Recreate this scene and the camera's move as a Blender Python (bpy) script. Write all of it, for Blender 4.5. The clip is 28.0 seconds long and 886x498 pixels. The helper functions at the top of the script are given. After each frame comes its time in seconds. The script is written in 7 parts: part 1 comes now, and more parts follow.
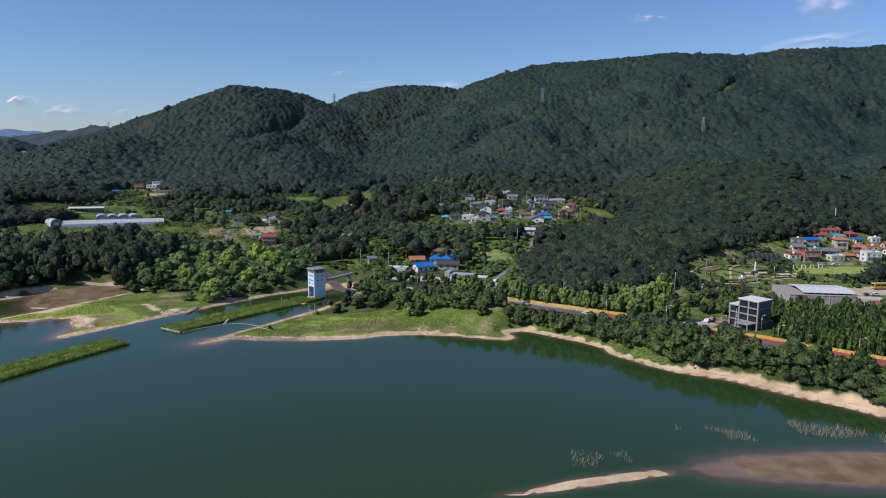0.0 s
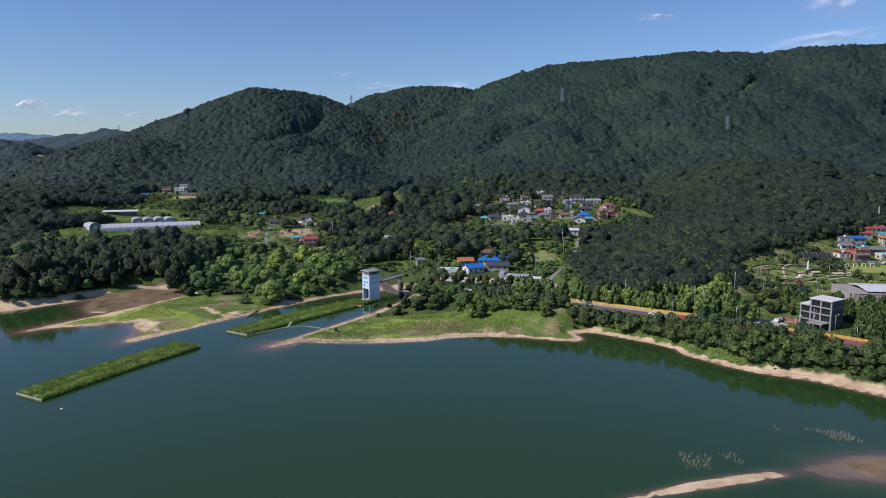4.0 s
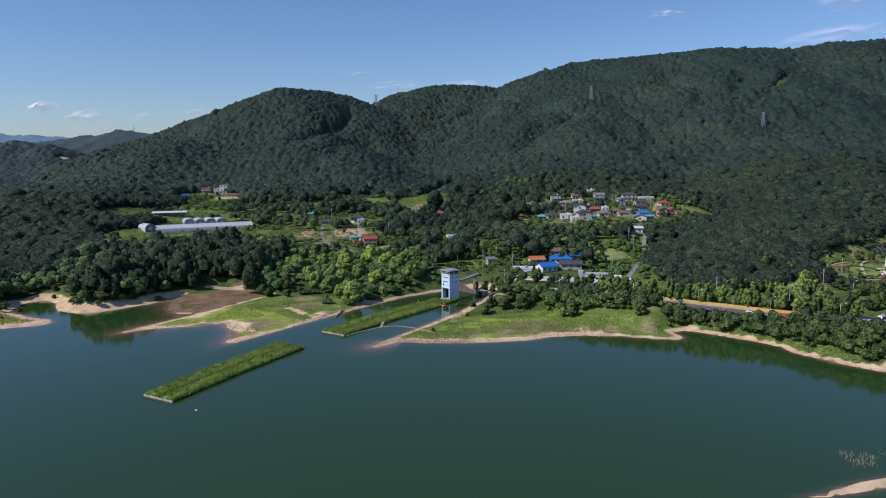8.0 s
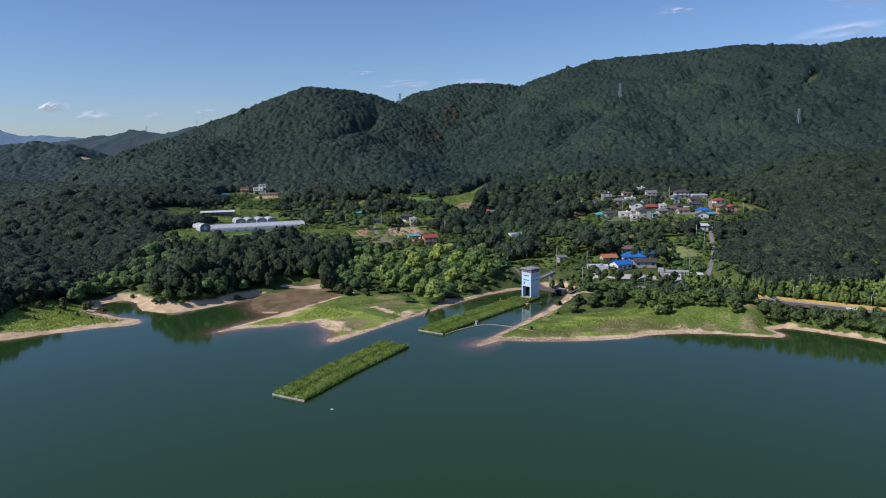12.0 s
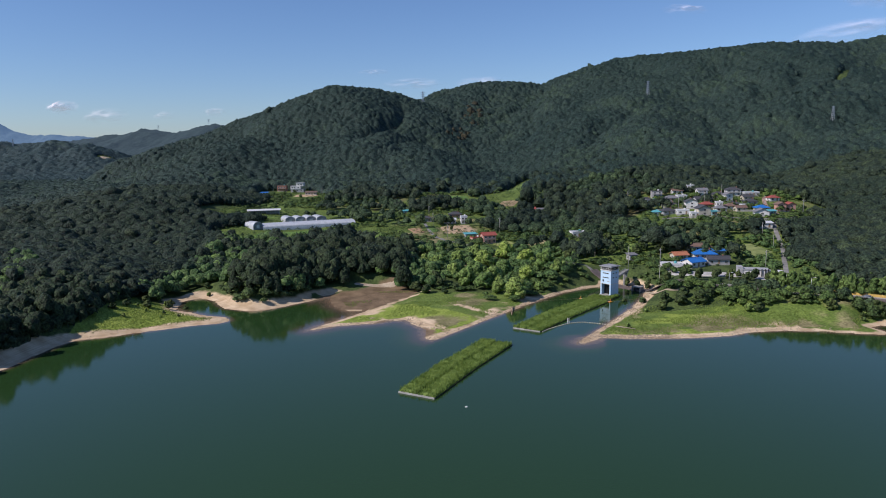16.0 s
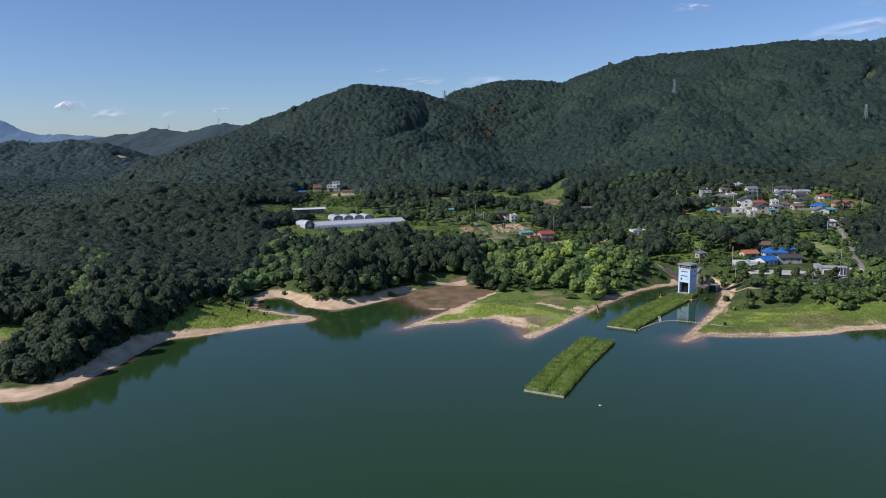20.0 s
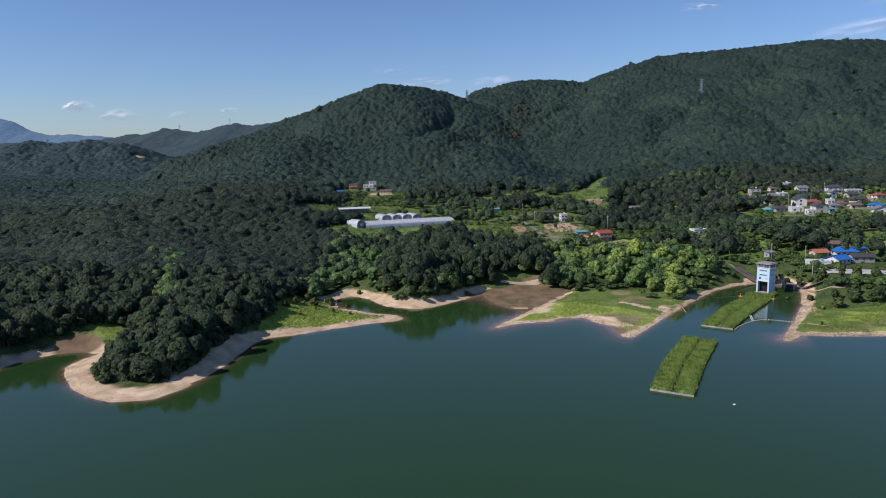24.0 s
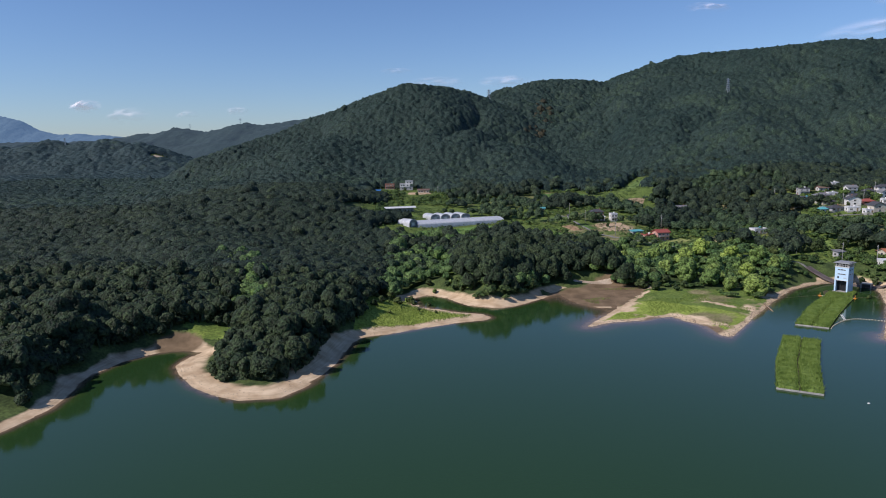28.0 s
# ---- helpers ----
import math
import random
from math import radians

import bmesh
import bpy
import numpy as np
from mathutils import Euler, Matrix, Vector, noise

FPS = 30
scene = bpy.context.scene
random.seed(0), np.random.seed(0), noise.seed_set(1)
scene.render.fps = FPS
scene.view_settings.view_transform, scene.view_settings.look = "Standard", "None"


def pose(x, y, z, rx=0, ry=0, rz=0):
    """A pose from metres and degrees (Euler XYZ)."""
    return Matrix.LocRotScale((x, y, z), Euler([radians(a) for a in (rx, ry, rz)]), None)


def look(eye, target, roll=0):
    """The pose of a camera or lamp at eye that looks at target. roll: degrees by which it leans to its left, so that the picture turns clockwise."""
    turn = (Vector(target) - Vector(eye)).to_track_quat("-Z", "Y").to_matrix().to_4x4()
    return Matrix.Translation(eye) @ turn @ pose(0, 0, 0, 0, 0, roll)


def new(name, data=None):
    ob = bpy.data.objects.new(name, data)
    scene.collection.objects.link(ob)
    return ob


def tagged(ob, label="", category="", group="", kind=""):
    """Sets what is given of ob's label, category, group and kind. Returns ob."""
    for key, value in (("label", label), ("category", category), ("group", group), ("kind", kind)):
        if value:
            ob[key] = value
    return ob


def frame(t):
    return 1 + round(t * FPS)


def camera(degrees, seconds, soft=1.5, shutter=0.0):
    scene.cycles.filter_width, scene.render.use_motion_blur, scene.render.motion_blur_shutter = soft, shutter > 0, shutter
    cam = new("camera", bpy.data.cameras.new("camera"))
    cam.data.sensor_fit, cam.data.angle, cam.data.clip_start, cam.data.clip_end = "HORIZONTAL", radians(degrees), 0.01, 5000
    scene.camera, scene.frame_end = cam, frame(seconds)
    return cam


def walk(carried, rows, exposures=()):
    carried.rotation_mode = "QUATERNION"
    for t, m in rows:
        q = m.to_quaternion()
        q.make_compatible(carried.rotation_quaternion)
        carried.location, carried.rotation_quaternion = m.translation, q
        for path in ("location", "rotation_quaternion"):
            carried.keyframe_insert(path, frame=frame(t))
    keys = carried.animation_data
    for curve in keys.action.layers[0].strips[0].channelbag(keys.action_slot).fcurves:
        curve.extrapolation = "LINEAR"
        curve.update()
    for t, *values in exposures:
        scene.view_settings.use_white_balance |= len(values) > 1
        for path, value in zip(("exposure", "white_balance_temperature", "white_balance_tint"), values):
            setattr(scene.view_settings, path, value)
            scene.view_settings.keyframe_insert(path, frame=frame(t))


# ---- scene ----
cam = camera(66, 28.0, soft=1.0)


def shot(x, y, z, yaw, pitch, roll):
    """A camera pose: yaw to the left of +y, pitch up, roll as look() takes it."""
    return pose(x, y, z, 90 + pitch, 0, yaw) @ pose(0, 0, 0, 0, 0, roll)


# seconds, place, yaw, pitch, roll
PATH = [
    (0.0, 0.00, 0.00, 74.23, -0.000, -8.141, 0.379),
    (0.5, -1.96, 0.08, 74.31, -0.022, -8.116, 0.335),
    (1.0, -4.25, 0.16, 74.38, 0.009, -8.102, 0.291),
    (1.5, -6.90, 0.22, 74.44, 0.058, -8.091, 0.240),
    (2.0, -9.93, 0.27, 74.49, 0.122, -8.093, 0.185),
    (2.5, -13.35, 0.29, 74.55, 0.183, -8.088, 0.124),
    (3.0, -17.06, 0.28, 74.59, 0.238, -8.089, 0.062),
    (3.5, -21.04, 0.24, 74.64, 0.303, -8.101, 0.001),
    (5.5, -39.60, -0.27, 74.79, 0.491, -8.136, -0.227),
    (6.0, -44.21, -0.18, 74.83, 0.560, -8.154, -0.282),
    (7.0, -53.49, 0.08, 74.93, 0.684, -8.193, -0.398),
    (8.0, -62.96, 0.33, 75.03, 0.809, -8.220, -0.508),
    (9.0, -72.81, 0.44, 75.11, 0.905, -8.282, -0.616),
    (10.0, -82.62, 0.45, 75.16, 0.994, -8.294, -0.700),
    (11.0, -92.28, 0.45, 75.17, 1.072, -8.294, -0.751),
    (12.0, -101.85, 0.61, 75.13, 1.115, -8.321, -0.770),
    (12.5, -106.65, 0.71, 75.11, 1.160, -8.331, -0.771),
    (14.5, -125.95, 0.54, 74.98, 1.267, -8.403, -0.807),
    (15.0, -130.77, 0.56, 75.00, 1.280, -8.404, -0.826),
    (16.0, -140.48, 0.61, 75.06, 1.312, -8.429, -0.874),
    (17.0, -150.21, 0.67, 75.12, 1.344, -8.439, -0.906),
    (18.0, -159.98, 0.74, 75.15, 1.368, -8.449, -0.923),
    (19.0, -169.71, 0.76, 75.15, 1.402, -8.452, -0.927),
    (20.0, -179.05, 0.63, 75.11, 1.404, -8.493, -0.920),
    (21.0, -188.59, 0.61, 75.10, 1.451, -8.470, -0.921),
    (21.5, -193.36, 0.63, 75.08, 1.472, -8.484, -0.924),
    (23.5, -212.43, 0.73, 75.07, 1.537, -8.482, -0.958),
    (24.0, -217.23, 0.58, 75.08, 1.543, -8.480, -0.961),
    (25.0, -226.91, 0.25, 75.13, 1.558, -8.471, -0.960),
    (26.0, -236.58, -0.11, 75.20, 1.580, -8.455, -0.956),
    (27.0, -246.27, -0.41, 75.30, 1.569, -8.460, -0.957),
    (28.0, -255.87, -0.58, 75.46, 1.625, -8.510, -0.939),
]
walk(cam, [(t, shot(*p)) for t, *p in PATH], [(0.0, 0.0, 6280, 12), (28.0, 0.0, 6280, 12)])

# ---- light ----
SUN_AZ, SUN_EL = radians(248), radians(41)      # clockwise from +y
scene.view_settings.exposure = 0.0
world = bpy.data.worlds.new("sky")
scene.world = world
world.use_nodes = True
wn = world.node_tree
sky = wn.nodes.new("ShaderNodeTexSky")
sky.sky_type, sky.sun_disc = "NISHITA", False
sky.sun_elevation, sky.sun_rotation = SUN_EL, SUN_AZ
sky.altitude, sky.air_density, sky.dust_density, sky.ozone_density = 100, 1.0, 0.35, 4.5
back = wn.nodes["Background"]
back.inputs["Strength"].default_value = 0.095
clear = wn.nodes.new("ShaderNodeMix")
clear.data_type, clear.blend_type = "RGBA", "MULTIPLY"
clear.inputs["Factor"].default_value, clear.inputs["B"].default_value = 1.0, (0.9, 0.98, 1.155, 1)
wn.links.new(sky.outputs["Color"], clear.inputs["A"])
wn.links.new(clear.outputs["Result"], back.inputs["Color"])
sun = new("sun", bpy.data.lights.new("sun", "SUN"))
sun.data.energy, sun.data.angle, sun.data.color = 4.6, radians(0.5), (1.0, 0.905, 0.845)
sun_to = Vector((math.sin(SUN_AZ) * math.cos(SUN_EL), math.cos(SUN_AZ) * math.cos(SUN_EL), math.sin(SUN_EL)))
sun.matrix_world = look(sun_to * 500 + Vector((-120, 400, 0)), (-120, 400, 0))

# ---- materials ----
def surface(name, dark, light, scale=0.5, rough=0.8, bump=0.3, fine=None, metal=0.0, spread=(0.35, 0.65), dist=0.05, spec=0.3, grain=(0.55, 1.0), fleck_at=(0.3, 0.6)):
    """A two-scale mottled surface: a broad noise picks between two colours and a fine one grains and roughens it."""
    m = bpy.data.materials.new(name)
    m.use_nodes = True
    t = m.node_tree
    p = t.nodes["Principled BSDF"]
    geo = t.nodes.new("ShaderNodeNewGeometry")
    broad, fleck = t.nodes.new("ShaderNodeTexNoise"), t.nodes.new("ShaderNodeTexNoise")
    broad.inputs["Scale"].default_value, broad.inputs["Detail"].default_value = scale, 5
    fleck.inputs["Scale"].default_value, fleck.inputs["Detail"].default_value = fine or scale * 9, 4
    for n in (broad, fleck):
        t.links.new(geo.outputs["Position"], n.inputs["Vector"])
    ramp = t.nodes.new("ShaderNodeValToRGB")
    ramp.color_ramp.elements[0].position, ramp.color_ramp.elements[1].position = spread
    ramp.color_ramp.elements[0].color, ramp.color_ramp.elements[1].color = (*dark, 1), (*light, 1)
    t.links.new(broad.outputs["Fac"], ramp.inputs["Fac"])
    mul = t.nodes.new("ShaderNodeMix")
    mul.data_type, mul.blend_type = "RGBA", "MULTIPLY"
    mul.inputs["Factor"].default_value = 0.45 if grain[0] > 0.5 else 0.9
    gr = t.nodes.new("ShaderNodeValToRGB")
    gr.color_ramp.elements[0].position, gr.color_ramp.elements[1].position = fleck_at
    gr.color_ramp.elements[0].color, gr.color_ramp.elements[1].color = (*[grain[0]] * 3, 1), (*[grain[1]] * 3, 1)
    t.links.new(fleck.outputs["Fac"], gr.inputs["Fac"])
    t.links.new(ramp.outputs["Color"], mul.inputs["A"])
    t.links.new(gr.outputs["Color"], mul.inputs["B"])
    t.links.new(mul.outputs["Result"], p.inputs["Base Color"])
    p.inputs["Roughness"].default_value, p.inputs["Metallic"].default_value = rough, metal
    p.inputs["Specular IOR Level"].default_value = spec
    if bump:
        b = t.nodes.new("ShaderNodeBump")
        b.inputs["Strength"].default_value, b.inputs["Distance"].default_value = bump, dist
        t.links.new(fleck.outputs["Fac"], b.inputs["Height"])
        t.links.new(b.outputs["Normal"], p.inputs["Normal"])
    return m


def tint_by(m, attribute, colours, factor=1.0):
    """Multiplies the base colour of m by a ramp of a per-tree number."""
    t = m.node_tree
    p = t.nodes["Principled BSDF"]
    link = p.inputs["Base Color"].links[0]
    src = link.from_socket
    if attribute == "object":
        a = t.nodes.new("ShaderNodeObjectInfo").outputs["Random"]
    else:
        n = t.nodes.new("ShaderNodeAttribute")
        n.attribute_name = attribute
        a = n.outputs["Fac"]
    ramp = t.nodes.new("ShaderNodeValToRGB")
    e = ramp.color_ramp.elements
    while len(e) < len(colours):
        e.new(0.5)
    for k, c in enumerate(colours):
        e[k].position, e[k].color = k / (len(colours) - 1), (*c, 1)
    mul = t.nodes.new("ShaderNodeMix")
    mul.data_type, mul.blend_type = "RGBA", "MULTIPLY"
    mul.inputs["Factor"].default_value = factor
    t.links.new(a, ramp.inputs["Fac"])
    t.links.new(src, mul.inputs["A"])
    t.links.new(ramp.outputs["Color"], mul.inputs["B"])
    t.links.new(mul.outputs["Result"], p.inputs["Base Color"])
    return m


def leaves(name, dark, light, attribute):
    # strong grain mottles the leaves and paints shade into gaps between clumps
    m = surface(name, dark, light, 0.3, 0.55, 1.0, fine=0.95, dist=1.5, spec=0.2, grain=(0.25, 1.45), fleck_at=(0.37, 0.63))
    tint_by(m, attribute, [(0.58, 0.68, 0.72), (0.84, 0.9, 0.86), (1, 1, 1), (1.34, 1.3, 1.02)])
    return sheer(m, 0.3)


def sheer(m, share):
    """Lets part of the light through, as thin leaves do."""
    t = m.node_tree
    p, out = t.nodes["Principled BSDF"], t.nodes["Material Output"]
    tr, mix = t.nodes.new("ShaderNodeBsdfTranslucent"), t.nodes.new("ShaderNodeMixShader")
    t.links.new(p.inputs["Base Color"].links[0].from_socket, tr.inputs["Color"])
    mix.inputs["Fac"].default_value = share
    t.links.new(p.outputs[0], mix.inputs[1])
    t.links.new(tr.outputs[0], mix.inputs[2])
    t.links.new(mix.outputs[0], out.inputs["Surface"])
    return m


M_WOODS = leaves("woods leaves", (0.033, 0.052, 0.035), (0.07, 0.1, 0.057), "tint")
# the blue of distance haze is put into this leaf colour
M_HAZED_WOODS = leaves("hazed far woods leaves", (0.046, 0.08, 0.086), (0.078, 0.122, 0.122), "tint")
M_PINE = leaves("pine needles", (0.036, 0.057, 0.03), (0.073, 0.105, 0.048), "tint")
M_BRUSH = leaves("brush leaves", (0.078, 0.13, 0.036), (0.14, 0.21, 0.064), "tint")
M_TREE = leaves("tree leaves", (0.062, 0.092, 0.033), (0.115, 0.152, 0.054), "object")
# leaf green shifted to blue: some haze over the hills is painted in
M_HAZED_HILLS = leaves("hazed hill woods leaves", (0.028, 0.051, 0.045), (0.06, 0.099, 0.077), "tint")
M_WEST = leaves("western woods leaves", (0.03, 0.048, 0.034), (0.063, 0.092, 0.053), "tint")
M_VALLEY = leaves("valley trees leaves", (0.05, 0.085, 0.042), (0.096, 0.143, 0.069), "tint")
M_SCRUB = leaves("fresh scrub leaves", (0.095, 0.168, 0.053), (0.168, 0.258, 0.088), "tint")
M_PINE_TREE = leaves("pine tree needles", (0.024, 0.038, 0.022), (0.048, 0.066, 0.036), "object")
M_WILLOW = leaves("willow leaves", (0.2, 0.28, 0.07), (0.32, 0.43, 0.12), "object")
M_GRASS = sheer(surface("meadow grass", (0.16, 0.225, 0.042), (0.26, 0.34, 0.075), 0.09, 0.7, 0.3, fine=1.2), 0.3)
M_DRY = surface("dry reed stalks", (0.24, 0.21, 0.15), (0.36, 0.32, 0.24), 0.5, 0.8, 0.2)
M_BARK = surface("bark", (0.06, 0.045, 0.035), (0.13, 0.10, 0.08), 1.5, 0.9, 0.6)
M_ASPHALT = surface("asphalt", (0.115, 0.092, 0.085), (0.165, 0.135, 0.125), 0.3, 0.85, 0.2)
M_CONCRETE = surface("concrete", (0.28, 0.27, 0.25), (0.42, 0.41, 0.38), 0.4, 0.85, 0.2)
M_LANE = surface("worn pale asphalt", (0.17, 0.165, 0.16), (0.26, 0.25, 0.235), 0.3, 0.9, 0.2)
M_STONE = surface("riprap stone", (0.15, 0.12, 0.09), (0.27, 0.22, 0.165), 0.9, 0.9, 0.6, fine=4)

# ---- the land ----
def hash2(i, j, seed):
    n = (i * 374761393 + j * 668265263 + seed * 974634777) & 0xFFFFFFFF
    n = ((n ^ (n >> 13)) * 1274126177) & 0xFFFFFFFF
    return ((n ^ (n >> 16)) & 0xFFFF) / 65535.0


def wave(x, y, size, seed=0, octaves=3):
    """Smooth value noise in -1..1 with features of that size in metres."""
    x, y = np.asarray(x, float), np.asarray(y, float)
    out, amp, total = 0.0, 1.0, 0.0
    for o in range(octaves):
        u, v = x / size * 2**o + 31.7 * o, y / size * 2**o + 17.3 * o
        i, j = np.floor(u).astype(np.int64), np.floor(v).astype(np.int64)
        fu, fv = u - i, v - j
        fu, fv = fu * fu * (3 - 2 * fu), fv * fv * (3 - 2 * fv)
        a = hash2(i, j, seed + o) * (1 - fu) + hash2(i + 1, j, seed + o) * fu
        b = hash2(i, j + 1, seed + o) * (1 - fu) + hash2(i + 1, j + 1, seed + o) * fu
        out, total, amp = out + amp * (2 * (a * (1 - fv) + b * fv) - 1), total + amp, amp * 0.5
    return out / total


def along(x, y, line):
    """Distance to a polyline of (x, y, z) and the z of its nearest point."""
    best, high = np.full(np.shape(x), 1e9), np.zeros(np.shape(x))
    for (ax, ay, az), (bx, by, bz) in zip(line, line[1:]):
        k = np.clip(((x - ax) * (bx - ax) + (y - ay) * (by - ay)) / ((bx - ax) ** 2 + (by - ay) ** 2), 0, 1)
        d = np.hypot(x - ax - k * (bx - ax), y - ay - k * (by - ay))
        near = d < best
        best, high = np.where(near, d, best), np.where(near, az + k * (bz - az), high)
    return best, high


def inside(x, y, ring):
    hit = np.zeros(np.shape(x), bool)
    for (ax, ay), (bx, by) in zip(ring, ring[1:] + ring[:1]):
        if ay != by:
            hit ^= ((ay > y) != (by > y)) & (x < (bx - ax) * (y - ay) / (by - ay) + ax)
    return hit


WEST_BANK = [(-700, -400), (-520, -100), (-420, 110), (-383, 173), (-379, 190), (-380, 199), (-384, 218), (-380, 236), (-371, 247), (-363, 250)]
CAPE = [(-356, 246), (-358, 238), (-358, 230), (-353, 221), (-343, 208), (-334, 201), (-325, 196.5), (-312.5, 198), (-306, 209), (-301.5, 231), (-299, 259)]
BEACH = [(-296, 266), (-284, 271), (-270, 280), (-256, 288), (-246, 291), (-243, 296), (-247, 302), (-258, 306), (-266, 312)]
CREEK = [(-276, 318), (-281, 336), (-274, 344), (-264, 336), (-260, 329), (-253, 319), (-240, 314), (-232, 316), (-223, 325), (-214, 336), (-206, 345)]
MEADOW = [(-204, 333), (-200, 322), (-192, 311), (-187, 312), (-184.5, 317.5), (-182, 316), (-184.5, 309.5), (-192.5, 296.5), (-200, 285), (-203.5, 278), (-198, 282), (-192, 286), (-178, 288.5), (-172, 292.5), (-163.5, 295), (-161, 288), (-154.5, 279), (-153.5, 265), (-151, 260.5), (-147, 266.5), (-127, 295), (-108, 321), (-88, 346), (-71, 359)]
POOL = [(-60, 363), (-49, 361), (-44, 351), (-48, 337), (-60, 313), (-75, 288), (-89, 266), (-95, 255.5), (-92, 256)]
EAST_MEADOW = [(-84, 263), (-76, 261.5), (-57, 261), (-46, 262), (-34, 264), (-24, 269), (-10, 271), (5, 269), (15, 265.5), (27, 263), (29, 268), (27, 275), (34, 278)]
EAST_BANK = [(42, 272), (54, 262), (62, 253), (63, 245), (73, 232), (80, 225), (96, 216), (108, 203), (120, 193), (127, 184), (145, 158), (190, 70), (260, -100), (300, -400)]
LAKE = WEST_BANK + CAPE + BEACH + CREEK + MEADOW + POOL + EAST_MEADOW + EAST_BANK

# crest line, flat half-width, slope, rounding
ROAD_LINE = [(-150, 470, 11.5), (-112, 425, 9.5), (-66, 374, 8.2), (-23, 325, 7.6), (29, 297.5, 7.6), (78, 264.5, 7.6), (100, 242, 7.6), (131, 219.5, 7.6), (165, 190, 7.6), (230, 110, 7.6)]
LANDFORMS = [
    (ROAD_LINE, 6, 0.36, 5),
    ([(-60, 392, 8), (-20, 366, 8), (40, 350, 8.2), (110, 318, 8), (200, 300, 8), (330, 270, 9)], 30, 0.3, 10),
    ([(110, 262, 7.6), (150, 255, 7.8), (240, 225, 8), (330, 180, 8)], 22, 0.36, 8),
    ([(150, 350, 8.5), (210, 375, 11), (300, 400, 14), (420, 430, 22)], 42, 0.2, 20),
    ([(-20, 470, 17), (20, 485, 22), (60, 515, 28), (80, 560, 35)], 34, 0.22, 20),
    ([(-8, 455, 15), (-20, 430, 13), (30, 440, 17)], 10, 0.25, 10),
    # the wooded spurs east of the village
    ([(472, 1237, 238), (440, 1100, 168), (341, 901, 96), (290, 640, 62), (225, 520, 44), (140, 425, 25), (70, 358, 13)], 12, 0.36, 26),
    ([(230, 1405, 222), (190, 1230, 175), (148, 1060, 140), (95, 850, 82), (60, 700, 50), (40, 600, 36)], 14, 0.36, 30),
    ([(40, 850, 76), (-30, 760, 42), (-60, 700, 32)], 10, 0.3, 30),
    # the main ridge
    ([(-215, 1330, 142), (-178, 1386, 163), (-145, 1386, 180), (-93, 1386, 194), (-16, 1386, 193), (52, 1395, 182), (100, 1400, 205), (144, 1403, 224), (195, 1405, 237), (260, 1370, 240), (340, 1290, 238), (411, 1240, 237), (473, 1237, 237), (531, 1237, 234), (610, 1237, 245), (708, 1237, 250), (800, 1237, 256), (1000, 1280, 262), (1400, 1400, 240)], 10, 0.42, 25),
    ([(700, 1237, 240), (620, 1000, 140), (540, 800, 90), (450, 620, 60), (400, 540, 44)], 10, 0.36, 30),
    ([(1000, 1280, 250), (850, 950, 150), (700, 700, 80)], 10, 0.36, 30),
    # the western peak
    ([(-200, 1300, 142), (-231, 1222, 153), (-260, 1222, 165), (-291, 1222, 173), (-316, 1190, 170), (-342, 1150, 171), (-372, 1150, 154), (-420, 1150, 119), (-455, 1150, 111), (-492, 1150, 108), (-540, 1150, 90), (-618, 1150, 64), (-690, 1150, 44)], 4, 0.46, 10),
    ([(-335, 1160, 165), (-280, 1020, 108), (-200, 900, 66), (-160, 800, 40)], 8, 0.38, 26),
    ([(-400, 1150, 140), (-430, 980, 88), (-440, 850, 52), (-430, 760, 40)], 8, 0.36, 26),
    # the low western hills
    ([(-310, 500, 14), (-335, 545, 20), (-407, 590, 34), (-428, 690, 35), (-560, 820, 29), (-640, 950, 26), (-760, 1100, 20), (-1000, 1200, 10)], 18, 0.24, 26),
    ([(-326, 300, 9), (-357, 345, 15), (-405, 400, 15), (-440, 470, 18), (-500, 570, 25), (-645, 600, 19), (-900, 700, 10)], 14, 0.3, 12),
    ([(-315, 232, 3.5), (-326, 255, 8), (-328, 300, 10)], 7, 0.5, 5),
    ([(-385, 285, 9), (-408, 314, 14), (-480, 340, 16), (-620, 330, 18), (-800, 360, 16)], 14, 0.35, 10),
    ([(-410, 215, 9), (-420, 260, 12), (-460, 300, 15)], 8, 0.4, 8),
    ([(-245, 352, 9), (-215, 356, 9.5), (-188, 378, 9)], 12, 0.35, 8),
    # hills behind
    ([(-950, 1640, 34), (-975, 1650, 60), (-1010, 1657, 84), (-1050, 1657, 92), (-1100, 1657, 97), (-1139, 1657, 104), (-1182, 1657, 96), (-1215, 1657, 94), (-1262, 1657, 103), (-1300, 1657, 99), (-1345, 1657, 88), (-1390, 1657, 80), (-1700, 1660, 70), (-2300, 1660, 60)], 8, 0.4, 16),
]


def shore_distance(x, y):
    """Metres to the waterline, positive on land."""
    d, _ = along(x, y, [(*p, 0) for p in LAKE + LAKE[:1]])
    return np.where(inside(x, y, LAKE), -d, d)


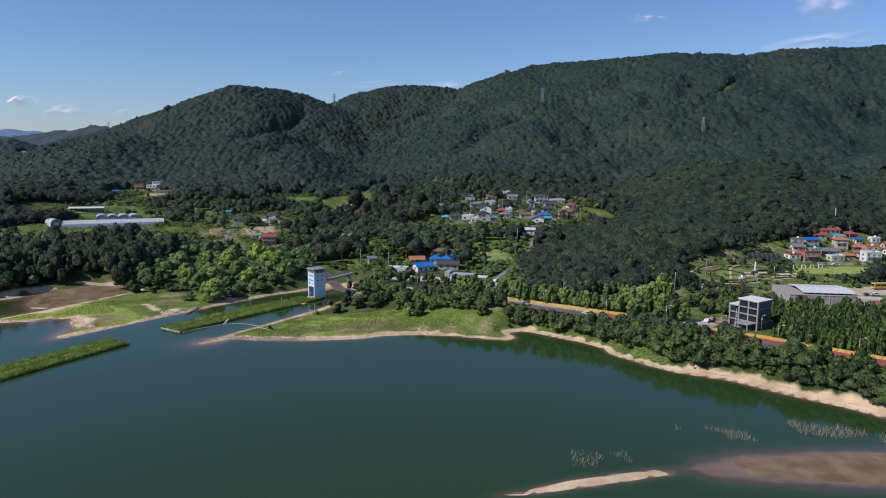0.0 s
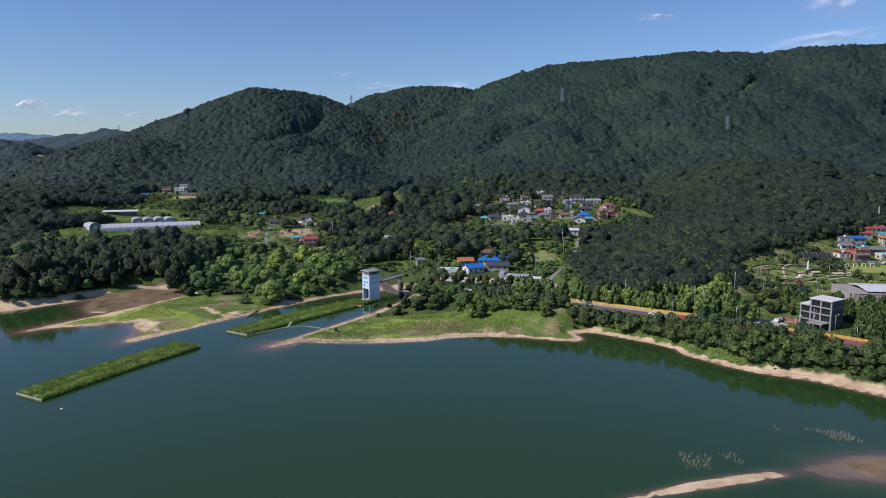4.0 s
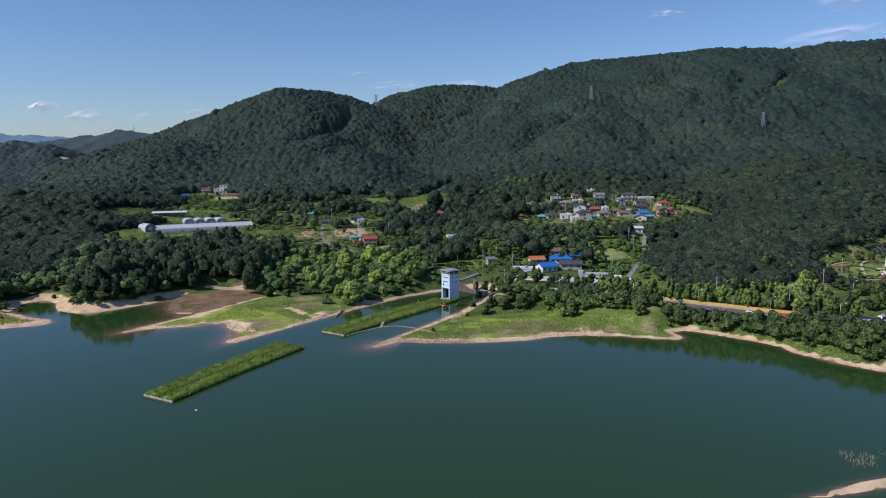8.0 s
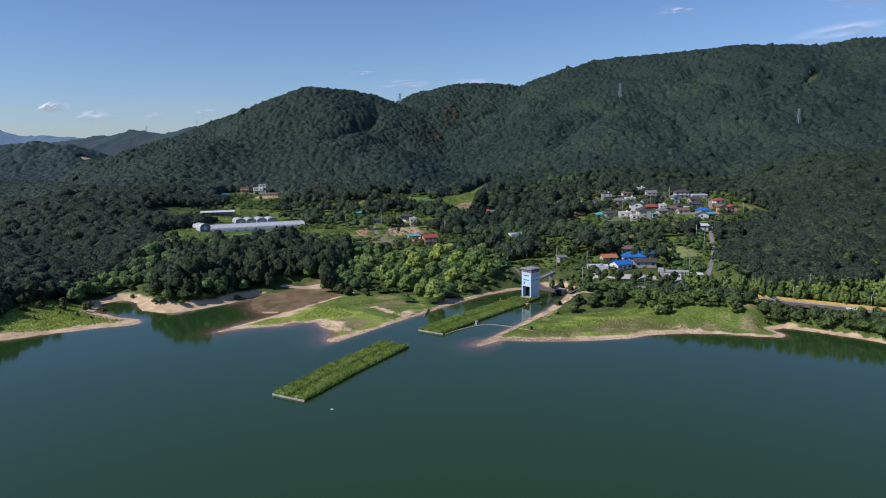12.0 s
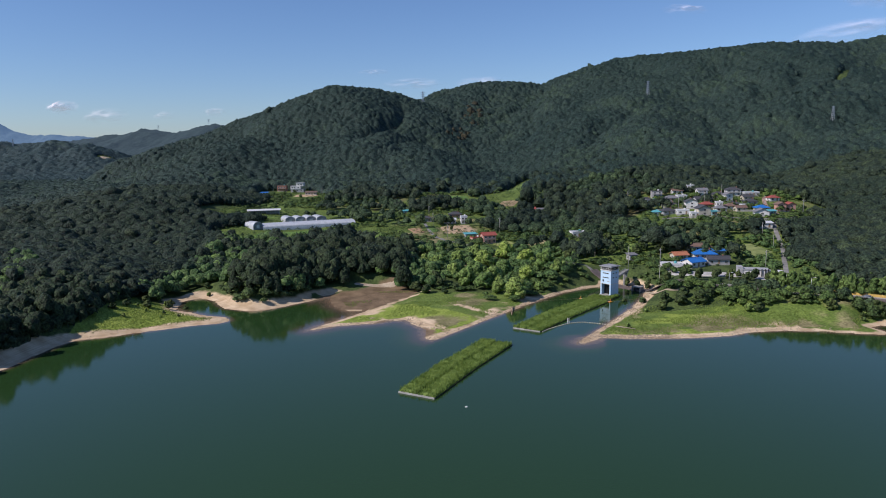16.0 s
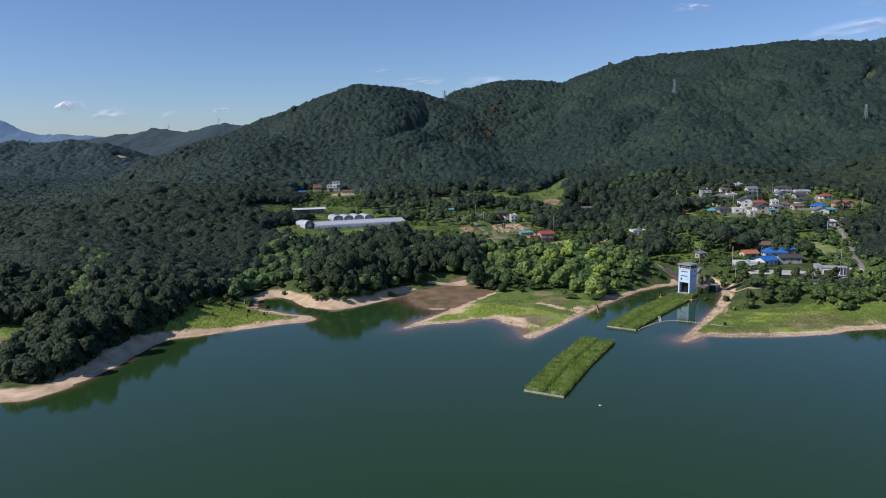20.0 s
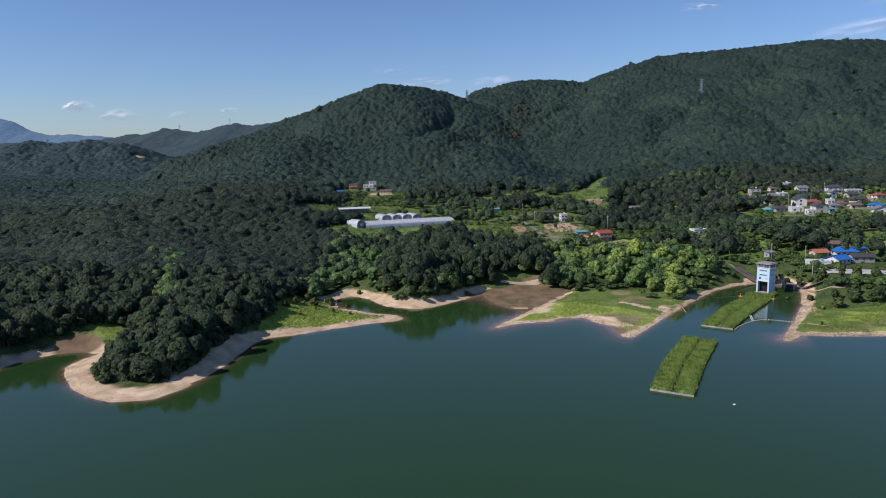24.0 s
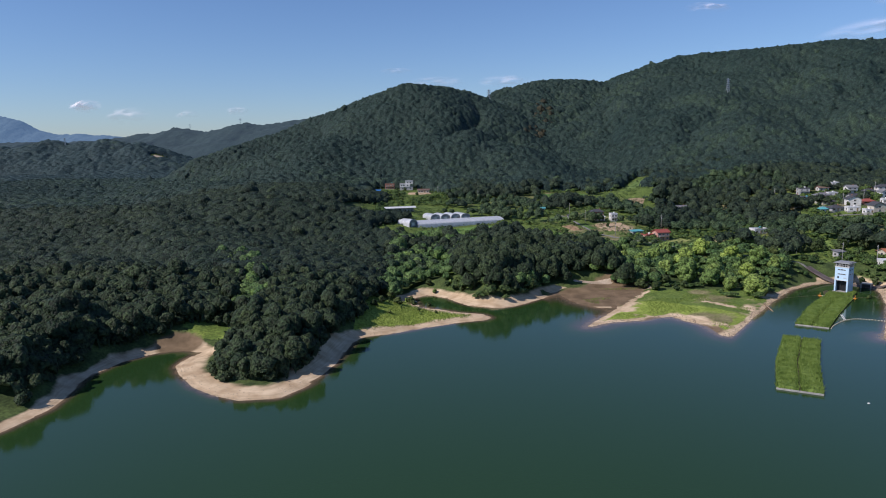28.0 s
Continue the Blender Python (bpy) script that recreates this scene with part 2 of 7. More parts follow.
def height(x, y, sd=None):
    """Height of the ground over the lake's level."""
    x, y = np.asarray(x, float), np.asarray(y, float)
    sd = shore_distance(x, y) if sd is None else sd
    up = np.maximum(sd, 0)
    flat = 0.9 * (1 - np.exp(-up / 5)) + 0.012 * up
    rise = np.clip((y - 335) * 0.058, 0, 34) * np.clip(up / 60, 0, 1)
    h = flat + rise * np.clip((x + 700) / 330, 0.12, 1)
    rough = 1 + 0.2 * wave(x, y, 150, 5) + 0.06 * wave(x, y, 35, 9)
    for line, half, slope, soft in LANDFORMS:
        z = np.full(np.shape(x), -1e9)
        for a, b in zip(line, line[1:]):        # the highest of the flanks that each stretch of crest sends down
            d, top = along(x, y, [a, b])
            d = np.maximum(d - half, 0)
            z = np.maximum(z, top - slope * rough * (np.sqrt(d * d + soft * soft) - soft))
        k = np.clip(0.5 + 0.5 * (z - h) / 3.0, 0, 1)
        h = h * (1 - k) + z * k + 3.0 * k * (1 - k) * np.clip(up / 15, 0, 1)
    h = h + 0.25 * wave(x, y, 18, 3) * np.clip(up / 12, 0, 1) + 2.0 * wave(x, y, 60, 4) * np.clip((h - 25) / 30, 0, 1)
    # gullies down the hills, fading out on the main crests
    crest = np.minimum.reduce([along(x, y, LANDFORMS[k][0])[0] for k in (9, 12)])
    wx_, wy_ = x + 45 * wave(x, y, 140, 18, 2), y + 45 * wave(x, y, 140, 19, 2)
    gully = (1 - np.minimum(1, 2.4 * np.abs(wave(wx_, 0.5 * wy_, 110, 14, 3)))) ** 1.5
    h = h - 13 * gully * np.clip((h - 40) / 50, 0, 1) * np.clip((crest - 12) / 90, 0, 1)
    h = h + 15 * wave(x, 0.7 * y, 100, 16, 3) * np.clip((h - 40) / 50, 0, 1) * np.clip((crest - 20) / 90, 0, 1) + 2.2 * wave(x, y, 42, 17, 2) * np.clip((h - 60) / 40, 0, 1)
    mud = along(x, y, [(-196, 332, 0), (-182, 332, 0), (-173, 350, 0)])[0]
    h = np.minimum(h, 0.22 + 0.02 * up + 0.25 * np.maximum(mud - 13, 0) + 3 * (x > -160) + 3 * (y > 366))
    # the bank never rises faster than this from the water
    h = np.minimum(h, 0.08 + 0.16 * up + 0.5 * np.maximum(up - 4, 0))
    shoal = np.where((x > -215) & (x < -150) & (y < 340) | (np.hypot(x + 97, y - 254) < 14), 0.045, 0.14)
    bed = -np.minimum(3.0, shoal * np.maximum(-sd, 0))
    for line, half, slope in ((([(10, 139, -0.1), (19, 141, 0.15), (30, 145, 0.4), (50, 150.7, 0.35), (56, 151.5, -0.05), (66, 153, -0.04)]), 0.5, 0.28), ([(66, 153, -0.1), (76, 153.5, 0.1), (95, 153.5, 0.22), (125, 153, 0.28), (160, 140, 0.3)], 4, 0.07)):
        d, z = along(x, y, line)
        bed = np.maximum(bed, z - slope * np.maximum(d - half, 0) + (0.07 * wave(x, y, 16, 37) if half > 1 else 0.0))
    return np.where(sd > 0, np.maximum(h, 0.02), bed)


def mesh_of(name, verts, faces, material, smooth=True, **attributes):
    """A mesh from arrays: verts (n, 3), faces (m, 3 or 4)."""
    me = bpy.data.meshes.new(name)
    verts, faces = np.asarray(verts, np.float32), np.asarray(faces, np.int32)
    k = faces.shape[1]
    me.vertices.add(len(verts))
    me.vertices.foreach_set("co", verts.ravel())
    me.loops.add(faces.size)
    me.loops.foreach_set("vertex_index", faces.ravel())
    me.polygons.add(len(faces))
    me.polygons.foreach_set("loop_start", np.arange(0, faces.size, k, dtype=np.int32))
    me.polygons.foreach_set("use_smooth", np.full(len(faces), smooth))
    for key, values in attributes.items():
        me.attributes.new(key, "FLOAT", "POINT").data.foreach_set("value", np.asarray(values, np.float32))
    me.update(calc_edges=True)
    me.validate()
    me.materials.append(material)
    return me


def grid_faces(nx, ny):
    i = np.arange(nx * ny).reshape(ny, nx)
    return np.stack([i[:-1, :-1], i[:-1, 1:], i[1:, 1:], i[1:, :-1]], -1).reshape(-1, 4)


def steps(*runs):
    """Grid lines from (start, end, step) runs."""
    return np.unique(np.concatenate([np.arange(a, b, s) for a, b, s in runs]).round(3))


def land_material():
    m = bpy.data.materials.new("land")
    m.use_nodes = True
    t = m.node_tree
    p = t.nodes["Principled BSDF"]
    geo = t.nodes.new("ShaderNodeNewGeometry")

    def tex(scale, detail=5):
        n = t.nodes.new("ShaderNodeTexNoise")
        n.inputs["Scale"].default_value, n.inputs["Detail"].default_value = scale, detail
        t.links.new(geo.outputs["Position"], n.inputs["Vector"])
        return n.outputs["Fac"]

    def ramp(fac, a, b, lo=0.35, hi=0.65):
        n = t.nodes.new("ShaderNodeValToRGB")
        n.color_ramp.elements[0].position, n.color_ramp.elements[1].position = lo, hi
        n.color_ramp.elements[0].color, n.color_ramp.elements[1].color = (*a, 1), (*b, 1)
        t.links.new(fac, n.inputs["Fac"])
        return n.outputs["Color"]

    def mask(name, jitter, soft=0.12):
        a = t.nodes.new("ShaderNodeAttribute")
        a.attribute_name = name
        add = t.nodes.new("ShaderNodeMath")
        add.operation = "MULTIPLY_ADD"
        add.inputs[1].default_value = 0.7
        t.links.new(jitter, add.inputs[0])
        t.links.new(a.outputs["Fac"], add.inputs[2])
        r = t.nodes.new("ShaderNodeMapRange")
        r.inputs["From Min"].default_value, r.inputs["From Max"].default_value = 0.85 - soft, 0.85 + soft
        t.links.new(add.outputs[0], r.inputs["Value"])
        return r.outputs["Result"]

    def over(base, colour, fac):
        n = t.nodes.new("ShaderNodeMix")
        n.data_type = "RGBA"
        t.links.new(fac, n.inputs["Factor"])
        t.links.new(base, n.inputs["A"])
        t.links.new(colour, n.inputs["B"])
        return n.outputs["Result"]

    def strand(a, b):
        mp = t.nodes.new("ShaderNodeMapping")
        mp.inputs["Scale"].default_value = (0.05, 0.05, 7.0)
        t.links.new(geo.outputs["Position"], mp.inputs["Vector"])
        n = t.nodes.new("ShaderNodeTexNoise")
        n.inputs["Scale"].default_value, n.inputs["Detail"].default_value = 1.0, 4
        t.links.new(mp.outputs["Vector"], n.inputs["Vector"])
        return ramp(n.outputs["Fac"], a, b, 0.32, 0.62)

    mid, small = tex(0.16, 8), tex(1.0, 7)
    colour = ramp(mid, (0.04, 0.062, 0.02), (0.085, 0.12, 0.034))
    colour = over(colour, ramp(mid, (0.09, 0.14, 0.028), (0.16, 0.22, 0.045), 0.3, 0.7), mask("meadow", small))
    colour = over(colour, ramp(mid, (0.18, 0.25, 0.035), (0.31, 0.37, 0.075), 0.3, 0.7), mask("lush", mid))
    colour = over(colour, ramp(mid, (0.15, 0.14, 0.06), (0.27, 0.24, 0.12)), mask("dry", mid))
    grain = t.nodes.new("ShaderNodeMix")
    grain.data_type, grain.blend_type = "RGBA", "MULTIPLY"
    grain.inputs["Factor"].default_value = 0.85
    t.links.new(colour, grain.inputs["A"])
    t.links.new(ramp(small, (0.5, 0.5, 0.5), (1.12, 1.12, 1.12), 0.32, 0.62), grain.inputs["B"])
    wet = t.nodes.new("ShaderNodeMix")
    wet.data_type, wet.blend_type = "RGBA", "MULTIPLY"
    wet.inputs["Factor"].default_value = 0.5
    t.links.new(strand((0.6, 0.57, 0.52), (1.08, 1.06, 1.04)), wet.inputs["B"])
    t.links.new(ramp(mid, (0.43, 0.315, 0.195), (0.64, 0.505, 0.34)), wet.inputs["A"])
    colour = over(grain.outputs["Result"], wet.outputs["Result"], mask("sand", mid))
    colour = over(colour, ramp(mid, (0.125, 0.088, 0.05), (0.22, 0.155, 0.092)), mask("mud", mid))
    t.links.new(colour, p.inputs["Base Color"])
    p.inputs["Roughness"].default_value, p.inputs["Specular IOR Level"].default_value = 0.9, 0.2
    b = t.nodes.new("ShaderNodeBump")
    b.inputs["Strength"].default_value, b.inputs["Distance"].default_value = 0.45, 0.2
    t.links.new(small, b.inputs["Height"])
    t.links.new(b.outputs["Normal"], p.inputs["Normal"])
    return m


def band(d, a, b):
    """1 below a, 0 above b."""
    return np.clip((b - d) / (b - a), 0, 1)


def cover(x, y, h, sd):
    """What grows where: one number 0..1 a kind."""
    sand_wide = 7 + 3 * wave(x, y, 22, 21)
    sand_wide = np.where(x > 30, np.where(x > 85, 5.6, 3.2) + 1.4 * wave(x, y, 20, 22) + 2.6 * wave(x, y, 6, 29) + np.clip((x - 90) / 25, 0, 2), sand_wide)                # eastern bank
    sand_wide = np.where((x > -96) & (x <= 30) & (y < 300), 3.5 + 1.5 * wave(x, y, 12, 23), sand_wide)
    sand_wide = np.where((x < -358), 5.5 + 2.5 * wave(x, y, 14, 27), sand_wide)
    sand_wide = np.where((x < -296) & (x > -352) & (y < 262), 10 + 2 * wave(x, y, 9, 28), sand_wide)
    sand_wide = np.where((x > -105) & (x < -66) & (y > 300), 3 + wave(x, y, 9, 26), sand_wide)
    sand_wide = np.where((x > -215) & (x < -100) & (y < 345), 2.4 + 1.6 * wave(x, y, 9, 24), sand_wide)
    d_mud, _ = along(x, y, [(-196, 332, 0), (-182, 332, 0), (-173, 350, 0)])
    d_spit, _ = along(x, y, [(-202.5, 279, 0), (-182.5, 310, 0), (-166, 338, 0), (-157, 348, 0)])
    flat_side = (x + 203) * 61 - (y - 278) * 38 < -60
    d_flat, _ = along(x, y, [(-172, 287, 0), (-156, 272, 0)])
    sand = band(sd, sand_wide * 0.4, sand_wide * 1.4) * (sd > -6) * (1 - 0.9 * (flat_side & (d_mud < 18)))
    sand = np.maximum(sand, 0.9 * band(d_spit, 1.0, 3.2) * (wave(x, y, 9, 25) > -0.45) * ~flat_side)
    mud = np.maximum.reduce([band(d_mud, 14, 22) * flat_side, 0.75 * band(d_flat, 4, 10), 0.95 * band(np.hypot((x + 366) / 1.3, y - 252), 4, 10)])
    mud = np.maximum(mud, 0.4 * band(sd, 2.5, 5) * (x > -130) * (x < -52) * (y > 275 + 0.0 * x) * (sd > -4) * ((x < -72) | (y > 330)))
    mud = np.maximum(mud, (h < -0.1) * 1.0)
    sand = np.maximum(sand, ((sd < 0) & (h > -0.1) & (x < 63)) * 1.0)
    mud = np.maximum(mud, ((sd < 0) & (h > -0.3) & (x >= 63)) * 1.0)
    west_meadow = (x > -205) & (x < -95) & (y < 345)
    east_meadow = (x > -96) & (x < 40) & (y < 302)
    inlet = np.hypot((x + 354) / 14, (y - 263) / 8) < 1
    beach_meadow = inlet | (x > -300) & (x < -255) & (y > 260) & (y < 322)
    clear = (x > -340) & (x < 330) & (y > 380) & (h < 40)
    meadow = np.clip(1.0 * (west_meadow | east_meadow | beach_meadow) + 0.55 * clear + 0.5 * (x > 20) * (y < 420) * (y > 230), 0, 1)
    d_lush, _ = along(x, y, [(-186, 300, 0), (-168, 304, 0), (-150, 290, 0), (-143, 282, 0)])
    d_lush2, _ = along(x, y, [(-52, 266, 0), (-34, 269, 0)])
    lush = np.maximum.reduce([1.1 * band(d_lush, 12, 20), band(d_lush2, 3, 7), 1.0 * (beach_meadow & ~inlet), 0.35 * inlet, 0.7 * east_meadow * np.clip(0.5 + wave(x, y, 26, 36), 0, 1)]) * (sd > 2)
    dry = (1.15 * east_meadow + 1.0 * west_meadow) * np.clip(0.5 + 0.9 * wave(x, y, 17, 31), 0, 1) * (sd > 5)
    sand = np.maximum(sand, 0.75 * ((east_meadow & (x < 0)) | west_meadow) * band(sd, 6, 15) * np.clip(0.4 + 1.4 * wave(x, y, 9, 33), 0, 1))
    sand = np.maximum(sand, 0.85 * west_meadow * (y < 335) * np.clip(1.9 * wave(x + 0.6 * y, 0.35 * y, 10, 38) - 0.1, 0, 1))
    garden = (x > 108) & (x < 205) & (y > 308) & (y < 392)
    dry = np.maximum(dry, 0.95 * garden * np.clip(0.5 + 1.3 * wave(x, y, 11, 35), 0, 1))
    dry = np.maximum(dry, 0.9 * clear * np.clip(0.3 + 1.2 * wave(x, y, 40, 34), 0, 1))
    return dict(meadow=meadow, lush=lush, dry=0.75 * dry, sand=sand, mud=mud)


gx = steps((-4800, -1400, 100), (-1400, -480, 14), (-480, -392, 5), (-392, 150, 2.5), (150, 420, 7), (420, 1000, 14), (1000, 1500, 50), (1500, 4801, 100))
gy = steps((-1500, 0, 60), (0, 130, 12), (130, 372, 2.5), (372, 600, 5), (600, 1500, 11), (1500, 1900, 20), (1900, 4800, 100))
GX, GY = np.meshgrid(gx, gy)
SD = shore_distance(GX, GY)
GZ = height(GX, GY, SD)


def ground(x, y):
    """Height of the built ground sheet, between its grid lines."""
    x, y = np.asarray(x, float), np.asarray(y, float)
    i = np.clip(np.searchsorted(gx, x) - 1, 0, len(gx) - 2)
    j = np.clip(np.searchsorted(gy, y) - 1, 0, len(gy) - 2)
    u, v = (x - gx[i]) / (gx[i + 1] - gx[i]), (y - gy[j]) / (gy[j + 1] - gy[j])
    return (GZ[j, i] * (1 - u) + GZ[j, i + 1] * u) * (1 - v) + (GZ[j + 1, i] * (1 - u) + GZ[j + 1, i + 1] * u) * v


COVER = cover(GX, GY, GZ, SD)
land = new("ground", mesh_of("ground", np.stack([GX, GY, GZ], -1).reshape(-1, 3), grid_faces(len(gx), len(gy)), land_material(), **{k: np.ravel(v) for k, v in COVER.items()}))
tagged(land, "grassy and sandy reservoir shore rising to wooded hills", "ground", kind="structure")


# ---- the lake ----
def water_material():
    m = bpy.data.materials.new("lake water")
    m.use_nodes = True
    t = m.node_tree
    p = t.nodes["Principled BSDF"]
    geo = t.nodes.new("ShaderNodeNewGeometry")
    a = t.nodes.new("ShaderNodeAttribute")
    a.attribute_name = "depth"
    n = t.nodes.new("ShaderNodeTexNoise")
    n.inputs["Scale"].default_value, n.inputs["Detail"].default_value = 0.25, 4
    t.links.new(geo.outputs["Position"], n.inputs["Vector"])
    add = t.nodes.new("ShaderNodeMath")
    add.operation = "MULTIPLY_ADD"
    add.inputs[1].default_value = 0.22
    t.links.new(n.outputs["Fac"], add.inputs[0])
    t.links.new(a.outputs["Fac"], add.inputs[2])
    ramp = t.nodes.new("ShaderNodeValToRGB")
    e = ramp.color_ramp.elements
    e[0].position, e[0].color = 0.1, (0.22, 0.15, 0.095, 1)
    e[1].position, e[1].color = 1.0, (0.019, 0.047, 0.014, 1)
    mid = e.new(0.32)
    mid.color = (0.075, 0.062, 0.04, 1)
    low = e.new(0.6)
    low.color = (0.028, 0.054, 0.014, 1)
    t.links.new(add.outputs[0], ramp.inputs["Fac"])
    t.links.new(ramp.outputs["Color"], p.inputs["Base Color"])
    p.inputs["Roughness"].default_value, p.inputs["IOR"].default_value = 0.06, 1.33
    ripple, swell = t.nodes.new("ShaderNodeTexNoise"), t.nodes.new("ShaderNodeTexNoise")
    ripple.inputs["Scale"].default_value, ripple.inputs["Detail"].default_value = 1.6, 3
    swell.inputs["Scale"].default_value, swell.inputs["Detail"].default_value = 0.02, 3
    for k in (ripple, swell):
        t.links.new(geo.outputs["Position"], k.inputs["Vector"])
    mul = t.nodes.new("ShaderNodeMath")
    mul.operation = "MULTIPLY"
    t.links.new(ripple.outputs["Fac"], mul.inputs[0])
    t.links.new(swell.outputs["Fac"], mul.inputs[1])
    b = t.nodes.new("ShaderNodeBump")
    b.inputs["Strength"].default_value, b.inputs["Distance"].default_value = 0.25, 0.08
    t.links.new(mul.outputs[0], b.inputs["Height"])
    t.links.new(b.outputs["Normal"], p.inputs["Normal"])
    return m


M_WATER = water_material()
wx = steps((-700, -400, 30), (-400, 160, 3), (160, 361, 20))
wy = steps((-400, 120, 20), (120, 371, 3))
WX, WY = np.meshgrid(wx, wy)
water = new("water", mesh_of("water", np.stack([WX, WY, 0 * WX], -1).reshape(-1, 3), grid_faces(len(wx), len(wy)), M_WATER, depth=np.clip(-ground(WX, WY) / 0.9, 0, 1).ravel()))
tagged(water, "dark green reservoir water with faint ripples", "water", kind="structure")

# ---- vegetation ----
def lump(seed, detail=2, jag=0.3, floor=-0.45):
    """A bumpy crown shell of radius about 1, open below."""
    bm = bmesh.new()
    bmesh.ops.create_icosphere(bm, subdivisions=detail, radius=1.0)
    for v in bm.verts:
        n = noise.noise(v.co * 1.6 + Vector((seed * 7.1, 0, 0))) + 0.6 * noise.noise(v.co * 3.7 + Vector((0, seed * 3.3, 0)))
        v.co *= 1 + jag * n
    bmesh.ops.delete(bm, geom=[v for v in bm.verts if v.co.z < floor], context="VERTS")
    bmesh.ops.triangulate(bm, faces=bm.faces)
    bm.verts.index_update()
    vs = np.array([v.co[:] for v in bm.verts])
    fs = np.array([[v.index for v in f.verts] for f in bm.faces])
    bm.free()
    return vs, fs


def sprays(rng, count, size, reach=1.0):
    """Loose leaf sprays (triangles) set round a unit crown."""
    d = rng.normal(size=(count, 3))
    d[:, 2] = np.abs(d[:, 2]) * 0.9 - 0.25
    d /= np.linalg.norm(d, axis=1)[:, None]
    c = d * reach * rng.uniform(0.85, 1.12, (count, 1))
    a = rng.normal(size=(count, 3))
    a -= 0.5 * d * (a * d).sum(1)[:, None]
    a /= np.linalg.norm(a, axis=1)[:, None]
    b = np.cross(a, d + 0.4 * rng.normal(size=(count, 3)))
    b /= np.linalg.norm(b, axis=1)[:, None]
    s = size * rng.uniform(0.6, 1.3, (count, 1))
    v = np.stack([c + a * s, c - 0.5 * a * s + 0.8 * b * s, c - 0.5 * a * s - 0.8 * b * s], 1).reshape(-1, 3)
    return v, np.arange(count * 3).reshape(-1, 3)


def joined(parts):
    vs, fs, n = [], [], 0
    for v, f in parts:
        vs.append(v)
        fs.append(f + n)
        n += len(v)
    return np.concatenate(vs), np.concatenate(fs)


def billow(seed, detail=3, knobs=15, floor=-0.6, depth=0.34):
    """A crown shell of radius about 1 that swells into rounded clumps, open below."""
    r = np.random.default_rng(900 + seed)
    bm = bmesh.new()
    bmesh.ops.create_icosphere(bm, subdivisions=detail, radius=1.0)
    bmesh.ops.triangulate(bm, faces=bm.faces)
    bm.verts.index_update()
    v = np.array([p.co[:] for p in bm.verts])
    f = np.array([[p.index for p in q.verts] for q in bm.faces])
    bm.free()
    c = r.normal(size=(knobs, 3))
    c /= np.linalg.norm(c, axis=1)[:, None]
    d = np.linalg.norm(v[:, None] - c[None], axis=2) / r.uniform(0.42, 0.8, knobs)[None]
    swell = np.sqrt(np.clip(1 - d.min(1) ** 2, 0, 1))
    v = v * (1 - depth * 0.65 + depth * swell + r.normal(0, 0.085, len(v)))[:, None] * r.uniform(0.88, 1.12, 3)
    f = f[v[f][:, :, 2].min(1) > floor]
    used, f = np.unique(f, return_inverse=True)
    return v[used], f.reshape(-1, 3)


rng = np.random.default_rng(11)
FAR_CROWNS = [joined([billow(s, 2, 7, -0.75), sprays(rng, 8, 0.2, 0.98)]) for s in range(8)]
MID_CROWNS = [joined([billow(30 + s, 2, 8, -0.5, 0.4), sprays(rng, 56, 0.19, 0.97)]) for s in range(7)]
NEAR_CROWNS = [joined([billow(50 + s, 3, 17, -0.4, 0.4), sprays(rng, 50, 0.17, 0.99)]) for s in range(9)]
LOW_CROWNS = [joined([billow(70 + s, 2, 7, -0.3, 0.4), sprays(rng, 46, 0.2, 0.98)]) for s in range(7)]
SPRIGS = []
for s in range(5):
    v, f = joined([lump(60 + s, 1, 0.4, -0.8), sprays(rng, 40, 0.42, 1.0)])
    SPRIGS.append((v * np.array([1, 1, 1.15]), f))


def scatter(x0, x1, y0, y1, gap, seed):
    """Jittered places on a grid of that gap."""
    r = np.random.default_rng(seed)
    xs, ys = np.meshgrid(np.arange(x0, x1, gap), np.arange(y0, y1, gap))
    xs = xs + (np.arange(len(xs))[:, None] % 2) * gap / 2
    return (xs + r.uniform(-0.42, 0.42, xs.shape) * gap).ravel(), (ys + r.uniform(-0.42, 0.42, ys.shape) * gap).ravel(), r


def grow(name, label, x, y, radius, tall, crowns, material, seed, lift=0.55):
    """One object of many crowns, with a number a tree in 'tint'."""
    r = np.random.default_rng(seed)
    z = ground(x, y)
    pick = r.integers(0, len(crowns), len(x))
    turn, tint = r.uniform(0, 6.28, len(x)), np.clip(0.5 + 0.3 * wave(x, y, 90, 7) + r.normal(0, 0.23, len(x)), 0, 1)
    vs, fs, ts, n = [], [], [], 0
    for k, (v, f) in enumerate(crowns):
        who = np.nonzero(pick == k)[0]
        if not len(who):
            continue
        c, s = np.cos(turn[who])[:, None], np.sin(turn[who])[:, None]
        px = (v[:, 0] * c - v[:, 1] * s) * radius[who, None] + x[who, None]
        py = (v[:, 0] * s + v[:, 1] * c) * radius[who, None] + y[who, None]
        pz = v[:, 2] * tall[who, None] * 0.5 + z[who, None] + tall[who, None] * lift
        vs.append(np.stack([px, py, pz], -1).reshape(-1, 3))
        fs.append((f[None] + (np.arange(len(who)) * len(v))[:, None, None] + n).reshape(-1, 3))
        ts.append(np.repeat(tint[who], len(v)))
        n += len(who) * len(v)
    ob = new(name, mesh_of(name, np.concatenate(vs), np.concatenate(fs), material, True, tint=np.concatenate(ts)))
    return tagged(ob, label, "trees", kind="stuff")


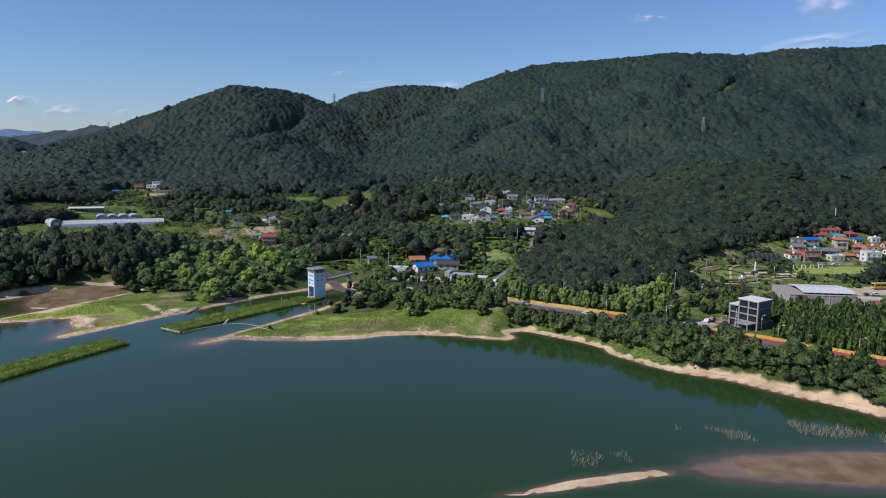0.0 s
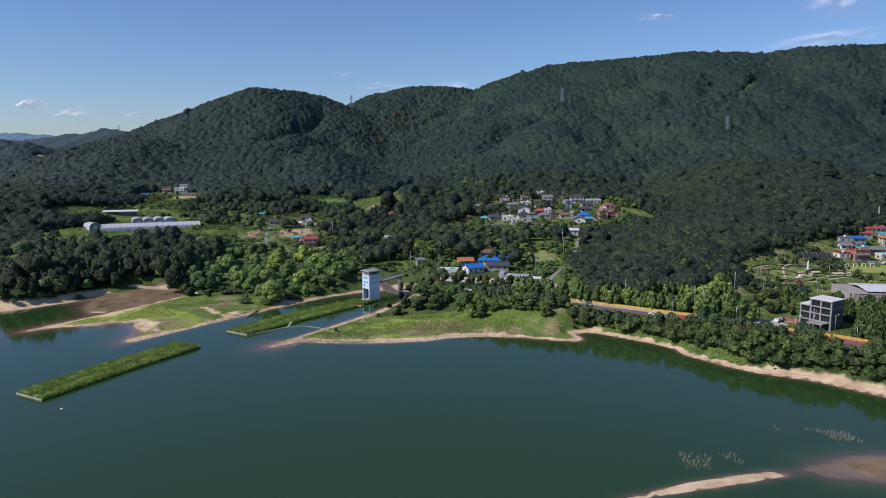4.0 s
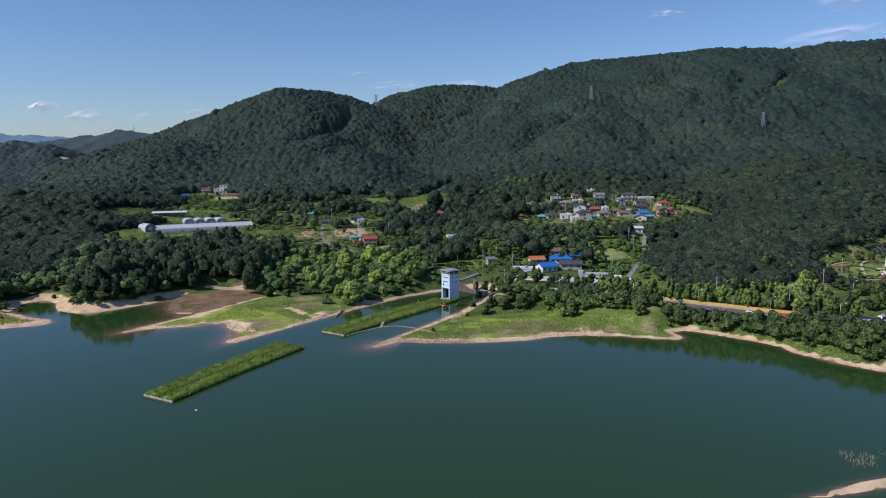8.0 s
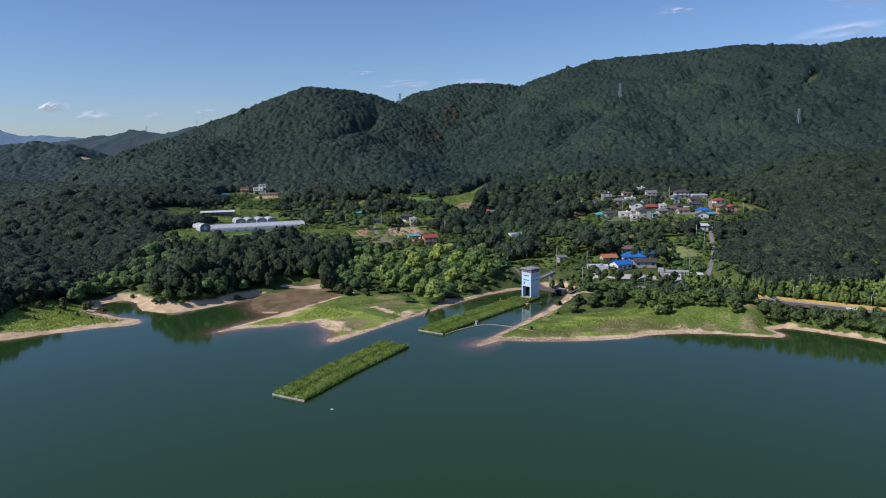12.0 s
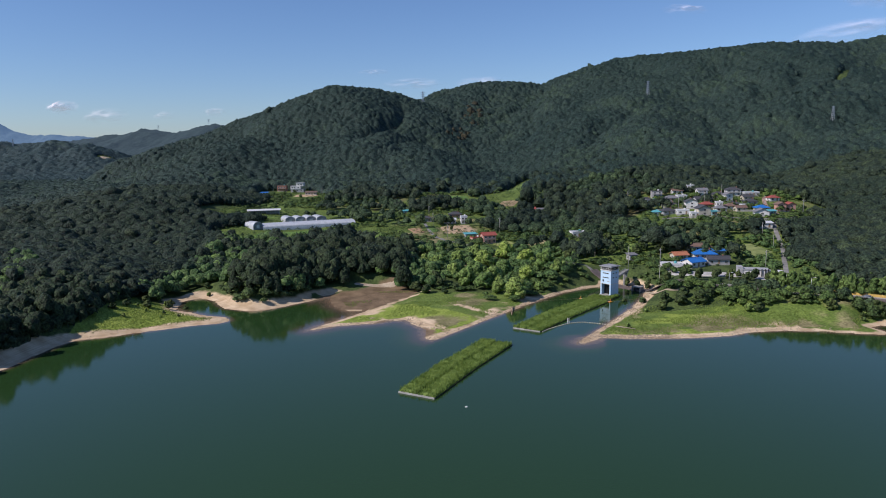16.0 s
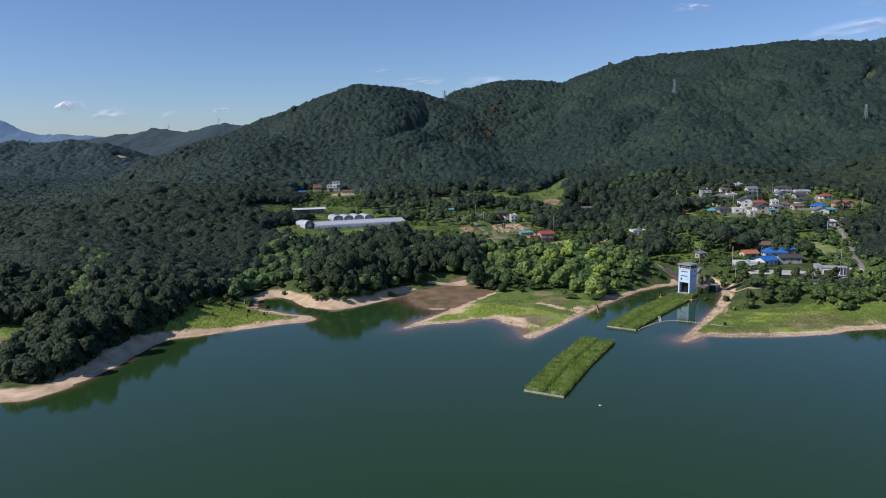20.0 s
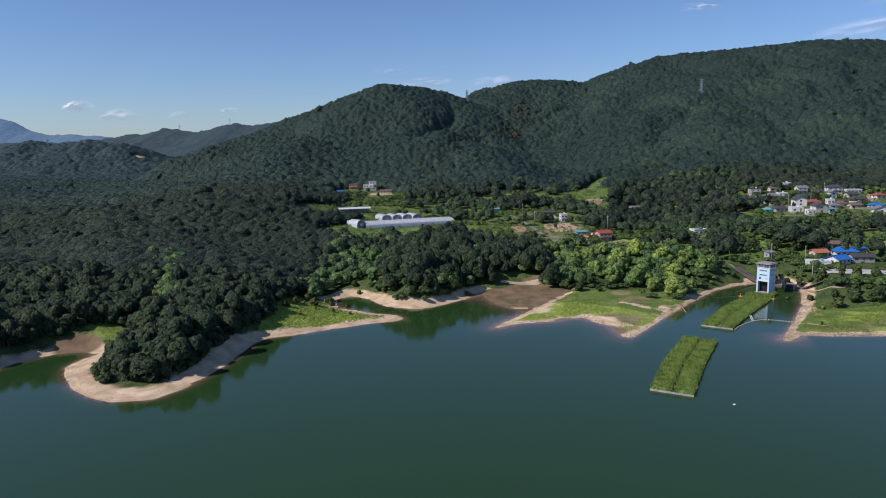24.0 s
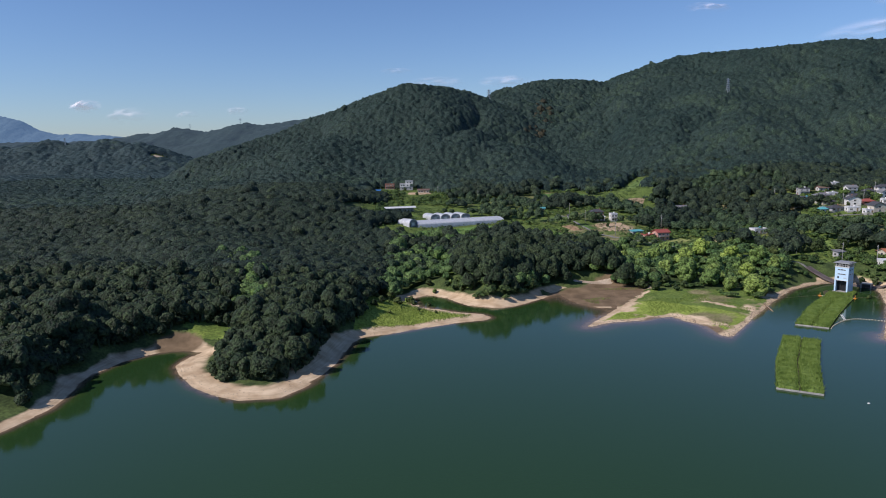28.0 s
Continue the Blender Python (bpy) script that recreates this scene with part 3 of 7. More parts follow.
# clearings in the woods, some stretched to fit the camera's view: a line, a half-width
CLEARINGS = [
    ([(-296, 497, 0), (-270, 503, 0), (-212, 526, 0)], 24), ([(-330, 570, 0), (-295, 620, 0), (-300, 700, 0), (-330, 735, 0)], 30),
    ([(-190, 500, 0), (-150, 482, 0), (-108, 462, 0)], 30), ([(-190, 570, 0), (-150, 585, 0), (-130, 560, 0)], 16),
    ([(-110, 690, 0), (-95, 650, 0)], 14), ([(0, 482, 0), (40, 492, 0), (98, 502, 0)], 30), ([(15, 545, 0), (50, 550, 0), (100, 540, 0)], 20),
    ([(-52, 390, 0), (-20, 375, 0), (30, 352, 0)], 14), ([(30, 375, 0), (38, 410, 0)], 12), ([(50, 408, 0), (58, 440, 0)], 9),
    ([(85, 298, 0), (110, 300, 0)], 14), ([(120, 300, 0), (200, 300, 0), (340, 260, 0)], 30), ([(110, 262, 0), (240, 225, 0), (340, 180, 0)], 28),
    ([(160, 345, 0), (210, 375, 0), (290, 415, 0)], 38), (ROAD_LINE[2:], 8), (ROAD_LINE[:3], 4), ([(-95, 650, 0), (-85, 700, 0), (-60, 745, 0)], 9), ([(-172, 700, 0), (-140, 706, 0)], 16), ([(5, 456, 0), (60, 450, 0), (85, 460, 0)], 17), ([(-62, 462, 0), (-66, 430, 0)], 8), ([(-88, 455, 0), (-84, 440, 0)], 7),
    ([(-92, 615, 0), (-92, 590, 0)], 8), ([(-72, 598, 0), (-72, 570, 0)], 7), ([(16, 320, 0), (36, 368, 0), (50, 401, 0), (57, 425, 0)], 5),
    ([(450, 1070, 0), (404, 1005, 0)], 7), ([(608, 1000, 0), (604, 985, 0)], 5), ([(60, 762, 0), (56, 750, 0)], 4), ([(-44, 434, 0), (-36, 408, 0)], 7), ([(215, 505, 0), (222, 500, 0)], 5), ([(-978, 1596, 0), (-945, 1612, 0)], 7),
]


def cleared(x, y):
    out = np.zeros(np.shape(x), bool)
    for line, half in CLEARINGS:
        d, _ = along(x, y, line)
        out |= d < half + 5 * wave(x, y, 20, 61)
    return out


def wooded(x, y, margin=9):
    sd = shore_distance(x, y)
    ok = (sd > margin - 3.5 * ((x < -350) & (y > 262)) + 0.5 * ((x < -364) & (y < 262)) + 3 * wave(x, y, 15, 62)) & ~cleared(x, y)
    ok &= ~((x > -205) & (x < -95) & (y < 352)) & ~((x > -96) & (x < 40) & (y < 330)) & ~((x > 0) & (y < 300))
    ok &= ~((x > -300) & (x < -255) & (y > 255) & (y < 325)) & ~((x < -342 + 2 * wave(x, y, 8, 63)) & (x > -372) & (y < 262) & (y > 190)) & (np.hypot((x + 357) / 1.4, y - 260) > 9) & (np.hypot((x + 186) / 1.4, y - 356) > 10) & ~((x < -300) & (x > -345) & (y < 213))
    return ok


def wood(name, label, box, gap, size, crowns, material, seed, keep=None, rise=1.0, sit=0.55):
    x, y, r = scatter(*box, gap, seed)
    ok = wooded(x, y)
    if keep is not None:
        ok &= keep(x, y)
    x, y = x[ok], y[ok]
    size = size * np.exp(r.normal(0, 0.2, len(x)))
    return grow(name, label, x, y, size, rise * size * r.uniform(1.7, 2.3, len(x)), crowns, material, seed, sit)


def crest_y(x):
    return np.interp(x, [-700, -342, -290, -200, -180, 195, 470, 1000], [1180, 1180, 1250, 1330, 1420, 1435, 1270, 1310])


def thicket(name, label, box, gap, size, tall, material, seed, keep, crowns=None):
    """Low growth kept to where keep() says."""
    x, y, r = scatter(*box, gap, seed)
    sd = shore_distance(x, y)
    ok = keep(x, y, sd)
    x, y = x[ok], y[ok]
    k = np.clip(np.exp(r.normal(0, 0.36, len(x))), 0.5, 1.7 if tall < 4 else 1.35)
    return grow(name, label, x, y, size * k, tall * k * r.uniform(0.8, 1.2, len(x)), crowns or LOW_CROWNS, material, seed, 0.45)


def off_road(x, y):
    return along(x, y, ROAD_LINE)[0]


def lake_side(x, y):
    """True on the reservoir's side of the road."""
    return y < np.interp(x, [p[0] for p in ROAD_LINE], [p[1] for p in ROAD_LINE])


# fields, yards and the camera's sightlines to them kept open: centre, half-width, half-depth
OPEN = [(-140, 506, 20, 26), (-172, 506, 9, 20), (-160, 506, 8, 24), (-110, 455, 11, 16), (34, 398, 17, 22), (-138, 550, 15, 12), (-300, 705, 16, 20), (214, 362, 26, 18), (152, 350, 26, 22),
        (-262, 508, 48, 24), (-268, 562, 26, 18), (-306, 570, 16, 16), (-104, 660, 16, 26), (-92, 600, 8, 16), (-86, 446, 11, 12), (-175, 545, 11, 14), (60, 430, 12, 10), (-150, 470, 8, 16), (180, 350, 20, 16),
        (-273, 480, 27, 20), (-266, 545, 40, 30), (-300, 600, 30, 36), (-155, 672, 26, 30), (-96, 630, 13, 22), (-78, 690, 14, 40)]


def open_ground(x, y):
    out = np.zeros(np.shape(x), bool)
    for a, b, c, d in OPEN:
        out |= ((x - a) / c) ** 2 + ((y - b) / d) ** 2 < 1 + 0.3 * wave(x, y, 12, 98)
    return out


M_TREE_ROW = leaves("hedge leaves", (0.063, 0.105, 0.035), (0.125, 0.18, 0.06), "tint")
DARK_WOODS = "dense dark green broadleaf woods on the hillside"


def canopy(label, box, step, cell, tall, material, seed, keep, edge=0):
    """A closed canopy of far woods: a sheet of crown domes over the ground, coming down to it at the edges."""
    xs, ys = np.arange(box[0], box[1], step), np.arange(box[2], box[3], step)
    r = np.random.default_rng(seed)
    X, Y = np.meshgrid(xs, ys)
    X, Y = X + r.uniform(-0.3, 0.3, X.shape) * step, Y + r.uniform(-0.3, 0.3, Y.shape) * step
    ok = keep(X, Y)
    soft = ok.astype(float)
    for _ in range(4):
        q = np.pad(soft, 1, mode="edge")
        soft = (q[:-2, 1:-1] + q[2:, 1:-1] + q[1:-1, :-2] + q[1:-1, 2:] + q[1:-1, 1:-1]) / 5
    i, j = np.floor(X / cell).astype(np.int64), np.floor(Y / cell).astype(np.int64)
    top, tint = np.full(X.shape, -9.0), np.zeros(X.shape)
    for di in (-1, 0, 1):
        for dj in (-1, 0, 1):
            a, b = i + di, j + dj
            cx, cy = (a + 0.1 + 0.8 * hash2(a, b, seed)) * cell, (b + 0.1 + 0.8 * hash2(a, b, seed + 1)) * cell
            size = 0.55 + 0.7 * hash2(a, b, seed + 2)
            d = np.hypot(X - cx, Y - cy) / (cell * 0.78 * size)
            h = tall * (0.64 + 0.4 * size) - 0.5 * tall * d * d
            more = h > top
            top, tint = np.where(more, h, top), np.where(more, hash2(a, b, seed + 3), tint)
    top = np.maximum(top, tall * 0.36) * (0.85 if edge else 1.0)
    # clumps within each crown
    if edge:
        top = top + 0.7 * wave(X, Y, 3.2, seed + 5, 2) + r.normal(0, 0.5, X.shape)
    else:
        top = top + 0.8 * wave(X, Y, 4.6, seed + 5, 2) + r.normal(0, 0.75, X.shape)
    Z = ground(X, Y) + top * np.clip((soft - 0.42) * 2.4, -0.12, 1)
    tint = np.clip(0.5 + 0.5 * wave(X, Y, 130, 7) + 0.36 * wave(X, Y, 34, 8) + 0.6 * (tint - 0.5), 0, 1)
    if edge:        # bushy crowns that close the wood's edge
        rim = (soft > 0.3) & (soft < 0.72) & (r.uniform(0, 1, X.shape) < step * step / edge**2) & (ground(X, Y) > 0.5) & (shore_distance(X, Y) > 6)
        ex, ey = X[rim], Y[rim]
        k = np.exp(r.normal(0, 0.25, len(ex)))
        grow("thicket", "bushes and low boughs closing the edge of the woods", ex, ey, 0.62 * edge * k, 1.25 * edge * k * r.uniform(0.8, 1.5, len(ex)), MID_CROWNS, material, seed + 7, 0.4)
    f = grid_faces(len(xs), len(ys))
    f = f[soft.ravel()[f].min(1) > 0.3]
    used, f = np.unique(f, return_inverse=True)
    v = np.stack([X, Y, Z], -1).reshape(-1, 3)[used]
    return tagged(new("woodland", mesh_of("woodland", v, f.reshape(-1, 4), material, True, tint=tint.ravel()[used])), label, "trees", kind="stuff")


def far_wood(x, y):
    return wooded(x, y) & (y < crest_y(x) + 25)


canopy(DARK_WOODS, (-660, -90, 690, 1460), 2.1, 6.4, 8.8, M_HAZED_HILLS, 101, lambda x, y: far_wood(x, y) & (y > 700) & (y < 1450))
canopy(DARK_WOODS, (-95, 340, 690, 1460), 2.1, 6.4, 8.8, M_HAZED_HILLS, 102, lambda x, y: far_wood(x, y) & (y > 695))
canopy(DARK_WOODS, (335, 860, 640, 1330), 2.6, 8.0, 9.6, M_HAZED_HILLS, 103, lambda x, y: far_wood(x, y) & (x < 0.62 * y + 70))
canopy(DARK_WOODS, (-1050, -655, 690, 1260), 3.0, 8.0, 9.6, M_HAZED_HILLS, 104, lambda x, y: wooded(x, y) & (x > -0.9 * y - 120))
canopy(DARK_WOODS, (-1500, -520, 1195, 1700), 3.4, 9, 8, M_HAZED_WOODS, 105, lambda x, y: wooded(x, y) & (y > 1245 - 40 * (x > -660)))
wood("woodland", "taller trees standing out of the hillside woods", (-640, 340, 700, 1440), 17, 4.0, FAR_CROWNS, M_HAZED_HILLS, 112, lambda x, y: far_wood(x, y) & (wave(x, y, 50, 88) > -0.2), sit=0.4)
wood("woodland", "taller trees along the main ridge", (335, 860, 640, 1300), 18, 4.4, FAR_CROWNS, M_HAZED_HILLS, 113, lambda x, y: far_wood(x, y) & (x < 0.62 * y + 60), sit=0.4)
wood("woodland", "taller trees on the low western hills", (-1000, -600, 700, 1240), 17, 4.2, FAR_CROWNS, M_HAZED_HILLS, 136, lambda x, y: (x > -0.9 * y - 100) & (y < 1240), sit=0.4)
M_RUST = leaves("rusty dying leaves", (0.056, 0.052, 0.032), (0.095, 0.085, 0.052), "tint")
wood("woodland", "brown dying trees in a hollow of the hillside", (-190, -60, 1040, 1270), 8, 4.6, FAR_CROWNS, M_RUST, 131,
     lambda x, y: (along(x, y, [(-150, 1080, 0), (-125, 1130, 0), (-105, 1240, 0)])[0] < 16 + 6 * wave(x, y, 30, 45)) & (wave(x, y, 22, 46) > -0.1))
canopy("dark mixed woods on the low western hill", (-790, -295, 300, 705), 1.7, 5.8, 7.6, M_WEST, 106, lambda x, y: wooded(x, y) & (x > -0.66 * y - 310) & (x < -300) & (y > 312) & (y < 702), 3.4)
wood("woodland", "trees standing out of the western woods", (-760, -300, 312, 720), 5.4, 2.9, NEAR_CROWNS, M_WEST, 116, lambda x, y: (along(x, y, [(-352, 310, 0), (-366, 340, 0), (-392, 385, 0)])[0] > 6) & (x > -0.66 * y - 270) & (y > 316) & (y < 455), 0.75, 0.66)
wood("woodland", "trees standing out of the woods farther up", (-700, -300, 455, 720), 10, 3.7, MID_CROWNS, M_WEST, 118, lambda x, y: (x > -0.66 * y - 270) & (y > 455), 0.75, 0.64)
canopy("dark green woods on the spur beside the village", (38, 440, 305, 705), 1.8, 6.0, 7.6, M_WOODS, 107, lambda x, y: wooded(x, y) & (x < 0.68 * y + 70) & (y > 314) & (x > 42) & (y < 702), 3.4)
wood("woodland", "trees standing out of the woods on the spur", (42, 420, 314, 700), 6.0, 3.2, NEAR_CROWNS, M_WOODS, 117, lambda x, y: (x < 0.6 * y + 30) & (y > 314) & (y < 500), 0.75, 0.66)
wood("woodland", "trees farther up the spur", (42, 420, 500, 705), 9, 3.6, MID_CROWNS, M_WOODS, 129, lambda x, y: (x < 0.6 * y + 30) & (y > 500), 0.75, 0.64)
wood("woodland", "mixed green woods in the valley", (-300, 40, 380, 760), 6.6, 3.6, MID_CROWNS, M_WOODS, 108, rise=1.1, keep=lambda x, y: (wave(x, y, 40, 77) > 0.0) & ~open_ground(x, y) & ~((x > -168) & (x < -76) & (y < 428)))
canopy("dark pines crowding the sandy cape", (-480, -294, 190, 318), 1.6, 5.2, 7.8, M_PINE, 109, lambda x, y: wooded(x, y, 8) & (along(x, y, [(-349, 282, 0), (-352, 318, 0)])[0] > 7), 3.0)
wood("woodland", "taller pines on the cape", (-470, -297, 195, 320), 4.3, 2.5, NEAR_CROWNS, M_PINE, 119, lambda x, y: along(x, y, [(-349, 282, 0), (-352, 318, 0)])[0] > 7, 1.15, 0.72)
wood("woodland", "taller pines on the knoll", (-258, -166, 330, 432), 4.6, 3.0, NEAR_CROWNS, M_PINE, 120, None, 1.5)
thicket("woodland", "billowing light green willow scrub beside the meadow", (-172, -72, 338, 432), 5.6, 2.8, 4.0, M_SCRUB, 114,
        lambda x, y, sd: (sd > 12) & (0.8 * x + y > 256 + 9 * wave(x, y, 18, 86)) & (off_road(x, y) > 2.4) & (x > -168 + 0.2 * (y - 350)))
wood("woodland", "fresh green trees and scrub in the valley", (-300, 40, 380, 760), 5.8, 2.9, MID_CROWNS, M_VALLEY, 128, lambda x, y: (wave(x, y, 40, 77) < 0.0) & ((wave(x, y, 26, 79) > -0.02) | (x > -105)) & ~open_ground(x, y) & ~((x > -168) & (x < -76) & (y < 428)))
wood("woodland", "light green scrub and young trees behind the beach", (-300, -150, 300, 470), 5.6, 2.8, NEAR_CROWNS, M_SCRUB, 111, lambda x, y: wave(x, y, 30, 78) > -0.25)


thicket("thicket", "dark green bushes on the bank below the road", (28, 175, 150, 305), 2.4, 1.75, 3.5, M_TREE_ROW, 121,
        lambda x, y, sd: (sd > 4.8 + 3 * wave(x, y, 12, 80)) & (off_road(x, y) > 4.6 + 2.2 * (x > 82)) & lake_side(x, y))
thicket("thicket", "bushes on the slope between meadow and road", (-60, 44, 268, 352), 3.4, 2.2, 3.4, M_BRUSH, 122,
        lambda x, y, sd: (sd > 16) & (off_road(x, y) > 4.8) & (off_road(x, y) < 16 + 9 * wave(x, y, 15, 81)) & lake_side(x, y) & (x > -58))
thicket("thicket", "unbroken green hedge of bushes along the road's edge", (-20, 172, 180, 325), 2.8, 2.0, 4.6, M_VALLEY, 130,
        lambda x, y, sd: (off_road(x, y) > 4.3) & (off_road(x, y) < 7.2) & lake_side(x, y) & (sd > 3.5) & ((x < 84) | (wave(x, y, 14, 41) > 0.15)))
thicket("thicket", "green brush coming down the bank of the knoll", (-266, -204, 316, 348), 3.0, 2.0, 3.6, M_TREE_ROW, 134,
        lambda x, y, sd: (sd > 5.5 + 1.5 * wave(x, y, 9, 43)) & (sd < 17) & (wave(x, y, 10, 42) > -0.25))
thicket("thicket", "tangled green shrubs between the lane and the houses", (12, 64, 338, 442), 3.4, 1.6, 2.3, M_SCRUB, 135,
        lambda x, y, sd: (along(x, y, [(13, 316, 0), (20, 331, 0), (36, 368, 0), (50, 401, 0), (57, 425, 0), (66, 450, 0)])[0] > 3) & (wave(x, y, 16, 40) > -0.05) & (np.hypot(x - 12, y - 345) > 13) & (np.hypot((x - 31) / 10, (y - 396) / 13) > 1) & (np.hypot(x - 5, y - 385) > 16) & (np.hypot(x - 57, y - 437) > 8) & (x < 60))
HERBS = []
for s in range(6):
    HERBS.append(joined([lump(80 + s, 1, 0.45, 0.0), sprays(rng, 10, 0.4, 0.95)]))
thicket("herbs", "rough herbs and low shrubs in the open plots", (-345, 260, 375, 740), 3.7, 0.9, 1.1, M_BRUSH, 132,
        lambda x, y, sd: (cleared(x, y) | open_ground(x, y)) & (off_road(x, y) > 6) & (wave(x, y, 14, 99) > -0.15), HERBS)
wood("woodland", "light green saplings in a fold of the western woods", (-420, -296, 285, 480), 4.6, 2.4, NEAR_CROWNS, M_SCRUB, 133,
     lambda x, y: along(x, y, [(-349, 282, 0), (-352, 310, 0), (-366, 340, 0), (-392, 385, 0)])[0] < 6 + 5 * wave(x, y, 16, 44))
thicket("bamboo", "dense bamboo grove beside the road", (118, 240, 205, 285), 2.0, 1.05, 6.0, M_BRUSH, 123,
        lambda x, y, sd: (off_road(x, y) > 6.5) & (0.9 * x + y > 338) & (np.hypot(x - 150, y - 300) > 30) & (0.35 * x + y < 322) & (np.hypot(x - 116, y - 256) > 17) & (np.hypot(x - 190, y - 290) > 14), SPRIGS)
thicket("thicket", "low shrubs and hedges in the garden", (50, 260, 290, 410), 3.2, 1.3, 1.9, M_VALLEY, 124,
        lambda x, y, sd: (off_road(x, y) > 9) & (wave(x, y, 26, 82) > 0.2) & ~open_ground(x, y) & (np.hypot(x - 165, y - 300) > 26) & (x > 50))
thicket("thicket", "overgrown garden plots and hedges round the houses", (-340, 120, 385, 730), 4.6, 1.8, 2.4, M_BRUSH, 125,
        lambda x, y, sd: cleared(x, y) & (off_road(x, y) > 7) & (wave(x, y, 30, 83) > 0.03) & ~open_ground(x, y))
thicket("thicket", "willow scrub on the meadow edge", (-170, -80, 325, 425), 3.8, 1.9, 1.9, M_BRUSH, 126,
        lambda x, y, sd: (sd > 6) & (0.75 * x + y > 232) & (wave(x, y, 20, 84) > -0.1) & (off_road(x, y) > 8))
thicket("thicket", "bushes on the bank beside the intake tower", (-75, -20, 325, 385), 3.4, 1.7, 2.6, M_BRUSH, 127,
        lambda x, y, sd: (sd > 7) & (off_road(x, y) > 6) & (np.hypot(x + 47, y - 374) > 9) & (wave(x, y, 12, 85) > -0.2))

# ---- building tools ----
def box(bm, x0, x1, y0, y1, z0, z1):
    v = [bm.verts.new(c) for c in ((x0, y0, z0), (x1, y0, z0), (x1, y1, z0), (x0, y1, z0), (x0, y0, z1), (x1, y0, z1), (x1, y1, z1), (x0, y1, z1))]
    for f in ((3, 2, 1, 0), (4, 5, 6, 7), (0, 1, 5, 4), (1, 2, 6, 5), (2, 3, 7, 6), (3, 0, 4, 7)):
        bm.faces.new([v[i] for i in f])
    return bm


def boxes(*rows):
    bm = bmesh.new()
    for r in rows:
        box(bm, *r)
    return bm


def beam(bm, a, b, wide):
    """A square bar from a to b."""
    a, b = Vector(a), Vector(b)
    d = (b - a).normalized()
    s = d.cross(Vector((0, 0, 1)) if abs(d.z) < 0.95 else Vector((1, 0, 0))).normalized() * wide / 2
    t = d.cross(s).normalized() * wide / 2
    ring = [[bm.verts.new(p + o) for o in (s + t, s - t, -s - t, -s + t)] for p in (a, b)]
    for k in range(4):
        bm.faces.new((ring[0][k], ring[0][k - 1], ring[1][k - 1], ring[1][k]))
    bm.faces.new(ring[0])
    bm.faces.new(ring[1][::-1])
    return bm


def tube(bm, a, b, r0, r1=None, sides=8):
    a, b = Vector(a), Vector(b)
    r1 = r0 if r1 is None else r1
    d = (b - a).normalized()
    s = d.cross(Vector((0, 0, 1)) if abs(d.z) < 0.95 else Vector((1, 0, 0))).normalized()
    t = d.cross(s)
    rings = []
    for p, r in ((a, r0), (b, r1)):
        rings.append([bm.verts.new(p + (s * math.cos(k * 6.2832 / sides) + t * math.sin(k * 6.2832 / sides)) * r) for k in range(sides)])
    for k in range(sides):
        bm.faces.new((rings[0][k - 1], rings[0][k], rings[1][k], rings[1][k - 1]))
    bm.faces.new(rings[0][::-1])
    bm.faces.new(rings[1])
    return bm


def finish(name, bm, material, smooth=False):
    bmesh.ops.recalc_face_normals(bm, faces=bm.faces)
    me = bpy.data.meshes.new(name)
    bm.to_mesh(me)
    bm.free()
    me.materials.append(material)
    if smooth:
        me.polygons.foreach_set("use_smooth", np.full(len(me.polygons), True))
    return me


def part(name, bm, material, parent, label="", smooth=False, at=None):
    """One mesh object under a thing or a part; bm may be a finished mesh that several share."""
    ob = new(name, bm if isinstance(bm, bpy.types.Mesh) else finish(name, bm, material, smooth))
    ob.parent = parent
    if at is not None:
        ob.matrix_basis = at
    return tagged(ob, label)


def thing(name, label, category, x, y, rot=0.0, z=None, group=""):
    """An Empty at a thing's base, on the ground unless z is given."""
    ob = new(name)
    ob.empty_display_size = 0.5
    ob.matrix_basis = pose(x, y, float(ground(x, y)) if z is None else z, 0, 0, rot)
    return tagged(ob, label, category, group)


def single(name, bm, material, label, category, group="", at=None, kind="", smooth=False):
    ob = new(name, bm if isinstance(bm, bpy.types.Mesh) else finish(name, bm, material, smooth))
    if at is not None:
        ob.matrix_basis = at
    return tagged(ob, label, category, group, kind)


def paint(name, colour, rough=0.55, metal=0.0, wear=0.82):
    return surface(name, tuple(c * wear for c in colour), colour, 0.7, rough, 0.08, fine=6, metal=metal)


P_WHITE, P_CREAM = paint("white plaster", (0.74, 0.73, 0.7)), paint("cream plaster", (0.56, 0.51, 0.41))
P_GREY, P_BRICK = paint("grey plaster", (0.42, 0.42, 0.42)), paint("red brick", (0.36, 0.17, 0.12), 0.85)
P_TEAL, P_PINK = paint("teal paint", (0.25, 0.48, 0.5)), paint("salmon plaster", (0.58, 0.33, 0.26))
P_PALEBLUE = paint("pale blue tower paint", (0.52, 0.70, 0.86), 0.5, wear=0.93)
R_GREY, R_DARK = paint("grey roof tiles", (0.2, 0.2, 0.21), 0.7), paint("dark roof tiles", (0.075, 0.075, 0.08), 0.6)
R_RED, R_BLUE = paint("red roof tiles", (0.33, 0.09, 0.07), 0.7), paint("blue steel roof", (0.03, 0.17, 0.5), 0.4)
R_BROWN, R_WHITE = paint("brown roof tiles", (0.2, 0.13, 0.1), 0.7), paint("white sheet roof", (0.66, 0.67, 0.68), 0.5)
R_ORANGE, R_TEAL = paint("orange roof tiles", (0.45, 0.18, 0.1), 0.65), paint("teal sheet roof", (0.12, 0.4, 0.42), 0.5)
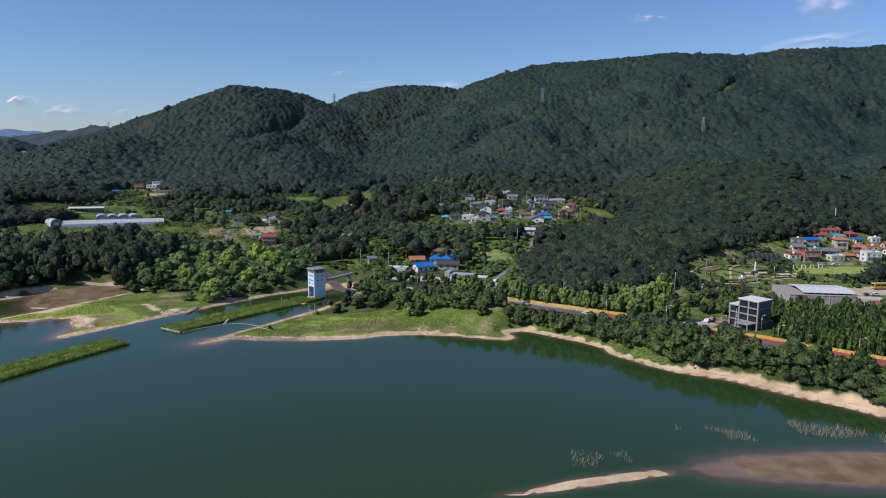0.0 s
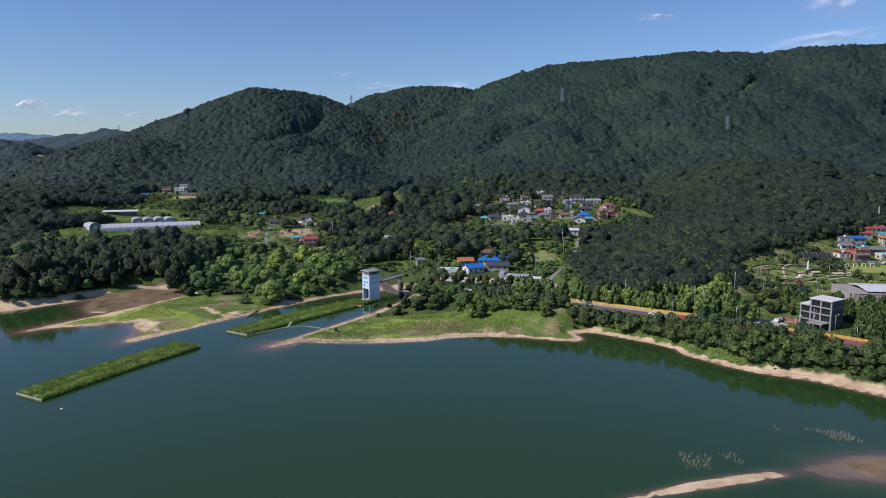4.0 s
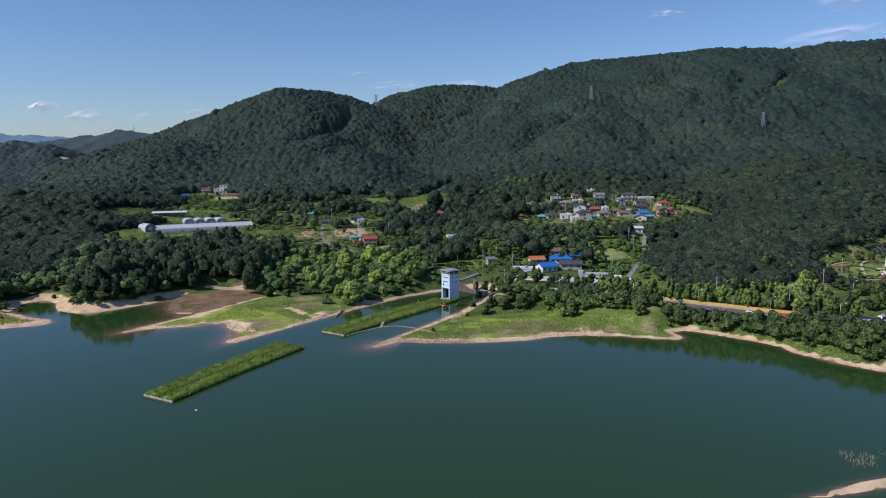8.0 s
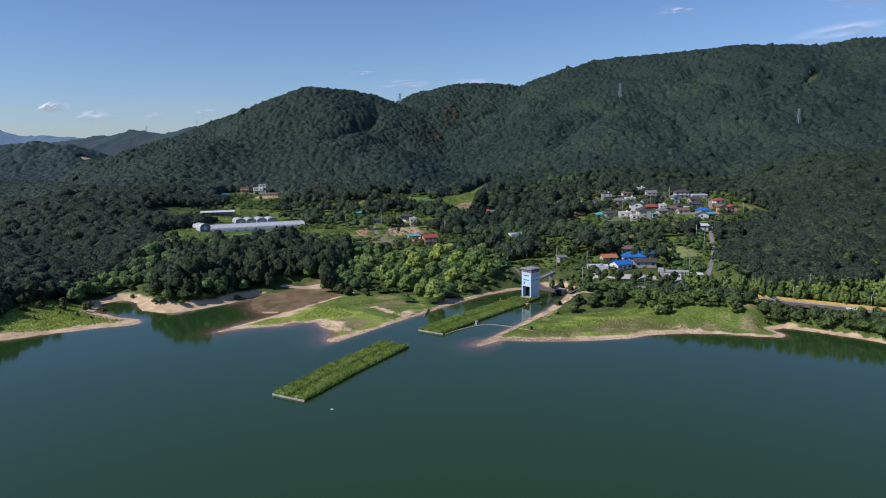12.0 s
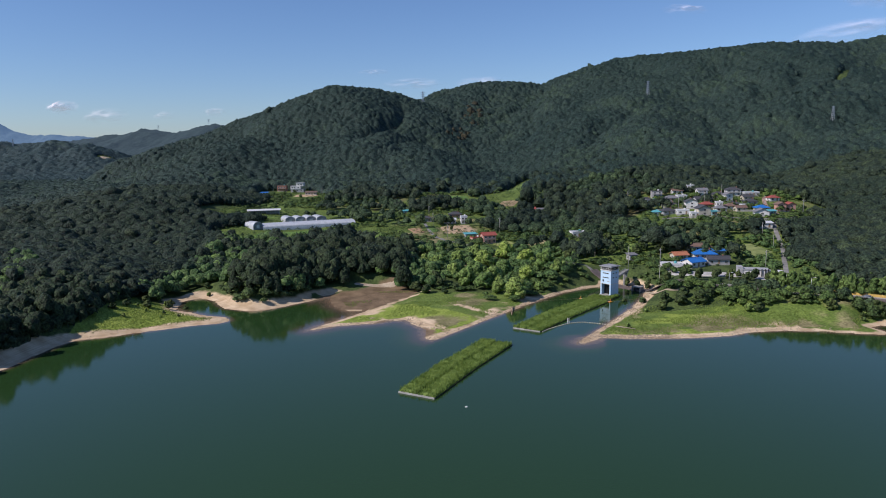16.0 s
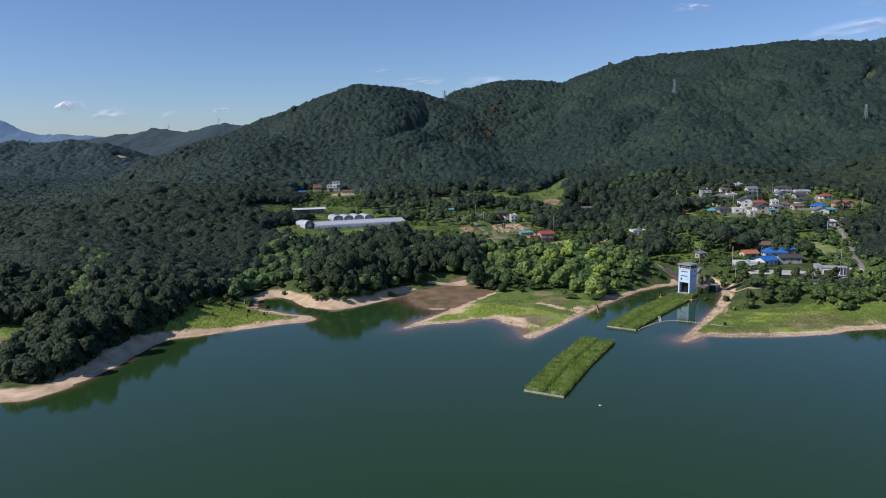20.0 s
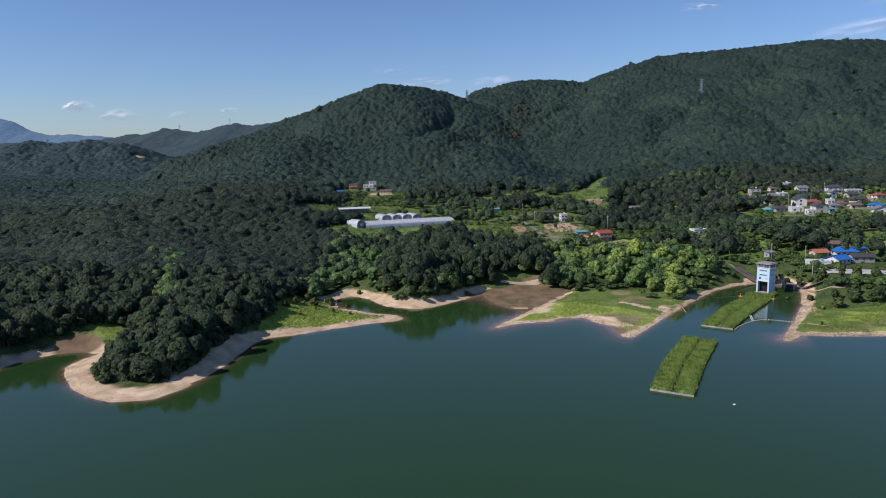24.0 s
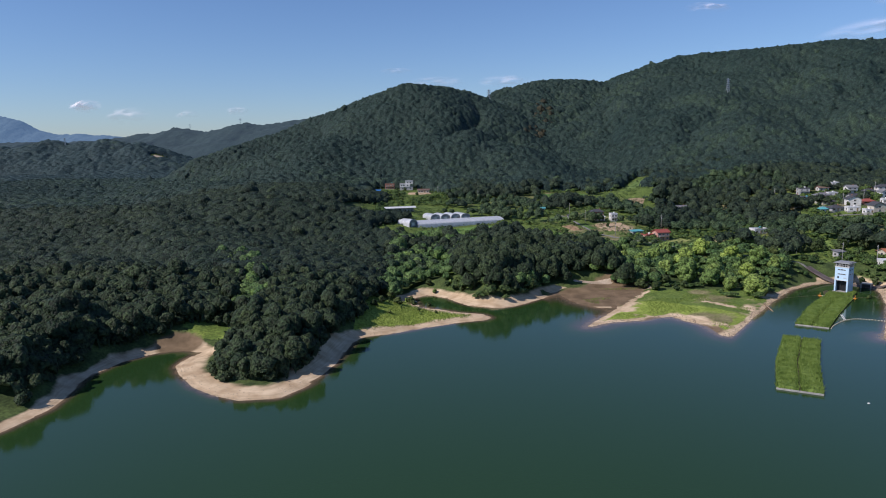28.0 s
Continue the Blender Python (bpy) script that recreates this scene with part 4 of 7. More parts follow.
P_FRAME, P_DARK = paint("window frame", (0.6, 0.6, 0.58), 0.4), paint("dark steel", (0.05, 0.05, 0.055), 0.45, 0.3)
P_YELLOW, P_RED = paint("yellow paint", (0.62, 0.42, 0.12), 0.5), paint("red lane", (0.38, 0.09, 0.07), 0.8)
P_ORANGE, P_STEEL = paint("orange plastic", (0.8, 0.3, 0.03), 0.4), paint("galvanised steel", (0.55, 0.56, 0.57), 0.4, 0.7)
P_WOOD = paint("weathered timber", (0.34, 0.25, 0.17), 0.8, wear=0.6)
P_BLACK = paint("tyre rubber", (0.02, 0.02, 0.02), 0.8)


def glass_material():
    m = bpy.data.materials.new("window glass")
    m.use_nodes = True
    p = m.node_tree.nodes["Principled BSDF"]
    p.inputs["Base Color"].default_value = (0.02, 0.025, 0.03, 1)
    p.inputs["Roughness"].default_value, p.inputs["IOR"].default_value = 0.08, 1.5
    return m


GLASS = glass_material()


def film_material():
    m = surface("greenhouse film", (0.44, 0.46, 0.48), (0.54, 0.56, 0.58), 0.4, 0.35, 0.02, fine=2, spec=0.5)
    return m


FILM = film_material()

# ---- single trees ----
def crown_mesh(name, seed, wide, high, lumps, material, droop=0.0, spray=150):
    """A crown of leafy clumps and loose leaf sprays; its base is at z = 0."""
    r = np.random.default_rng(seed)
    parts = []
    for k in range(lumps):
        a, up = r.uniform(0, 6.28), r.uniform(0.12, 0.95)
        reach = math.sqrt(max(0.05, 1 - (1.7 * up - 0.75) ** 2)) * r.uniform(0.35, 0.82)
        size = r.uniform(0.3, 0.46) * (1.15 - 0.35 * up)
        v, f = billow(seed * 13 + k, 2, 8, -2, 0.42)
        v = v * np.array([size * wide, size * wide, size * high * 0.55]) + np.array([math.cos(a) * reach * wide * 0.72, math.sin(a) * reach * wide * 0.72, up * high * (0.86 - droop * reach * 0.25)])
        parts.append((v, f))
        s, g = sprays(r, max(6, int(1.1 * spray) // lumps), 0.24, 1.0)
        parts.append((s * np.array([size * wide, size * wide, size * high * 0.55]) + v.mean(0), g))
    v, f = billow(seed, 2, 7, -2, 0.3)
    parts.append((v * np.array([wide * 0.55, wide * 0.55, high * 0.36]) + np.array([0, 0, high * 0.48]), f))
    v, f = joined(parts)
    return mesh_of(name, v, f, material)


def trunk_mesh(high, r0, seed, limbs=4):
    bm = bmesh.new()
    r = random.Random(seed)
    top = Vector((r.uniform(-0.1, 0.1) * high, r.uniform(-0.1, 0.1) * high, high))
    tube(bm, (0, 0, -0.4), top * 0.5, r0, r0 * 0.75, 7)
    tube(bm, top * 0.5, top, r0 * 0.75, r0 * 0.3, 7)
    for k in range(limbs):
        a = k * 6.28 / limbs + r.uniform(-0.5, 0.5)
        s = top * r.uniform(0.4, 0.7)
        tube(bm, s, s + Vector((math.cos(a), math.sin(a), 0.9)) * high * 0.35, r0 * 0.4, r0 * 0.12, 5)
    return finish("trunk", bm, M_BARK, True)


TREE_KINDS = {}
M_FRESH = leaves("fresh green leaves", (0.12, 0.19, 0.051), (0.2, 0.28, 0.083), "object")


def tree_kind(key, name, label, wide, high, stem, lumps, material, count=3, droop=0.0, spray=150):
    made = []
    for k in range(count):
        seed = len(TREE_KINDS) * 17 + k + 3
        made.append((crown_mesh("crown", seed, wide, high - stem * 0.75, lumps, material, droop, spray), trunk_mesh(high * 0.62, max(0.06, high * 0.022), seed), stem * 0.75))
    TREE_KINDS[key] = (name, label, made, high)


tree_kind("willow", "willow_tree", "round bright green willow with a billowing crown", 5.2, 8.5, 0.6, 15, M_WILLOW, 3, 0.6, 260)
tree_kind("broad", "tree", "leafy green broadleaf tree with a rounded crown", 3.0, 7.0, 1.4, 12, M_TREE, 4, 0.2, 200)
tree_kind("bush", "bush", "dense rounded green bush on the grass", 2.4, 3.2, 0.1, 10, M_TREE, 3, 0.3, 160)
tree_kind("light", "bush", "light green rounded bush on the meadow", 1.9, 3.0, 0.1, 9, M_WILLOW, 2, 0.3, 140)
tree_kind("street", "street_tree", "young light green street tree by the road", 2.3, 6.4, 1.2, 12, M_FRESH, 3, 0.0, 190)
tree_kind("pine", "pine_tree", "tall dark green pine on the sandy bank", 2.7, 9.5, 2.0, 12, M_PINE_TREE, 3, 0.1, 180)

tree_rng = random.Random(5)


def tree(key, x, y, scale=1.0, group=""):
    name, label, made, _ = TREE_KINDS[key]
    crown, trunk, lift = made[tree_rng.randrange(len(made))]
    ob = thing(name, label, "tree" if "tree" in name else "bush", x, y, tree_rng.uniform(0, 360), group=group)
    s = scale * tree_rng.uniform(0.9, 1.1)
    ob.scale = (s * tree_rng.uniform(0.93, 1.07), s * tree_rng.uniform(0.93, 1.07), s)
    part("crown", crown, None, ob, at=pose(0, 0, lift))
    part("trunk", trunk, None, ob)
    return ob


for x, y, s in ((-112, 331, 1.45), (-127, 350, 1.4), (-120, 342, 1.0), (-137, 361, 1.3), (-121, 360, 1.4), (-92, 376, 1.4), (-104, 362, 1.15), (-143, 375, 1.25), (-152, 389, 1.15), (-131, 374, 1.4), (-115, 378, 1.35), (-159, 401, 1.1), (-126, 395, 1.3), (-101, 391, 1.2), (-141, 406, 1.2), (-112, 409, 1.2), (-130, 420, 1.2), (-86, 368, 0.9), (-99, 348, 0.7)):
    tree("willow", x, y, s, "willows beside the meadow")
for x, y, s in ((-40, 307, 1.45), (-31, 306, 1.5), (-48, 304, 1.3), (-36, 313, 1.5), (-45, 313, 1.3), (-25, 309, 1.2), (-10, 292, 1.15), (17, 286, 1.3), (36, 285, 1.55), (41, 281, 1.3), (-54, 318, 0.8), (-60, 326, 0.7), (6, 294, 1.0), (24, 291, 1.1), (-163, 350, 1.5), (-157, 343, 1.3), (-150, 352, 1.6), (-153, 362, 1.7), (-166, 360, 1.4), (-148, 341, 0.9), (-142, 347, 1.1), (-176, 371, 1.2)):
    tree("bush", x, y, 1.2 * s, "bushes on the meadows")
for x, y, s in ((-293, 303, 1.0), (-286, 309, 1.1), (-279, 315, 1.0), (-290, 317, 1.2), (-297, 312, 1.1), (-281, 322, 1.1), (-272, 319, 0.8), (-295, 295, 0.9), (-268, 300, 0.5), (-288, 290, 0.6), (-276, 303, 0.6), (-264, 348, 0.9), (-256, 338, 0.9), (-274, 352, 1.0)):
    tree("bush", x, y, s, "bushes behind the beach")
for x, y, s in ((-15, 293, 1.5), (-57, 300.5, 0.75), (-71.5, 274, 0.7), (30, 284, 0.9), (-20, 300, 0.9), (-284, 303, 0.5), (-275, 297, 0.45), (-290, 308, 0.6), (-283, 322, 0.9), (-270, 345, 0.9), (-262, 348, 0.8), (-290, 330, 0.9)):
    tree("light", x, y, s, "light bushes on the meadows")
for k in range(30):
    k = k / 29
    tree("street", 7.5 + 88 * k + tree_rng.uniform(-1, 1), 319 - 55 * k + tree_rng.uniform(-1, 1), 1.4, "street trees along the road")
for k in range(18):
    k = k / 17
    tree("street", 52 + 52 * k, 318 - 10 * k + tree_rng.uniform(-1.5, 1.5), 0.95, "young trees in the park row")
for x, y, s in ((-34, 346, 0.9), (-27, 341, 0.85), (-19, 343, 0.9), (-13, 338, 0.9), (-6, 336, 0.95), (2, 333, 0.8), (9, 329, 0.85), (-42, 352, 0.9), (-50, 362, 0.8), (16, 337, 0.8), (-15, 331, 0.9), (-3, 326, 0.8), (-38, 341, 0.8), (-30, 336, 0.75), (-22, 336, 0.9), (-9, 344, 0.8), (6, 336, 0.9), (13, 333, 1.0), (22, 329, 0.9), (0, 341, 0.7), (-46, 357, 0.8), (18, 325, 0.85)):
    tree("broad", x, y, 0.92 * s, "trees before the roadside houses")
for x, y, s in ((96, 345, 1.5), (105, 338, 1.3), (107, 324, 1.35), (100, 330, 1.1), (113, 331, 1.1), (118, 316, 0.9), (126, 300, 0.9), (107, 290, 0.8), (98, 281, 0.85), (90, 287, 0.7), (112, 279, 0.9), (120, 287, 0.8), (104, 300, 0.75), (134, 312, 0.8), (86, 300, 0.8), (140, 283, 1.1), (78, 282, 0.8), (118, 270, 0.7)):
    tree("broad", x, y, s, "trees in the garden")
for x, y, s in ((47, 274, 1.3), (58, 268, 1.2), (66, 259, 1.2), (70, 250, 1.3), (77, 244, 1.2), (83, 238, 1.3), (90, 232, 1.25), (98, 226, 1.2), (105, 222, 1.3), (112, 215, 1.3), (119, 208, 1.2), (126, 203, 1.3), (133, 196, 1.3), (140, 189, 1.3), (88, 240, 1.1), (63, 266, 1.1), (52, 277, 1.1), (107, 229, 0.9), (122, 213, 1.1), (131, 207, 1.2)):
    tree("bush", x, y, s, "bushes on the eastern bank")
for x, y, s in ((82, 297, 1.0), (91, 303, 1.05), (86, 279, 0.9), (99, 314, 0.9), (107, 325, 0.95), (97, 293, 0.7), (113, 336, 0.7), (-104, 375, 0.8)):
    tree("willow", x, y, s, "large light trees by the garden" if x > 0 else "willows beside the meadow")
for x, y, s in ((152, 281, 1.1), (160, 284, 1.0), (168, 279, 1.15), (176, 282, 1.0), (184, 276, 1.1), (158, 266, 1.2), (172, 262, 1.15), (146, 274, 1.0), (190, 262, 1.2), (140, 264, 1.0), (164, 250, 1.1), (182, 246, 1.1), (150, 246, 1.0), (198, 270, 1.1)):
    tree("broad", x, y, s, "trees standing out of the bamboo")
for x, y, s in ((-58, 404, 1.0), (-50, 400, 1.1), (-44, 405, 1.0), (-36, 398, 1.0), (-66, 404, 1.1), (-30, 404, 0.9), (-55, 414, 1.1), (-70, 412, 1.2), (-24, 398, 0.9), (-48, 420, 1.1), (-62, 424, 1.2), (-74, 398, 1.1), (-78, 388, 1.0), (-28, 412, 1.0), (-20, 420, 1.1), (-12, 412, 1.0)):
    tree("broad", x, y, s, "trees behind the tower")
for x, y, s in ((129, 250, 0.9), (133, 258, 0.95), (126, 244, 0.8), (92, 275, 0.8), (109, 278, 0.8), (117, 276, 0.9), (124, 281, 1.0), (99, 290, 0.9), (112, 293, 1.0), (120, 303, 0.9), (130, 293, 0.95)):
    tree("broad", x, y, s, "trees round the office")
garden_rng = random.Random(31)
for _ in range(90):
    x, y = garden_rng.uniform(116, 200), garden_rng.uniform(312, 384)
    tree(garden_rng.choice(("bush", "light", "bush", "broad")), x, y, garden_rng.uniform(0.35, 0.75), "shrubs and small trees in the garden")
for x, y, s in ((-305, 300, 1.1), (-312, 290, 1.0), (-303, 315, 1.1), (-250, 333, 0.8), (-236, 329, 0.8), (-227, 335, 0.85), (-219, 343, 0.8), (-243, 327, 0.6)):
    tree("pine", x, y, s, "pines at the edge of the grove")

# ---- road, lanes and fields ----
def resample(line, step):
    pts = [Vector(p) for p in line]
    out = []
    for a, b in zip(pts, pts[1:]):
        n = max(1, int((b - a).length / step))
        out += [a.lerp(b, k / n) for k in range(n)]
    return out + [pts[-1]]


def ribbon(line, left, right, lift, step=2.5):
    """A strip laid on the ground along a line, between two offsets to its left."""
    pts = resample(line, step)
    for _ in range(6):
        pts = [pts[0]] + [(a + 2 * b + c) / 4 for a, b, c in zip(pts, pts[1:], pts[2:])] + [pts[-1]]
    bm = bmesh.new()
    rows = []
    for k, p in enumerate(pts):
        d = (pts[min(k + 1, len(pts) - 1)] - pts[max(k - 1, 0)]).to_2d().normalized()
        n = Vector((-d.y, d.x))
        z = max(float(ground(p.x + n.x * o, p.y + n.y * o)) for o in (left, right, (left + right) / 2)) + lift
        rows.append([bm.verts.new((p.x + n.x * o, p.y + n.y * o, z + h)) for o, h in ((left, -0.5), (left, 0), (right, 0), (right, -0.5))])
    for a, b in zip(rows, rows[1:]):
        for k in range(3):
            bm.faces.new((a[k], a[k + 1], b[k + 1], b[k]))
    return bm


tagged(single("road", ribbon(ROAD_LINE[2:], 3.2, -2.6, 0.10), M_ASPHALT, "grey asphalt road along the reservoir bank", "road", kind="structure"))
EAST_LINE = [(66, 272.5, 7.6), (78, 264.5, 7.6), (100, 242, 7.6), (131, 219.5, 7.6), (165, 190, 7.6)]
single("cycle_path", ribbon(EAST_LINE, 1.6, -1.6, 0.16), P_RED, "red-surfaced cycle path beside the road", "path", kind="structure")
LINE_PAINT = paint("road marking", (0.75, 0.75, 0.72), 0.7)
single("road_marking", ribbon(ROAD_LINE[2:], 0.1, -0.1, 0.14), LINE_PAINT, "white painted line along the road", "road marking", kind="structure")
single("cycle_path", ribbon(EAST_LINE, 5.35, 3.3, 0.27), P_RED, "red-surfaced cycle path along the yellow fence", "path", kind="structure")
single("pavement", ribbon(ROAD_LINE[3:], 5.4, 3.5, 0.2), M_CONCRETE, "pale concrete pavement along the road", "pavement", kind="structure")
single("side_road", ribbon([(13, 316, 7.8), (20, 331, 8), (36, 368, 10), (50, 401, 14), (57, 425, 18), (66, 450, 22), (86, 462, 25)], 1.2, -1.2, 0.15), M_LANE, "narrow asphalt lane climbing to the village", "lane", kind="structure")
single("lane", ribbon(ROAD_LINE[:3], 0.8, -0.8, 0.12), M_LANE, "narrow concrete lane under the trees", "lane", kind="structure")
single("lane", ribbon([(-150, 468, 11), (-160, 500, 12), (-170, 560, 16), (-190, 610, 20)], 1.1, -1.1, 0.15), M_LANE, "narrow farm lane between the plots", "lane", kind="structure")
single("footpath", ribbon([(-30, 325, 7), (-38, 320, 5), (-44, 330, 4), (-43, 345, 4), (-50, 352, 3)], 0.9, -0.9, 0.12, 1.5), surface("trodden earth", (0.33, 0.27, 0.19), (0.45, 0.38, 0.28), 0.4, 0.95), "pale trodden earth footpath on the bank", "path", kind="structure")

# the yellow rail along the pavement: each panel and post a part
rail = thing("guard_fence", "yellow painted panel fence along the road", "fence", 0, 0, z=0)
panel_me = finish("panel", boxes((-1.18, 1.18, -0.05, 0.05, 0.15, 1.15), (-1.18, 1.18, -0.08, 0.08, 1.1, 1.22), (-1.18, 1.18, -0.08, 0.08, 0.08, 0.2)), P_YELLOW)
post_me = finish("post", boxes((-0.09, 0.09, -0.09, 0.09, -0.3, 1.3), (-0.12, 0.12, -0.12, 0.12, 1.3, 1.36)), P_YELLOW)
fence_line = resample([(12, 313, 0), (31, 303, 0), (81, 269.5, 0), (103.5, 246.5, 0), (134, 224.5, 0), (160, 202, 0)], 2.5)
for a, b in zip(fence_line, fence_line[1:]):
    if 84 < a.x < 97:      # the car park's mouth
        continue
    m, turn = (a + b) / 2, math.degrees(math.atan2(b.y - a.y, b.x - a.x))
    z = float(ground(m.x, m.y)) + 0.1
    part("panel", panel_me, None, rail, at=pose(m.x, m.y, z, 0, 0, turn))
    part("post", post_me, None, rail, at=pose(a.x, a.y, z, 0, 0, turn))


def plot(label, x, y, wide, deep, rot, dark, light, category="field", ragged=True):
    """A cultivated patch that follows the ground, with furrows across it."""
    nx, ny = max(2, int(wide / 2.2)), max(3, int(deep / 1.1))
    u, v = np.meshgrid(np.linspace(-wide / 2, wide / 2, nx), np.linspace(-deep / 2, deep / 2, ny))
    c, s = math.cos(radians(rot)), math.sin(radians(rot))
    px, py = x + u * c - v * s, y + u * s + v * c
    pz = ground(px, py) + 0.28 + 0.12 * (np.arange(ny)[:, None] % 2)
    edge = (np.abs(u) > wide / 2 - 0.1) | (np.abs(v) > deep / 2 - 0.1)
    if ragged:
        edge |= (2 * u / wide) ** 4 + (2 * v / deep) ** 4 > 0.75 + 0.5 * wave(px, py, 5, 71)
    pz = np.where(edge, pz - 0.6, pz)
    me = mesh_of("field", np.stack([px, py, pz], -1).reshape(-1, 3), grid_faces(nx, ny), surface("soil " + label, dark, light, 0.25, 0.95, 0.5, fine=2.5), False)
    return tagged(new("field", me), label, category, kind="structure")


TAN, TAN2 = (0.36, 0.25, 0.15), (0.5, 0.38, 0.25)
plot("bare tan building plot between the gardens", -141, 517, 26, 34, 10, TAN, TAN2)
plot("tan ploughed plot with rows", -172, 514, 12, 20, 20, (0.3, 0.19, 0.11), (0.42, 0.28, 0.17))
plot("green vegetable rows beside the bare plot", -160, 518, 9, 22, 15, (0.06, 0.12, 0.03), (0.12, 0.2, 0.05))
plot("green vegetable plot behind a hedge", -175, 552, 20, 22, 5, (0.07, 0.12, 0.03), (0.14, 0.2, 0.06))
plot("pale dry lawn by a dark house", -138, 556, 26, 12, 5, (0.22, 0.22, 0.09), (0.32, 0.31, 0.13))
plot("dry yellow-green garden plot by the house", -110, 462, 16, 12, 20, (0.2, 0.22, 0.07), (0.28, 0.3, 0.1))
plot("mown green strip before the greenhouse", -258, 506, 72, 22, 24, (0.09, 0.18, 0.035), (0.15, 0.26, 0.06))
plot("dark green vegetable rows before the greenhouse", -266, 484, 44, 14, 24, (0.06, 0.12, 0.03), (0.11, 0.19, 0.05))
plot("pale earth track beside the greenhouse", -293, 485, 5, 20, 12, TAN, TAN2, "track")
plot("bright green field among the trees", -155, 680, 52, 44, 4, (0.08, 0.16, 0.035), (0.14, 0.24, 0.06))
plot("yellow-green terrace on the hillside", -74, 716, 18, 46, -30, (0.1, 0.165, 0.045), (0.17, 0.24, 0.07))
plot("ochre bare earth on the upper terrace", -58, 736, 9, 16, -30, TAN, TAN2)
plot("ochre ploughed plot below the terraces", -94, 640, 18, 26, -20, (0.26, 0.19, 0.11), (0.38, 0.29, 0.18))
plot("pale concrete track up the hillside", -67, 655, 3.5, 36, -8, (0.36, 0.35, 0.33), (0.48, 0.46, 0.43), "track")
plot("bright green lawn behind the greenhouse", -306, 577, 26, 18, 12, (0.1, 0.17, 0.03), (0.17, 0.25, 0.06))
plot("rough green terrace below the hill house", -312, 640, 34, 26, 8, (0.09, 0.15, 0.03), (0.16, 0.22, 0.06))
plot("tan earth yard below the hill house", -300, 715, 26, 16, 0, TAN, TAN2)
plot("pale earth terrace among the plots", -330, 700, 14, 12, 0, (0.3, 0.27, 0.17), (0.4, 0.36, 0.24))
plot("yellow-green fallow field below the village", 31, 398, 18, 20, 25, (0.15, 0.19, 0.06), (0.25, 0.28, 0.1))
plot("bare sandy slope beside the lane", -44, 429, 6, 9, 30, TAN, TAN2)
plot("bright green grass slope by the lane", -37, 413, 12, 14, 10, (0.12, 0.19, 0.04), (0.2, 0.28, 0.07))
plot("dry slope with bare earth in the woods", -86, 452, 20, 14, 50, (0.3, 0.27, 0.12), (0.42, 0.36, 0.2))
plot("mown yellow-green playing lawn by the houses", 214, 368, 46, 20, 4, (0.2, 0.26, 0.06), (0.3, 0.36, 0.1))
plot("clipped green garden beds with hedges", 150, 352, 40, 26, 8, (0.1, 0.15, 0.04), (0.2, 0.24, 0.08))
plot("pale gravel yard beside the shed", 205, 318, 26, 14, 5, (0.36, 0.3, 0.22), (0.5, 0.43, 0.33))
plot("grey paved car park beside the office", 101, 262, 14, 14, -42, (0.3, 0.3, 0.29), (0.4, 0.4, 0.38), "car park")
plot("red-brown paved forecourt of the office", 112, 268, 10, 9, -42, (0.22, 0.11, 0.09), (0.32, 0.17, 0.13), "forecourt")
plot("concrete yard before the roadside houses", -14, 353, 36, 13, -14, (0.36, 0.35, 0.33), (0.5, 0.48, 0.45), "yard")
plot("concrete forecourt by the road junction", 19, 338, 24, 14, -25, (0.34, 0.33, 0.32), (0.46, 0.45, 0.43), "forecourt")
plot("pale earth road cutting on the distant hill", -961, 1603, 36, 9, 25, (0.4, 0.31, 0.22), (0.55, 0.45, 0.34), "cutting")
plot("bare sandy clearing at the foot of the knoll", -186, 362, 24, 5, 12, (0.42, 0.32, 0.22), (0.56, 0.46, 0.34), "bare ground")

# ---- the intake tower, its bridge and outlet ----
tw = thing("intake_tower", "pale blue concrete intake tower standing in the pool", "tower", -64.2, 341.5, -50, z=0)
W = 3.15
part("base_slab", boxes((-W - 0.5, W + 0.5, -W - 0.5, W + 0.5, -3, 0.55)), M_CONCRETE, tw, "grey concrete base slab")
part("side_wall", boxes((W - 0.3, W, -W, W, 0.55, 6.3)), P_PALEBLUE, tw)
part("side_wall", boxes((-W, -W + 0.3, -W + 0.6, W, 0.55, 6.3)), P_PALEBLUE, tw)
part("back_wall", boxes((-W + 0.3, W - 0.3, W - 0.3, W, 0.55, 6.3)), P_PALEBLUE, tw)
for sx in (-1, 1):
    part("column", boxes((min(sx * (W - 0.7), sx * W * 1.001), max(sx * (W - 0.7), sx * W * 1.001), -W - 0.02, -W + 0.58, 0.55, 6.3)), P_PALEBLUE, tw)
# dark bars and sheet added in place of the tower's shaded void
part("void_screen", boxes(*[(x - 0.05, x + 0.05, -0.6, -0.5, 0.55, 6.2) for x in np.linspace(-2.3, 2.3, 16)], (-2.8, 2.8, -0.45, -0.3, 0.55, 6.2)), P_DARK, tw, "dark bars and sheet filling the tower's shaded void")
body = part("upper_body", boxes((-W, W, -W, W, 6.3, 12.9)), P_PALEBLUE, tw)
part("ledge", boxes((-W - 0.12, W + 0.12, -W - 0.12, W + 0.12, 6.1, 6.34)), P_WHITE, tw)
part("ledge", boxes((-W - 0.2, W + 0.2, -W - 0.2, W + 0.2, 12.85, 13.15)), P_WHITE, tw)
